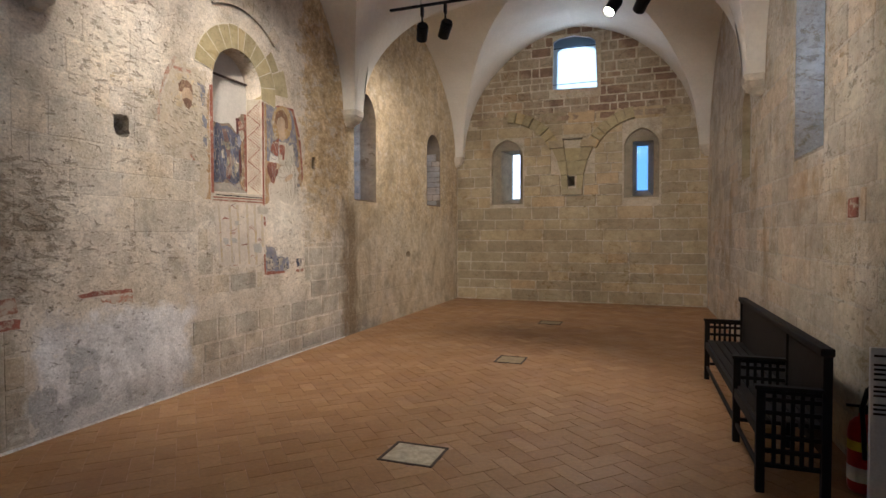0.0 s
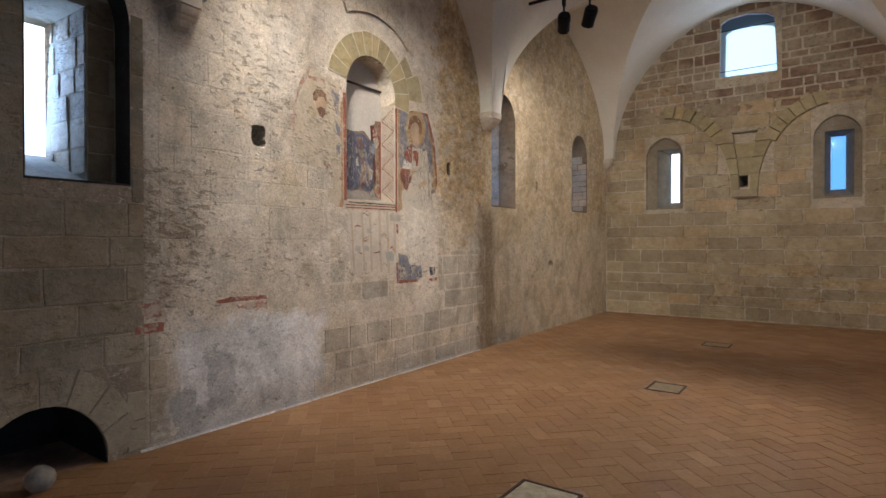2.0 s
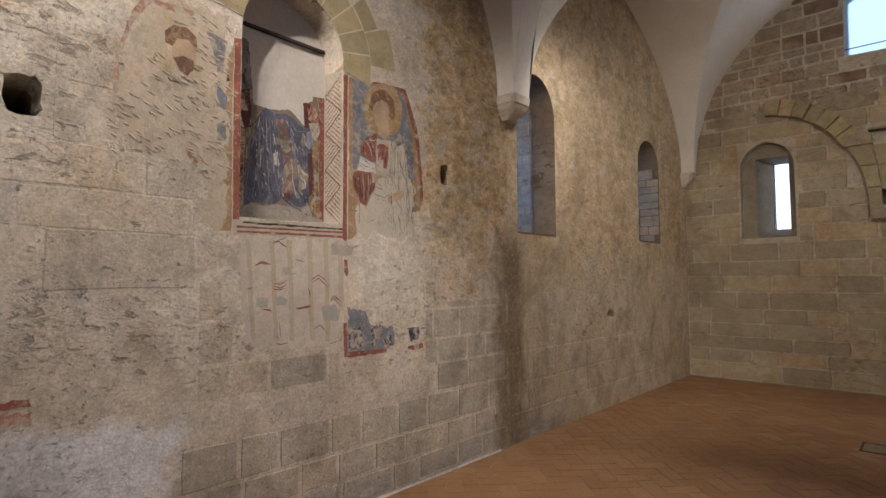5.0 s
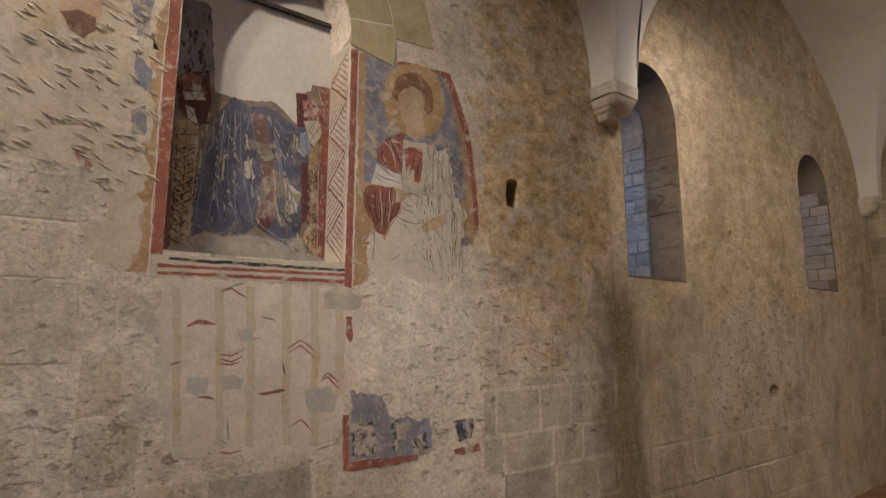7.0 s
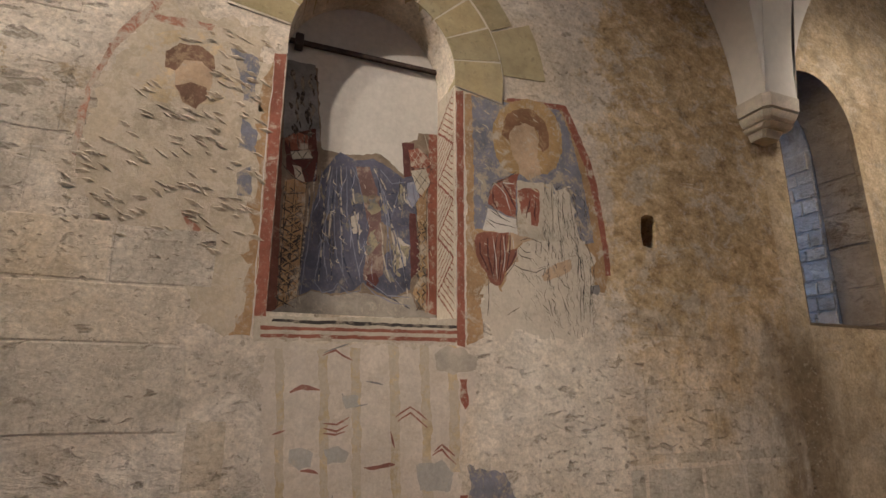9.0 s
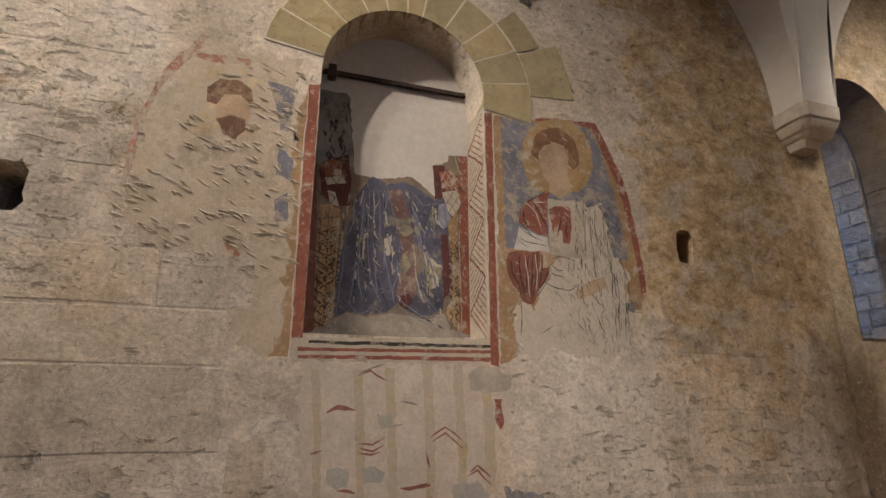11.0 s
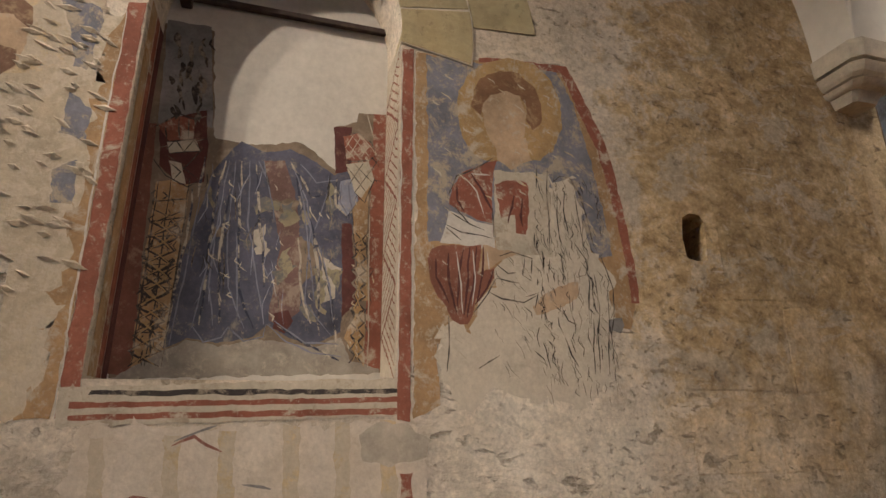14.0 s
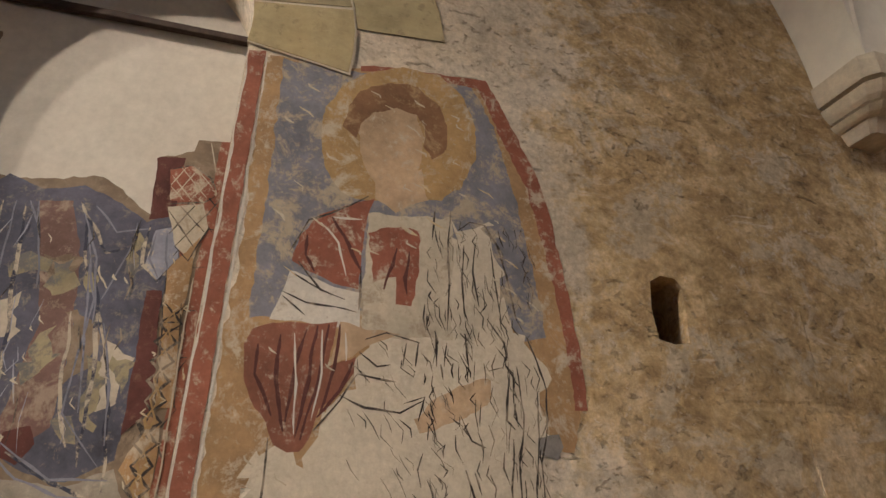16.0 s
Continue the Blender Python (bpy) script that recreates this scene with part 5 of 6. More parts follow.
strokes(saint_fresco, "drape_fold", P_MAROON, 0, 6, 0.01, [
    [(5.825, 2.513), (5.812, 2.430), (5.805, 2.322)],
    [(5.875, 2.526), (5.862, 2.420), (5.837, 2.288)],
    [(5.894, 2.528), (5.892, 2.434), (5.870, 2.341)],
    [(5.932, 2.447), (5.907, 2.385), (5.863, 2.333)],
    [(5.777, 2.497), (5.775, 2.403), (5.804, 2.304)],
    [(5.850, 2.522), (5.842, 2.407), (5.822, 2.293)],
    [(5.737, 2.475), (5.737, 2.413), (5.776, 2.332)],
    [(5.808, 2.734), (5.804, 2.683), (5.830, 2.643)],
    [(5.862, 2.787), (5.892, 2.738), (5.936, 2.655)],
    [(6.019, 2.724), (5.998, 2.661), (5.992, 2.617)],
    [(6.048, 2.720), (6.041, 2.651), (6.045, 2.608)],
])
strokes(saint_fresco, "highlight", P_WHITE, 0, 7, 0.006, [
    [(5.803, 2.502), (5.818, 2.397), (5.821, 2.298)],
    [(5.861, 2.513), (5.866, 2.422), (5.855, 2.331)],
    [(5.909, 2.51), (5.915, 2.449)],
    [(5.837, 2.769), (5.882, 2.723), (5.903, 2.641)],
    [(5.864, 2.787), (5.931, 2.789)],
])
curtain_fresco = thing("fresco", WL, 5.2, 1.2, "faded painted curtain with ochre stripes and red chevrons", "fresco")
paint(curtain_fresco, "ground", P_GROUND2, 0, 1, [(4.803, 1.975), (5.65, 1.972), (5.716, 1.84), (5.636, 1.622), (5.626, 1.359), (5.501, 1.22), (5.267, 1.212), (5.056, 1.25), (4.863, 1.294), (4.817, 1.643)], 0.05)
paint(curtain_fresco, "ochre_stripe", P_OCHRE3, 0, 2, [(4.845, 1.948), (4.879, 1.942), (4.896, 1.731), (4.907, 1.507), (4.923, 1.309), (4.89, 1.313), (4.864, 1.731)], 0.012)
paint(curtain_fresco, "ochre_stripe", P_OCHRE3, 0, 2, [(5.011, 1.957), (5.048, 1.951), (5.064, 1.731), (5.074, 1.497), (5.089, 1.29), (5.053, 1.294), (5.03, 1.731)], 0.012)
paint(curtain_fresco, "ochre_stripe", P_OCHRE3, 0, 2, [(5.139, 1.964), (5.178, 1.958), (5.193, 1.73), (5.202, 1.489), (5.216, 1.276), (5.177, 1.281), (5.157, 1.73)], 0.012)
paint(curtain_fresco, "ochre_stripe", P_OCHRE3, 0, 2, [(5.301, 1.973), (5.344, 1.967), (5.357, 1.73), (5.364, 1.479), (5.376, 1.258), (5.335, 1.263), (5.318, 1.73)], 0.012)
paint(curtain_fresco, "ochre_stripe", P_OCHRE3, 0, 2, [(5.437, 1.98), (5.483, 1.975), (5.495, 1.73), (5.499, 1.471), (5.511, 1.243), (5.467, 1.248), (5.453, 1.73)], 0.012)
paint(curtain_fresco, "ochre_stripe", P_OCHRE3, 0, 2, [(5.564, 1.987), (5.612, 1.982), (5.624, 1.729), (5.626, 1.463), (5.629, 1.463), (5.582, 1.466), (5.579, 1.73)], 0.012)
strokes(curtain_fresco, "red_chevron", P_CHEVRON, 0, 6, 0.022, [
    [(4.911, 1.784), (4.958, 1.805), (5.026, 1.787)],
    [(5.216, 1.495), (5.342, 1.500)],
    [(4.974, 1.503), (5.037, 1.480)],
])
strokes(curtain_fresco, "red_chevron", P_CHEVRON, 0, 6, 0.011, [
    [(5.341, 1.684), (5.403, 1.725), (5.477, 1.672)],
    [(5.352, 1.664), (5.404, 1.702), (5.479, 1.641)],
    [(5.032, 1.921), (5.082, 1.948), (5.152, 1.907)],
    [(5.047, 1.667), (5.099, 1.659), (5.149, 1.687)],
    [(5.049, 1.646), (5.100, 1.635), (5.146, 1.658)],
    [(5.050, 1.630), (5.097, 1.619), (5.133, 1.632)],
    [(5.503, 1.527), (5.544, 1.551), (5.604, 1.490)],
    [(5.510, 1.547), (5.544, 1.572), (5.598, 1.522)],
    [(5.375, 1.343), (5.419, 1.371), (5.484, 1.308)],
    [(5.072, 1.270), (5.111, 1.256), (5.164, 1.266)],
    [(4.859, 1.626), (4.904, 1.640)],
    [(5.317, 1.630), (5.339, 1.567)],
])
strokes(curtain_fresco, "grey_line", P_GREY, 0, 6, 0.009, [
    [(5.500, 1.227), (5.612, 1.252)],
    [(5.069, 1.319), (5.102, 1.298)],
    [(5.096, 1.403), (5.106, 1.311)],
    [(5.115, 1.779), (5.147, 1.726), (5.220, 1.735)],
    [(5.036, 1.934), (5.133, 1.976)],
    [(5.210, 1.829), (5.283, 1.811)],
])
paint(curtain_fresco, "grey_patch", P_GREY3, 0, 3, [(4.926, 1.568), (4.968, 1.582), (5.014, 1.557), (5.008, 1.510), (4.963, 1.499), (4.925, 1.528)], 0.014)
paint(curtain_fresco, "grey_patch", P_GREY3, 0, 3, [(5.053, 1.571), (5.108, 1.583), (5.152, 1.551), (5.142, 1.516), (5.073, 1.515)], 0.014)
paint(curtain_fresco, "grey_patch", P_GREY3, 0, 3, [(5.429, 1.500), (5.546, 1.507), (5.600, 1.459), (5.579, 1.394), (5.453, 1.398)], 0.014)
paint(curtain_fresco, "grey_patch", P_GREY3, 0, 3, [(5.116, 1.774), (5.184, 1.767), (5.179, 1.725), (5.133, 1.723)], 0.014)
paint(curtain_fresco, "red_mark", P_RUST, 0, 3, [(5.629, 1.839), (5.663, 1.839), (5.666, 1.729), (5.651, 1.708), (5.632, 1.74)], 0.0094)
paint(curtain_fresco, "grey_repair", P_GREY2, 0, 3, [(5.507, 1.943), (5.558, 1.979), (5.65, 1.972), (5.713, 1.925), (5.702, 1.874), (5.592, 1.86), (5.521, 1.876)], 0.0122)
fragment_fresco = thing("fresco_fragment", WL, 6.4, 0.9, "blue-black fresco scrap with a red corner border", "fresco")
paint(fragment_fresco, "blue_ground", P_GREYBLUE, 0, 1, [(5.658, 1.488), (5.821, 1.451), (5.888, 1.342), (6.13, 1.311), (6.145, 1.172), (6.043, 1.139), (5.668, 1.154)], 0.03)
paint(fragment_fresco, "dark_scrap", P_NAVY, 0, 2, [(5.675, 1.329), (5.792, 1.332), (5.808, 1.184), (5.686, 1.167)], 0.014)
paint(fragment_fresco, "dark_scrap", P_NAVY, 0, 2, [(5.888, 1.323), (5.935, 1.328), (5.95, 1.194), (5.904, 1.172)], 0.012)
paint(fragment_fresco, "dark_scrap", P_NAVY, 0, 2, [(6.018, 1.214), (6.102, 1.248), (6.124, 1.161), (6.025, 1.158)], 0.01)
paint(fragment_fresco, "dark_scrap", P_NAVY, 0, 2, [(6.287, 1.289), (6.43, 1.292), (6.421, 1.187), (6.326, 1.176)], 0.014)
paint(fragment_fresco, "red_border", P_RED, 0, 3, [(5.626, 1.372), (5.659, 1.369), (5.668, 1.154), (6.053, 1.144), (6.06, 1.115), (5.675, 1.112), (5.637, 1.117)], 0.0094)
paint(fragment_fresco, "red_border", P_RED, 0, 3, [(6.287, 1.139), (6.469, 1.148), (6.477, 1.111), (6.294, 1.109)], 0.0122)
wall_patches = thing("brick_course", WL, 3.2, 1.0, "broken red bricks bedded in the plaster", "brick")
paint(wall_patches, "brick_scrap", P_RUST, 0, 2, [(3.228, 1.108), (3.388, 1.133), (3.613, 1.12), (3.749, 1.12), (3.759, 1.087), (3.431, 1.086), (3.261, 1.08)], 0.01)
paint(wall_patches, "brick_scrap", P_RUST2, 0, 2, [(3.431, 1.056), (3.758, 1.065), (3.768, 1.005), (3.52, 1.003)], 0.04)
paint(wall_patches, "brick_scrap", P_RUST, 0, 2, [(2.565, 0.959), (2.678, 0.985), (2.79, 0.976), (2.783, 0.91), (2.646, 0.903), (2.565, 0.909)], 0.0122)
paint(wall_patches, "brick_scrap", P_RUST2, 0, 2, [(2.59, 1.134), (2.744, 1.138), (2.777, 1.038), (2.646, 1.012)], 0.02)
red_scrap = thing("brick_scrap", WR, 4.62, 1.8, "broken red brick set in the plaster", "brick")
bm = bmesh.new()
box(bm, (WR - 0.012, 4.52, 1.72), (WR + 0.02, 4.70, 1.86), 0.008)
part("brick_face", bm, P_RUST, red_scrap)

# fine folds in the robes, brushed between the broad ones
def brushed(parent, name, material, depth, a0, a1, z0, z1, count, width, lean, seed, long=(0.05, 0.14)):
    rnd = random.Random(seed)
    bm = bmesh.new()
    coat = next_coat(depth)
    for k in range(count):
        a, z = rnd.uniform(a0, a1), rnd.uniform(z0, z1)
        l = rnd.uniform(*long)
        d = lean + rnd.uniform(-0.25, 0.25)
        mid = (a + d * l * 0.5 + rnd.uniform(-0.015, 0.015), z - l * 0.5)
        if z - l < z0:
            continue
        at = coat - k * 0.000003
        ribbon(bm, lambda x, y: on_north(x, y, at), [(a, z), mid, (a + d * l, z - l)], width * rnd.uniform(0.5, 1.2), k)
    tagged(part(name, bm, material, parent), kind="stuff")


brushed(niche_fresco, "fine_folds", P_PALEBLUE, D1, 4.97, 5.40, 2.25, 2.82, 24, 0.004, 0.05, 11)
brushed(niche_fresco, "fine_folds", P_INK, D1, 4.97, 5.42, 2.25, 2.84, 24, 0.005, 0.05, 12)
brushed(niche_fresco, "worn_fleck", P_CREAM, D1, 5.02, 5.42, 2.25, 2.78, 30, 0.006, 0.5, 13, (0.01, 0.035))
brushed(niche_fresco, "throne_pattern", P_INK, D1, 4.85, 4.94, 2.13, 2.72, 70, 0.008, 0.0, 22, (0.015, 0.04))
for a0, a1, z0, z1 in ((5.498, 5.543, 2.16, 2.66), (4.852, 4.935, 2.14, 2.70)):
    for paint_, width, inset in ((P_INK, 0.011, 0.0), (P_OCHRE2, 0.007, 0.012)):
        steps = int((z1 - z0) / 0.045)
        for side in (0, 1):
            strokes(niche_fresco, "throne_lozenge", paint_, D1, 6, width, [[((a0 + inset, a1 - inset)[(k + side) % 2], z0 + k * 0.045 + inset * 0.4) for k in range(steps)]])
brushed(niche_fresco, "worn_fleck", P_OCHRE3, D1, 5.49, 5.57, 2.15, 2.98, 30, 0.006, 0.3, 23, (0.01, 0.02))
brushed(niche_fresco, "panel_mottle", P_INK, D1, 4.84, 4.97, 2.95, 3.33, 26, 0.02, 0.2, 24, (0.03, 0.08))
brushed(saint_fresco, "fine_folds", P_INK, 0.0, 6.08, 6.36, 2.02, 2.83, 230, 0.0038, 0.12, 14, (0.02, 0.07))
brushed(saint_fresco, "fine_folds", P_INK, 0.0, 5.92, 6.16, 2.05, 2.50, 50, 0.003, 0.6, 15, (0.02, 0.06))
brushed(saint_fresco, "worn_fleck", P_CREAM, 0.0, 5.72, 6.40, 2.1, 3.2, 24, 0.007, 1.2, 16, (0.01, 0.03))
brushed(saint_fresco, "worn_fleck", P_OCHRE3, 0.0, 5.72, 6.32, 2.6, 3.2, 24, 0.008, 1.5, 17, (0.01, 0.03))

# painted bands on the jamb of the niche
for x0, x1, paint_, nm in ((0.03, 0.10, P_OCHRE, "jamb_ground"), (0.105, 0.15, P_RED, "jamb_band"), (0.155, 0.212, P_MAROON, "jamb_band")):
    bm = bmesh.new()
    bm.faces.new([bm.verts.new((WL - d, 4.8035, z)) for d, z in ((x0, 2.10), (x1, 2.10), (x1, 3.28), (x0, 3.28))])
    part(nm, bm, paint_, border_fresco)

# keying marks hacked into the plaster of the worn figure
rnd = random.Random(21)
bm = bmesh.new()
for k in range(230):
    a, z = rnd.uniform(4.05, 4.74), rnd.uniform(2.3, 3.3)
    if a < 4.05 + (z - 2.6) * 0.55 or (abs(a - 4.41) < 0.09 and abs(z - 3.03) < 0.14):
        continue
    l, w, t = rnd.uniform(0.03, 0.075), rnd.uniform(0.006, 0.012), rnd.uniform(-0.6, -0.05)
    ca, sa = math.cos(t), math.sin(t)
    pts = [(a - ca * l / 2, z - sa * l / 2, 0.0), (a, z + w, 0.0), (a + ca * l / 2, z + sa * l / 2, 0.0), (a, z - w, 0.0), (a + rnd.uniform(-0.01, 0.01), z + w * 0.3, 0.0045)]
    v = [bm.verts.new(on_north(p, q, -0.004 - d)) for p, q, d in pts]
    for i in range(4):
        bm.faces.new((v[i], v[(i + 1) % 4], v[4]))
tagged(part("hacked_plaster", bm, P_GROUND, left_fresco), kind="stuff")

# the hatched zigzag band on the splayed jamb
def on_jamb(s, z):
    return (WL - 0.006 - 0.208 * s, 5.612 - 0.008 * s - 0.003, z)


jamb = thing("painted_jamb", WL - 0.1, 5.62, 2.1, "niche jamb painted with a red hatched zigzag on white", "fresco")
bm = bmesh.new()
v = [bm.verts.new(Vector(on_jamb(s, z)) + Vector((0, 0.0015, 0))) for s, z in ((0, 2.095), (1, 2.095), (1, 3.28), (0, 3.28))]
bm.faces.new(v)
part("white_ground", bm, P_CREAM, jamb)
HALF = 0.143
z, side, k = 2.10, 0, 0
while z + 2 * HALF < 3.27:
    # a triangle based on one edge of the jamb, its point on the other, hatched along its lower side
    s0, ds = (0.05, 0.9) if side == 0 else (0.95, -0.9)
    bm = bmesh.new()
    for i in range(8):
        t = i / 8
        ribbon(bm, on_jamb, [(s0, z + 2 * HALF * t), (s0 + (1 - t) * ds, z + 2 * HALF * t + (1 - t) * HALF)], 0.0105, k + i)
    ribbon(bm, on_jamb, [(s0, z), (s0 + ds, z + HALF), (s0, z + 2 * HALF)], 0.016, k)
    part("hatched_triangle", bm, P_HATCH, jamb)
    z, side, k = z + HALF, 1 - side, k + 11

# ---- track lighting ----
def track_light(y, z, x0, x1):
    ob = thing("lighting_track", (x0 + x1) / 2, y, z, "black lighting track hung across the vault", "light track")
    bm = bmesh.new()
    box(bm, (x0, y - 0.018, z), (x1, y + 0.018, z + 0.036), 0.004)
    part("rail", bm, M_BLACK, ob)
    for x in (x0 + 0.5, x1 - 0.5):
        bm = bmesh.new()
        tube(bm, (x, y, z + 0.03), (x, y, SPRING + 2.93 * prof((x - CX) / ((WR - WL) / 2), 0.08) + 0.02), 0.006)
        part("hanger", bm, M_BLACK, ob)
    return ob


track_light(TRACK_Y, TRACK_Z, -3.54, 0.7)
# second track, out of view, added to carry the western heads
track_light(TRACK2_Y, TRACK2_Z, -3.6, 0.9)


def spotlight(x, y, z, aim, lit):
    ob = thing("track_spotlight", x, y, z, "black adjustable track spotlight, switched on", "spotlight", "track spotlights")
    bm = bmesh.new()
    box(bm, (x - 0.02, y - 0.03, z - 0.14), (x + 0.02, y + 0.03, z), 0.006)
    part("adapter", bm, M_BLACK, ob)
    eye = Vector((x, y, z - 0.36))
    way = (Vector(aim) - eye).normalized()
    bm = bmesh.new()
    tube(bm, (x, y, z - 0.14), (x, y, z - 0.33), 0.014)
    part("stem", bm, M_BLACK, ob)
    turn = way.to_track_quat("Z", "Y").to_matrix().to_4x4()
    bm = bmesh.new()
    # a can open at its mouth, with wall thickness
    rings = []
    for r, h in ((0.0, -0.12), (0.070, -0.12), (0.082, -0.10), (0.082, 0.13), (0.074, 0.13), (0.070, 0.09), (0.0, 0.09)):
        rings.append([bm.verts.new((r * math.cos(2 * math.pi * i / 20), r * math.sin(2 * math.pi * i / 20), h)) for i in range(20)])
    for a, b in zip(rings, rings[1:]):
        for i in range(20):
            j = (i + 1) % 20
            bm.faces.new((a[i], a[j], b[j], b[i]))
    bmesh.ops.remove_doubles(bm, verts=bm.verts[:], dist=0.0005)
    bmesh.ops.transform(bm, matrix=Matrix.Translation(eye) @ turn, verts=bm.verts[:])
    can = part("lamp_can", bm, M_BLACK, ob)
    bm = bmesh.new()
    res = bmesh.ops.create_circle(bm, cap_ends=True, segments=20, radius=0.068)
    bmesh.ops.transform(bm, matrix=Matrix.Translation(eye + way * 0.10) @ turn, verts=res["verts"])
    part("lens", bm, M_LENS, can, "bright lamp lens")
    for k in range(4):
        bm = bmesh.new()
        res = bmesh.ops.create_cone(bm, cap_ends=True, segments=20, radius1=0.087, radius2=0.087, depth=0.006)
        bmesh.ops.transform(bm, matrix=Matrix.Translation(eye - way * (0.02 + 0.02 * k)) @ turn, verts=res["verts"])
        part("cooling_fin", bm, M_BLACK, can)


for hx, hy, hz, aim, watts, cone, colour in HEADS:
    spotlight(hx, hy, hz, aim, True)

# ---- windows ----
def glass(name, colour, rough):
    m = bpy.data.materials.new(name)
    m.use_nodes = True
    p = m.node_tree.nodes["Principled BSDF"]
    p.inputs["Base Color"].default_value = (*colour, 1)
    p.inputs["Transmission Weight"].default_value = 1.0
    p.inputs["Roughness"].default_value = rough
    p.inputs["IOR"].default_value = 1.05
    return m


M_GLASS, M_GLASS_BLUE, M_BLIND = glass("clear_glass", (0.95, 0.97, 1.0), 0.02), glass("blue_glass", (0.075, 0.165, 0.36), 0.1), glass("translucent_blind", (0.34, 0.42, 0.52), 0.4)
M_UPPER = glass("shaded_glass", (0.13, 0.19, 0.29), 0.4)
M_FRAME = plain("pale_window_frame", (0.45, 0.52, 0.62), 0.5, 0, 0.1, 9, 0.001)


def pane_window(name, place, loop, depth, material, label, bars=()):
    bm = bmesh.new()
    f = [bm.verts.new(place(a, z, depth)) for a, z in loop]
    b = [bm.verts.new(place(a, z, depth + 0.006)) for a, z in loop]
    bm.faces.new(f)
    bm.faces.new(b)
    for i in range(len(f)):
        j = (i + 1) % len(f)
        bm.faces.new((f[i], f[j], b[j], b[i]))
    ob = tagged(mesh_ob(name, bm, None), label, "window", kind="structure")
    ob.data.materials.append(material)
    ob.visible_shadow = False
    for a0, a1, z0, z1, nm, mat in bars:
        bm = bmesh.new()
        p, q = place(a0, z0, depth - 0.03), place(a1, z1, depth - 0.005)
        box(bm, [min(u, v) for u, v in zip(p, q)], [max(u, v) for u, v in zip(p, q)], 0.002)
        part(nm, bm, mat, ob)
    return ob


pane_window("window_1", on_east, rect(-3.12, -2.85, 2.53, 3.70), 0.76, M_GLASS, "narrow clear slit window in the end wall",
            [(-3.12, -3.095, 2.53, 3.70, "frame", M_FRAME), (-2.875, -2.85, 2.53, 3.70, "frame", M_FRAME)])
pane_window("window_2", on_east, rect(-0.08, 0.20, 2.66, 3.76), 0.76, M_GLASS_BLUE, "narrow blue-tinted slit window in the end wall",
            [(-0.08, -0.06, 2.66, 3.76, "frame", M_FRAME), (0.18, 0.20, 2.66, 3.76, "frame", M_FRAME)])
pane_window("window_3", on_east, rect(-2.0, -0.92, 5.0, 6.05), 0.075, M_BLIND, "square high window with a white blind",
            [(-2.0, -0.92, 6.035, 6.05, "blind_rod", M_BLACK), (-2.0, -0.92, 5.19, 5.20, "blind_rod", M_BLACK)])
pane_window("window_6", on_east, rect(-2.0, -0.92, 6.056, 6.36), 0.075, M_UPPER, "blue-shaded top light above the blind")
# blue panes added deep in the slits to dim and tint incoming skylight
for nm, loop in (("window_4", arch_fine(7.94, 8.75, 2.17, 3.55, 0.47)), ("window_5", arch_fine(11.3, 12.0, 2.35, 3.42, 0.34))):
    pane_window(nm, on_north, loop, 0.825, M_GLASS_BLUE, "added blue pane dimming the daylight of a slit window").visible_shadow = True
# whitened reveal of the square window
bm = bmesh.new()
for (a, z), (c, w) in zip(E_SQ, E_SQ[1:] + E_SQ[:1]):
    ca, cz = -1.42, 5.57
    def inn(p, q):
        return (ca + (p - ca) * 0.985, cz + (q - cz) * 0.985)
    v = [bm.verts.new(on_east(*pt, d)) for pt, d in ((inn(a, z), -0.002), (inn(c, w), -0.002), (inn(c, w), 0.07), (inn(a, z), 0.07))]
    bm.faces.new(v)
M_REVEAL = plain("pale_blue_reveal", (0.70, 0.72, 0.76), 0.8, 0, 0.06, 6, 0.003)
tagged(mesh_ob("trim_window_reveal", bm, M_REVEAL), "smooth pale plaster reveal of the high window", "window reveal", kind="structure")

# ---- the blind arch stumps of the end wall ----
stump = thing("arch_springer", -1.5, YE, 2.55, "stone bracket carrying two broken arch stumps", "stone bracket")
rows_ = [(2.55, 2.70, 0.235, 0.235, 0.16, "base_block"), (2.70, 3.02, 0.235, 0.26, 0.11, "shaft_block"), (3.02, 3.35, 0.26, 0.34, 0.11, "shaft_block"), (3.35, 3.66, 0.34, 0.47, 0.11, "shaft_block"), (3.66, 3.84, 0.52, 0.56, 0.13, "cap_block")]
for z0, z1, h0, h1, d, nm in rows_:
    for lo, hi in (((-1, -0.36), (0.36, 1)) if nm == "cap_block" else ((-1, -0.42), (-0.40, 0.40), (0.42, 1)) if nm == "shaft_block" else ((-1, 1),)):
        if nm == "shaft_block" and lo == -0.40 and z0 == 2.70:
            continue
        bm = bmesh.new()
        dd = d if lo != -0.40 else d * 0.35
        vs = []
        for y in (YE + 0.02, YE - dd):
            vs.append([bm.verts.new((-1.5 + u * h, y, z)) for u, h, z in ((lo, h0, z0 + 0.005), (hi, h0, z0 + 0.005), (hi, h1, z1 - 0.005), (lo, h1, z1 - 0.005))])
        for i in range(4):
            j = (i + 1) % 4
            bm.faces.new((vs[0][i], vs[0][j], vs[1][j], vs[1][i]))
        bm.faces.new(vs[0])
        bm.faces.new(vs[1])
        edge_soften(bm, 0.008)
        part(nm, bm, M_VOUSSOIR if nm == "shaft_block" else M_STONE, stump)
bm = bmesh.new()
box(bm, (-1.73, YE - 0.15, 3.86), (-1.28, YE + 0.01, 3.89), 0.004)
part("drip_ledge", bm, M_STONE_DARK, stump)
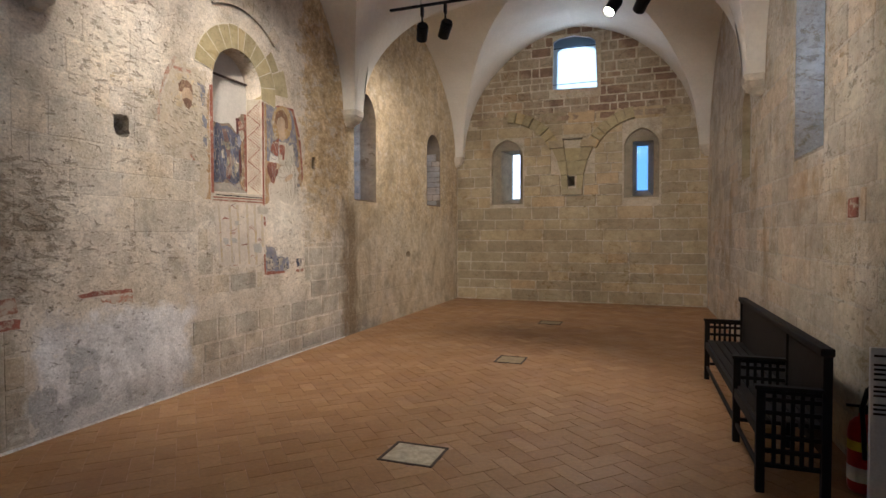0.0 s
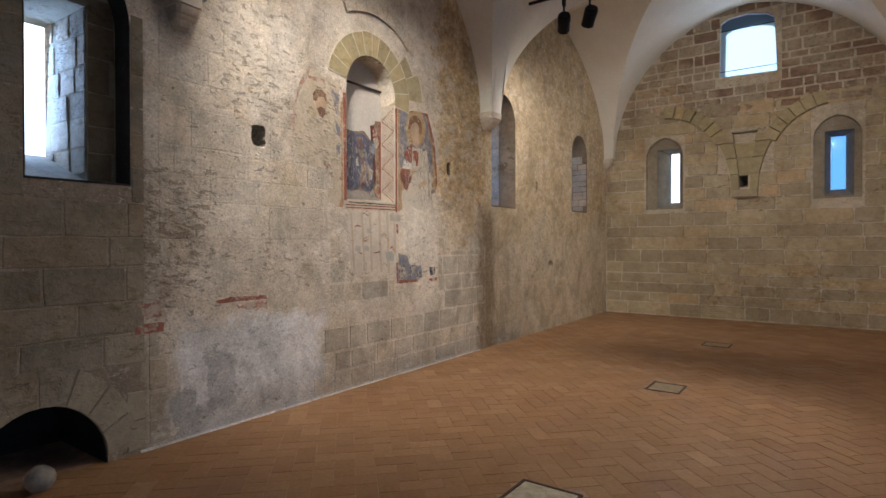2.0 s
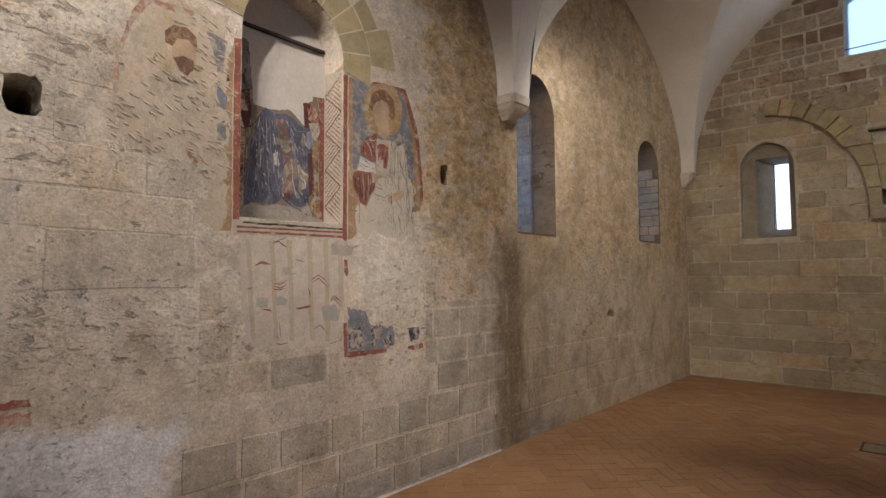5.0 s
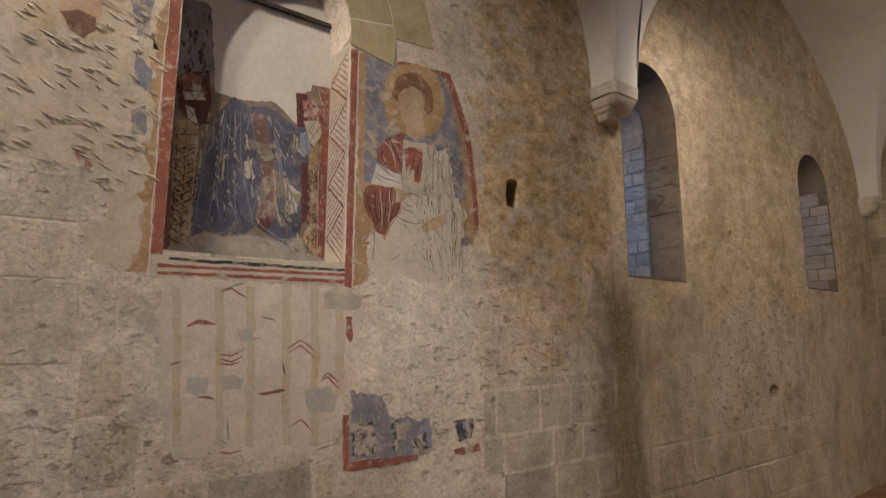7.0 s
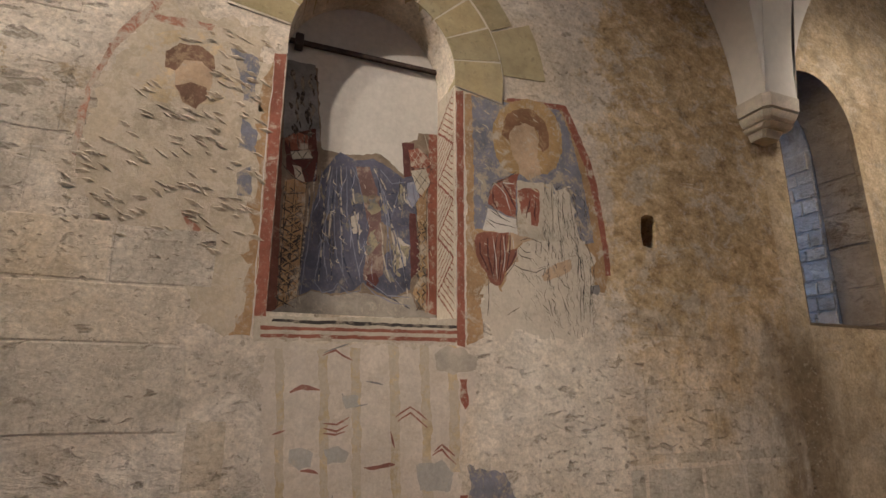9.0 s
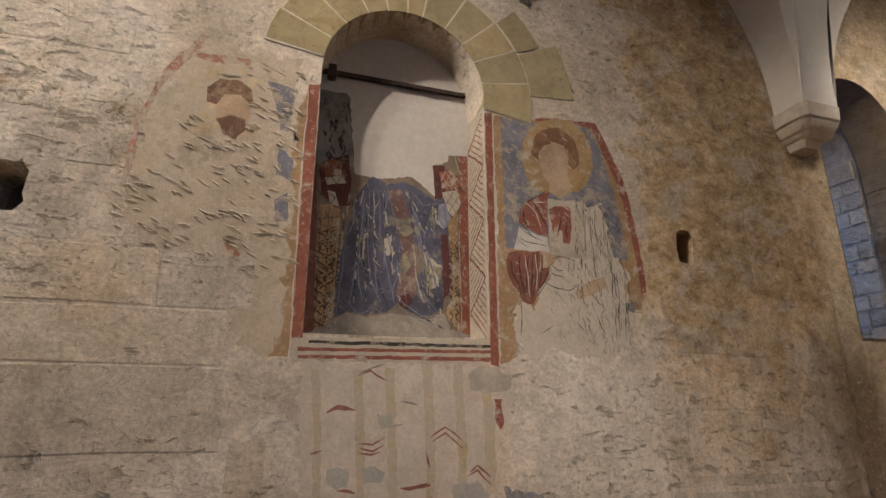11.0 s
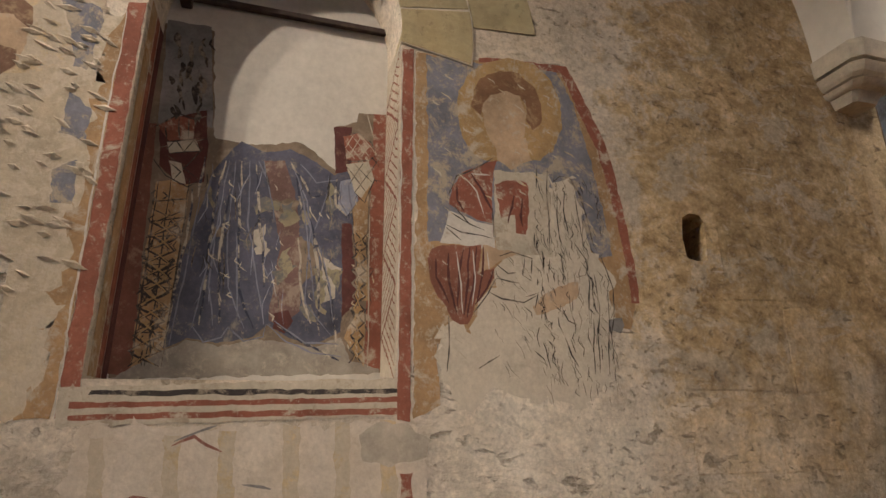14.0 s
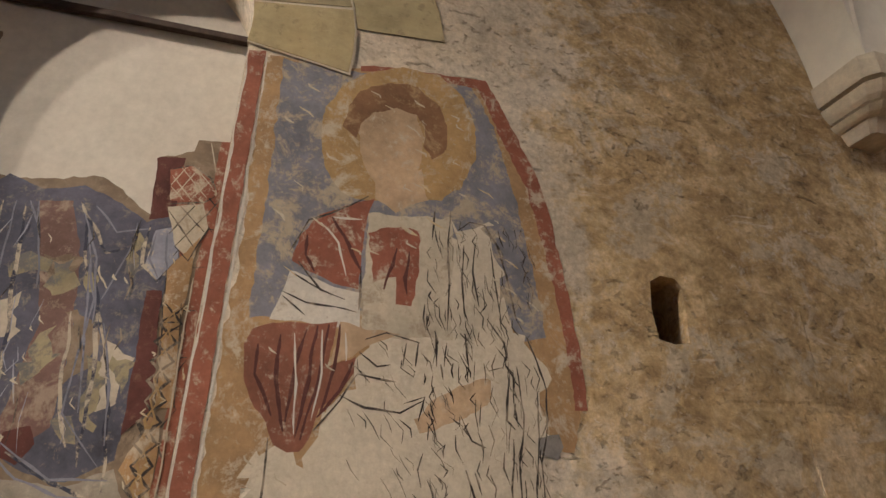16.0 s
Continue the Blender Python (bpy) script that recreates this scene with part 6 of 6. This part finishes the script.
for ca, cz, r, lo, hi, step in ((-3.13, 3.13, 1.22, 26, 78, 8.6), (0.10, 3.10, 1.18, 100, 154, 9.0)):
    a = lo
    while a < hi:
        bm = bmesh.new()
        wedge(bm, on_east, ca, cz, r, r + 0.25, a + 0.35, a + step - 0.35, -0.135 - 0.025 * math.sin(a * 7), 0.02)
        edge_soften(bm, 0.008)
        part("voussoir", bm, M_VOUSSOIR, stump)
        a += step

# ---- floor covers ----
M_COVER_DULL = plain("worn_stone_cover", (0.25, 0.20, 0.13), 0.8, 0, 0.3, 16, 0.004)
M_COVER = plain("travertine_cover", (0.46, 0.40, 0.30), 0.8, 0, 0.3, 16, 0.004)
for gx, gy, gw, gh in ((-1.545, 3.67, 0.42, 0.37), (-1.545, 6.89, 0.36, 0.40), (-1.52, 10.05, 0.40, 0.38)):
    cover = thing("floor_cover", gx, gy, 0, "square stone inspection cover in a dark metal frame", "floor cover", "floor inspection covers")
    bm = bmesh.new()
    box(bm, (gx - gw / 2 + 0.025, gy - gh / 2 + 0.025, -0.03), (gx + gw / 2 - 0.025, gy + gh / 2 - 0.025, 0.004), 0.003)
    part("stone_plate", bm, M_COVER if gy < 5 else M_COVER_DULL, cover)
    for x0, x1, y0, y1 in ((-gw / 2, gw / 2, -gh / 2, -gh / 2 + 0.02), (-gw / 2, gw / 2, gh / 2 - 0.02, gh / 2), (-gw / 2, -gw / 2 + 0.02, -gh / 2 + 0.02, gh / 2 - 0.02), (gw / 2 - 0.02, gw / 2, -gh / 2 + 0.02, gh / 2 - 0.02)):
        bm = bmesh.new()
        box(bm, (gx + x0, gy + y0, -0.03), (gx + x1, gy + y1, 0.006), 0.002)
        part("frame_bar", bm, M_IRON, cover)

# ---- the bench ----
def bench():
    ob = thing("bench", 0.88, 5.25, 0, "long black-stained wooden bench with latticed arms", "bench")
    X0, X1, H = 0.69, 1.10, 0.92

    def bar_(name, lo, hi, bevel=0.004, parent=ob):
        bm = bmesh.new()
        box(bm, lo, hi, bevel)
        return part(name, bm, M_DARKWOOD, parent)

    for y in (3.85, 4.73, 6.68):
        bar_("leg", (X0, y - 0.025, 0), (X0 + 0.05, y + 0.025, 0.66))
        bar_("leg", (X1 - 0.06, y - 0.025, 0), (X1 - 0.01, y + 0.025, H - 0.02))
        for z in (0.62, 0.57, 0.49, 0.34, 0.25, 0.16):
            bar_("arm_rail", (X0 + 0.05, y - 0.015, z), (X1 - 0.06, y + 0.015, z + 0.026), 0.003)
        n = 6
        for i in range(1, n):
            x = X0 + 0.05 + (X1 - X0 - 0.11) * i / n
            bar_("arm_bar", (x - 0.011, y - 0.0125, 0.165), (x + 0.011, y + 0.0125, 0.65), 0.003)
        bar_("arm_cap", (X0 - 0.01, y - 0.032, 0.645), (X1 - 0.05, y + 0.032, 0.67), 0.006)
    for i in range(5):
        x = X0 + 0.03 + i * 0.072
        bar_("seat_slat", (x, 3.88, 0.415), (x + 0.062, 6.66, 0.44), 0.004)
    bar_("seat_rail", (X0 + 0.005, 3.87, 0.345), (X0 + 0.035, 6.66, 0.415))
    bar_("back_panel", (X1 - 0.045, 3.87, 0.30), (X1 - 0.022, 6.66, H - 0.05))
    bar_("back_top_rail", (X1 - 0.075, 3.82, H - 0.05), (X1 + 0.0, 6.72, H), 0.008)
    bar_("back_low_rail", (X1 - 0.055, 3.87, 0.26), (X1 - 0.015, 6.66, 0.31))
    bar_("stretcher", (X0 + 0.015, 3.87, 0.12), (X0 + 0.04, 6.66, 0.15))


bench()

# ---- fire extinguisher and information panel ----
M_REDMETAL = plain("red_enamel", (0.42, 0.02, 0.015), 0.3, 0, 0.08, 8, 0.0005)
M_WHITE = plain("white_label", (0.72, 0.72, 0.72), 0.5, 0, 0.05, 8, 0.0005)
M_YELLOW = plain("yellow_label", (0.75, 0.55, 0.05), 0.5, 0, 0.05, 8, 0.0005)


def lathe(bm, x, y, rings, n=24):
    loops = [[bm.verts.new((x + r * math.cos(2 * math.pi * i / n), y + r * math.sin(2 * math.pi * i / n), z)) for i in range(n)] for r, z in rings]
    for a, b in zip(loops, loops[1:]):
        for i in range(n):
            j = (i + 1) % n
            bm.faces.new((a[i], a[j], b[j], b[i]))
    bmesh.ops.remove_doubles(bm, verts=bm.verts[:], dist=0.0003)


EX, EY = 1.315, 4.05
ext = thing("fire_extinguisher", EX, EY, 0, "red fire extinguisher standing by the wall", "fire extinguisher")
bm = bmesh.new()
lathe(bm, EX, EY, [(0, 0.01), (0.07, 0.01), (0.078, 0.03), (0.08, 0.06), (0.08, 0.38), (0.07, 0.43), (0.045, 0.46), (0.025, 0.47), (0.025, 0.49), (0, 0.49)])
part("cylinder", bm, M_REDMETAL, ext, smooth=True)
bm = bmesh.new()
lathe(bm, EX, EY, [(0.0812, 0.08), (0.0812, 0.17)])
part("white_label", bm, M_WHITE, ext, "white paper label")
bm = bmesh.new()
lathe(bm, EX, EY, [(0.0812, 0.27), (0.0812, 0.33)])
part("yellow_label", bm, M_YELLOW, ext, "yellow paper label")
bm = bmesh.new()
box(bm, (EX - 0.02, EY - 0.02, 0.49), (EX + 0.02, EY + 0.02, 0.53), 0.005)
box(bm, (EX - 0.09, EY - 0.012, 0.53), (EX + 0.02, EY + 0.012, 0.545), 0.003)
part("valve", bm, M_BLACK, ext)
bm = bmesh.new()
hp = [Vector((EX + 0.02, EY, 0.51)), Vector((EX + 0.05, EY - 0.02, 0.60)), Vector((EX + 0.03, EY - 0.06, 0.68)), Vector((EX - 0.01, EY - 0.09, 0.66)), Vector((EX - 0.04, EY - 0.10, 0.55)), Vector((EX - 0.03, EY - 0.10, 0.40)), Vector((EX - 0.02, EY - 0.095, 0.25))]
for p, q in zip(hp, hp[1:]):
    tube(bm, p, q + (q - p) * 0.1, 0.014)
part("hose", bm, M_BLACK, ext)

PX, PY = 1.30, 3.62
panel = thing("information_panel", PX, PY, 0, "white information panel with dark text on a grey stand", "sign")
bm = bmesh.new()
box(bm, (PX - 0.10, PY - 0.012, 0.02), (PX + 0.11, PY + 0.012, 0.98), 0.004)
part("board", bm, M_WHITE, panel)
for i, (z, w) in enumerate(((0.93, 0.10), (0.88, 0.16), (0.855, 0.15), (0.83, 0.16), (0.80, 0.12), (0.76, 0.16), (0.735, 0.15), (0.71, 0.16), (0.66, 0.14), (0.635, 0.16), (0.61, 0.12))):
    bm = bmesh.new()
    box(bm, (PX - 0.085, PY - 0.0145, z), (PX - 0.085 + w, PY - 0.0125, z + 0.012))
    part("text_line", bm, M_DARK, panel)
bm = bmesh.new()
box(bm, (PX - 0.11, PY - 0.15, 0.0), (PX + 0.11, PY + 0.15, 0.02), 0.005)
part("foot_plate", bm, M_IRON, panel)

M_BALL = plain("dusty_stone", (0.26, 0.23, 0.19), 0.9, 0, 0.3, 14, 0.006)
# ---- stone ball by the low opening ----
bm = bmesh.new()
bmesh.ops.create_icosphere(bm, subdivisions=4, radius=0.085)
for v in bm.verts:
    v.co *= 1 + 0.06 * noise.noise(v.co * 18)
    v.co += Vector((-4.22, 1.90, 0.082))
tagged(mesh_ob("stone_ball", bm, M_BALL, smooth=True), "pale rough stone ball on the tiled floor", "stone ball")

# pale cement fillet along the foot of the north wall
bm = bmesh.new()
prev = None
for i in range(90):
    y = 2.6 + i * 0.056
    w = 0.006 + 0.012 * noise.noise(Vector((y * 2.1, 0, 3)))
    c = [bm.verts.new((WL - 0.03, y, -0.006)), bm.verts.new((WL + w + 0.012, y, -0.006)), bm.verts.new((WL + w, y, 0.006)), bm.verts.new((WL + 0.004, y, 0.012 + w * 0.5)), bm.verts.new((WL - 0.03, y, 0.012 + w * 0.5))]
    if prev:
        for k in range(4):
            bm.faces.new((prev[k], prev[k + 1], c[k + 1], c[k]))
    prev = c
tagged(mesh_ob("baseboard", bm, M_CEMENT), "pale cement fillet along the wall foot", "fillet", kind="structure")


# ---- stones of the walls ----
def stone_mesh(name, seed, chamfer=0.10):
    """A unit block, one by one and one deep, with uneven worn edges."""
    rnd = random.Random(seed)
    bm = bmesh.new()
    base, top = [], []
    for cx_, cz_ in ((-0.5, -0.5), (0.0, -0.5), (0.5, -0.5), (0.5, 0.0), (0.5, 0.5), (0.0, 0.5), (-0.5, 0.5), (-0.5, 0.0)):
        jx, jz = rnd.uniform(-0.012, 0.012), rnd.uniform(-0.025, 0.025)
        corner = 0.975 if cx_ and cz_ else 1.0
        base.append(bm.verts.new((cx_ * corner + jx, 0, cz_ * corner + jz)))
        top.append(bm.verts.new((cx_ * corner * 0.975 + jx, rnd.uniform(0.8, 1.0), cz_ * corner * 0.955 + jz)))
    mid = bm.verts.new((0, 1.05, 0))
    for i in range(8):
        j = (i + 1) % 8
        bm.faces.new((base[i], base[j], top[j], top[i]))
        bm.faces.new((top[i], top[j], mid))
    me = bpy.data.meshes.new(name)
    bmesh.ops.recalc_face_normals(bm, faces=bm.faces[:])
    bm.to_mesh(me)
    bm.free()
    return me


def clear(lo, hi, z0, z1, keep):
    """What is left of a stone's length beside the boxes kept bare."""
    runs = [(lo, hi)]
    for b0, b1, c0, c1 in keep:
        if z0 < c1 - 0.02 and z1 > c0 + 0.02:
            runs = [r for p, q in runs for r in ((p, min(q, b0)), (max(p, b1), q)) if r[1] - r[0] > 0.01]
    return runs


def set_stones(parent, axes, a0, a1, z0, z1, heights, widths, relief, gap, material, keep, seed, limit=300, name="stone", roof=None):
    """Courses of stones on a wall. axes(a, z): the frame there, x along, y out, z up; keep: boxes left bare; roof(a, z): above the vault."""
    rnd = random.Random(seed)
    kinds = []
    for k in range(6):
        me = stone_mesh(name, seed * 10 + k)
        me.materials.append(material)
        kinds.append(me)
    z, count = z0, 0
    while z < z1 and count < limit:
        h = rnd.uniform(*heights)
        a = a0 - rnd.uniform(0, widths[0])
        while a < a1 and count < limit:
            w = rnd.uniform(*widths)
            lo, hi = max(a, a0), min(a + w, a1)
            for p, q in clear(lo, hi, z, z + h, keep):
                if q - p < 0.09 or (roof and roof((p + q) / 2, z)):
                    continue
                ob = new(name, kinds[rnd.randrange(6)])
                m = axes((p + q) / 2, z + h / 2)
                ob.matrix_basis = m @ Matrix.Diagonal((q - p - gap, relief * rnd.uniform(0.6, 1.3), h - gap, 1))
                ob.parent = parent
                count += 1
            a += w
        z += h


def north_axes(a, z):
    return Matrix(((0, 1, 0, WL), (1, 0, 0, a), (0, 0, 1, z), (0, 0, 0, 1)))


def far_axes(a, z):
    return Matrix(((0, 1, 0, WL - 0.012), (1, 0, 0, a), (0, 0, 1, z), (0, 0, 0, 1)))


def east_axes(a, z):
    return Matrix(((1, 0, 0, a), (0, -1, 0, YE), (0, 0, 1, z), (0, 0, 0, 1)))


def south_axes(a, z):
    return Matrix(((0, -1, 0, WR), (1, 0, 0, a), (0, 0, 1, z), (0, 0, 0, 1)))




def reveal_axes(y, splay=0.0):
    """Frames on the side of an opening that faces the walker, along the depth of the wall."""
    def axes(d, z):
        return Matrix(((-1, 0, 0, WL - d), (splay, -1, 0, y + splay * (d - D1)), (0, 0, 1, z), (0, 0, 0, 1)))
    return axes


def recess_axes(a, z):
    return Matrix(((0, 1, 0, WL - D1), (1, 0, 0, a), (0, 0, 1, z), (0, 0, 0, 1)))


objs = bpy.data.objects
set_stones(objs["wall_north_2"], reveal_axes(2.335, -0.08), 0.23, 0.84, 2.12, 3.34, (0.17, 0.25), (0.2, 0.36), 0.006, 0.010, M_RUBBLE_PALE, [], 44, 40)
set_stones(objs["wall_north_2"], recess_axes, 2.339, 2.53, 2.07, 3.3, (0.19, 0.26), (0.3, 0.5), 0.006, 0.008, M_JAMB, [], 45, 12)
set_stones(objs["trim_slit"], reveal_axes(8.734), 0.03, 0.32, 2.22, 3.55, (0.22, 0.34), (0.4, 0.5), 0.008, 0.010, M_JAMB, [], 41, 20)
set_stones(objs["trim_slit_deep"], reveal_axes(8.744), 0.34, 0.80, 2.22, 3.55, (0.10, 0.17), (0.12, 0.26), 0.012, 0.014, M_RUBBLE_PALE, [], 42, 60)
set_stones(objs["trim_slit_2"], reveal_axes(12.044), 0.02, 0.40, 2.30, 3.45, (0.11, 0.17), (0.13, 0.38), 0.016, 0.012, M_RUBBLE_PALE, [], 43, 40)
NORTH_KEEP = [(4.05, 6.65, 0.92, 4.5), (3.56, 3.80, 2.46, 2.74), (6.68, 6.86, 2.48, 2.8), (2.85, 4.25, 0.0, 0.22), (2.85, 4.62, 0.25, 0.44), (2.85, 4.38, 0.5, 0.7), (2.85, 4.85, 0.76, 1.12)]
set_stones(objs["wall_north_1"], north_axes, 2.66, 7.70, 0.03, 0.95, (0.20, 0.27), (0.24, 0.52), 0.006, 0.024, M_STONE_N, NORTH_KEEP, 31, 150)
set_stones(objs["wall_north_1"], north_axes, 2.75, 4.6, 1.15, 3.4, (0.19, 0.32), (0.40, 0.9), 0.0028, 0.007, M_STONE_PALE, [(4.62, 6.65, 0.92, 2.6), (4.02, 6.65, 2.50, 4.5)] + NORTH_KEEP[1:] + [(2, 8, 0, 1.45)], 32, 60)
set_stones(objs["wall_north_1"], north_axes, 4.55, 7.66, 0.96, 1.46, (0.20, 0.27), (0.26, 0.55), 0.001, 0.022, M_STONE_N, [(4.78, 5.72, 1.18, 2.0), (5.6, 6.5, 1.08, 1.5)], 39, 30)
set_stones(objs["wall_north_1"], north_axes, 6.62, 7.66, 1.48, 2.5, (0.24, 0.34), (0.35, 0.7), 0.003, 0.010, M_STONE_PALE, NORTH_KEEP[2:3] + [(7.3, 7.8, 1.9, 2.5)], 38, 20)
WEST_KEEP = [(1.87, 2.545, 2.03, 3.75), (1.45, 2.5, 0, 0.62)]
set_stones(objs["wall_north_1"], north_axes, 0.2, 2.64, 0.02, 3.3, (0.19, 0.27), (0.35, 0.75), 0.005, 0.008, M_STONE_DARK, WEST_KEEP, 33, 90)
low = thing("hearth_arch", WL, 1.96, 0.5, "low arch of grey voussoirs round a dark opening", "arch")
for a0 in range(4, 176, 22):
    bm = bmesh.new()
    wedge(bm, lambda a, z, d: on_north(1.96 + (a - 1.96) * 0.86, z * 1.0, d), 1.96, 0.02, 0.485, 0.74, a0 + 0.8, a0 + 21.2, -0.008, 0.2)
    edge_soften(bm, 0.006)
    part("voussoir", bm, M_STONE_DARK, low)
FAR_KEEP = [(7.85, 8.82, 2.1, 4.1), (11.1, 12.15, 2.2, 4.0), (10.0, 10.32, 1.1, 1.32), (9.48, 9.62, 2.45, 2.78)]
set_stones(objs["wall_north_3"], far_axes, 7.78, 13.2, 0.03, 1.0, (0.24, 0.33), (0.35, 0.8), 0.004, 0.016, M_NORTH2, FAR_KEEP, 34, 60)
EAST_KEEP = [(-3.50, -2.66, 2.36, 3.95), (-0.37, 0.45, 2.46, 4.02), (-1.96, -0.88, 5.04, 6.12), (-1.76, -1.24, 2.55, 3.2), (-2.0, -1.0, 3.2, 3.85)]


def over_vault(a, z):
    return z > SPRING + 2.93 * prof(min(1, abs(a - CX) / ((WR - WL) / 2 - FOOT_X)), 0.08) + 0.05


set_stones(objs["wall_east_1"], east_axes, WL, WR, 0.02, 4.35, (0.21, 0.31), (0.38, 0.92), 0.012, 0.022, M_STONE, EAST_KEEP, 35, 260, roof=over_vault)
set_stones(objs["wall_east_1"], east_axes, WL, WR, 4.30, 6.6, (0.12, 0.27), (0.14, 0.52), 0.014, 0.034, M_STONE_RED, EAST_KEEP, 36, 190, roof=over_vault)
SOUTH_KEEP = [(5.2, 6.3, 2.2, 4.7), (8.4, 9.2, 2.3, 3.8), (-1.3, 0.2, 0, 2.6), (7.15, 7.4, 2.6, 2.95)]
set_stones(objs["wall_south_1"], south_axes, 2.0, 13.2, 0.05, 3.4, (0.22, 0.32), (0.32, 0.8), 0.006, 0.016, M_SOUTH_STONE, SOUTH_KEEP + [(4.48, 4.74, 1.68, 1.90)], 37, 270)

# ---- floor tiles, herringbone at 45 degrees ----
TW, TL, GAP = 0.145, 0.29, 0.002
COVERS = [(-1.545, 3.67), (-1.545, 6.89), (-1.52, 10.05)]


def tile_mesh(name, seed):
    rnd = random.Random(seed)
    bm = bmesh.new()
    hw, hl = TW / 2 - GAP / 2, TL / 2 - GAP / 2
    lo, hi = [], []
    for sx, sy in ((-1, -1), (1, -1), (1, 1), (-1, 1)):
        jx, jy = rnd.uniform(-0.002, 0.002), rnd.uniform(-0.002, 0.002)
        lo.append(bm.verts.new((sx * hl + jx, sy * hw + jy, -0.012)))
        hi.append(bm.verts.new((sx * (hl - 0.0015) + jx, sy * (hw - 0.0015) + jy, rnd.uniform(-0.0008, 0.0006))))
    for i in range(4):
        j = (i + 1) % 4
        bm.faces.new((lo[i], lo[j], hi[j], hi[i]))
    bm.faces.new(hi)
    me = bpy.data.meshes.new(name)
    bmesh.ops.recalc_face_normals(bm, faces=bm.faces[:])
    bm.to_mesh(me)
    bm.free()
    me.materials.append(M_TILE)
    return me


tiles = [tile_mesh("tile", 50 + k) for k in range(5)]
rnd = random.Random(77)
rest_v, rest_f, made = [], [], 0
N = 90
for i in range(-N, N):
    for j in range(-N, N):
        # herringbone: pairs of tiles on a lattice, then turned by 45 degrees
        for turned in (0, 1):
            if turned:
                u, v = i * TW + j * TL + TW / 2, i * TW - j * TL + TW + TL / 2
            else:
                u, v = i * TW + j * TL + TL / 2, i * TW - j * TL + TW / 2
            c = math.sqrt(0.5)
            x, y = c * (u - v) - 1.5, c * (u + v) + 5.5
            if not (WL - 0.02 < x < WR + 0.02 and YW - 0.02 < y < YE + 0.02):
                continue
            if any(abs(x - gx) < 0.16 and abs(y - gy) < 0.16 for gx, gy in COVERS):
                continue
            m = pose(x, y, rnd.uniform(-0.0008, 0.0006), rnd.uniform(-0.15, 0.15), rnd.uniform(-0.15, 0.15), 45 + (90 if turned else 0) + rnd.uniform(-0.5, 0.5))
            me = tiles[rnd.randrange(5)]
            if -3.9 < x < -1.0 and 3.0 < y < 7.2 and made < 300:
                ob = new("tile", me)
                ob.matrix_basis = m
                ob.parent = objs["floor"]
                made += 1
            else:
                b = len(rest_v)
                rest_v += [tuple(m @ vv.co) for vv in me.vertices]
                rest_f += [tuple(b + k for k in p.vertices) for p in me.polygons]
me = bpy.data.meshes.new("tile_field")
me.from_pydata(rest_v, [], rest_f)
me.materials.append(M_TILE)
field = new("tile_field", me)
field.parent = objs["floor"]
tagged(field, kind="stuff")
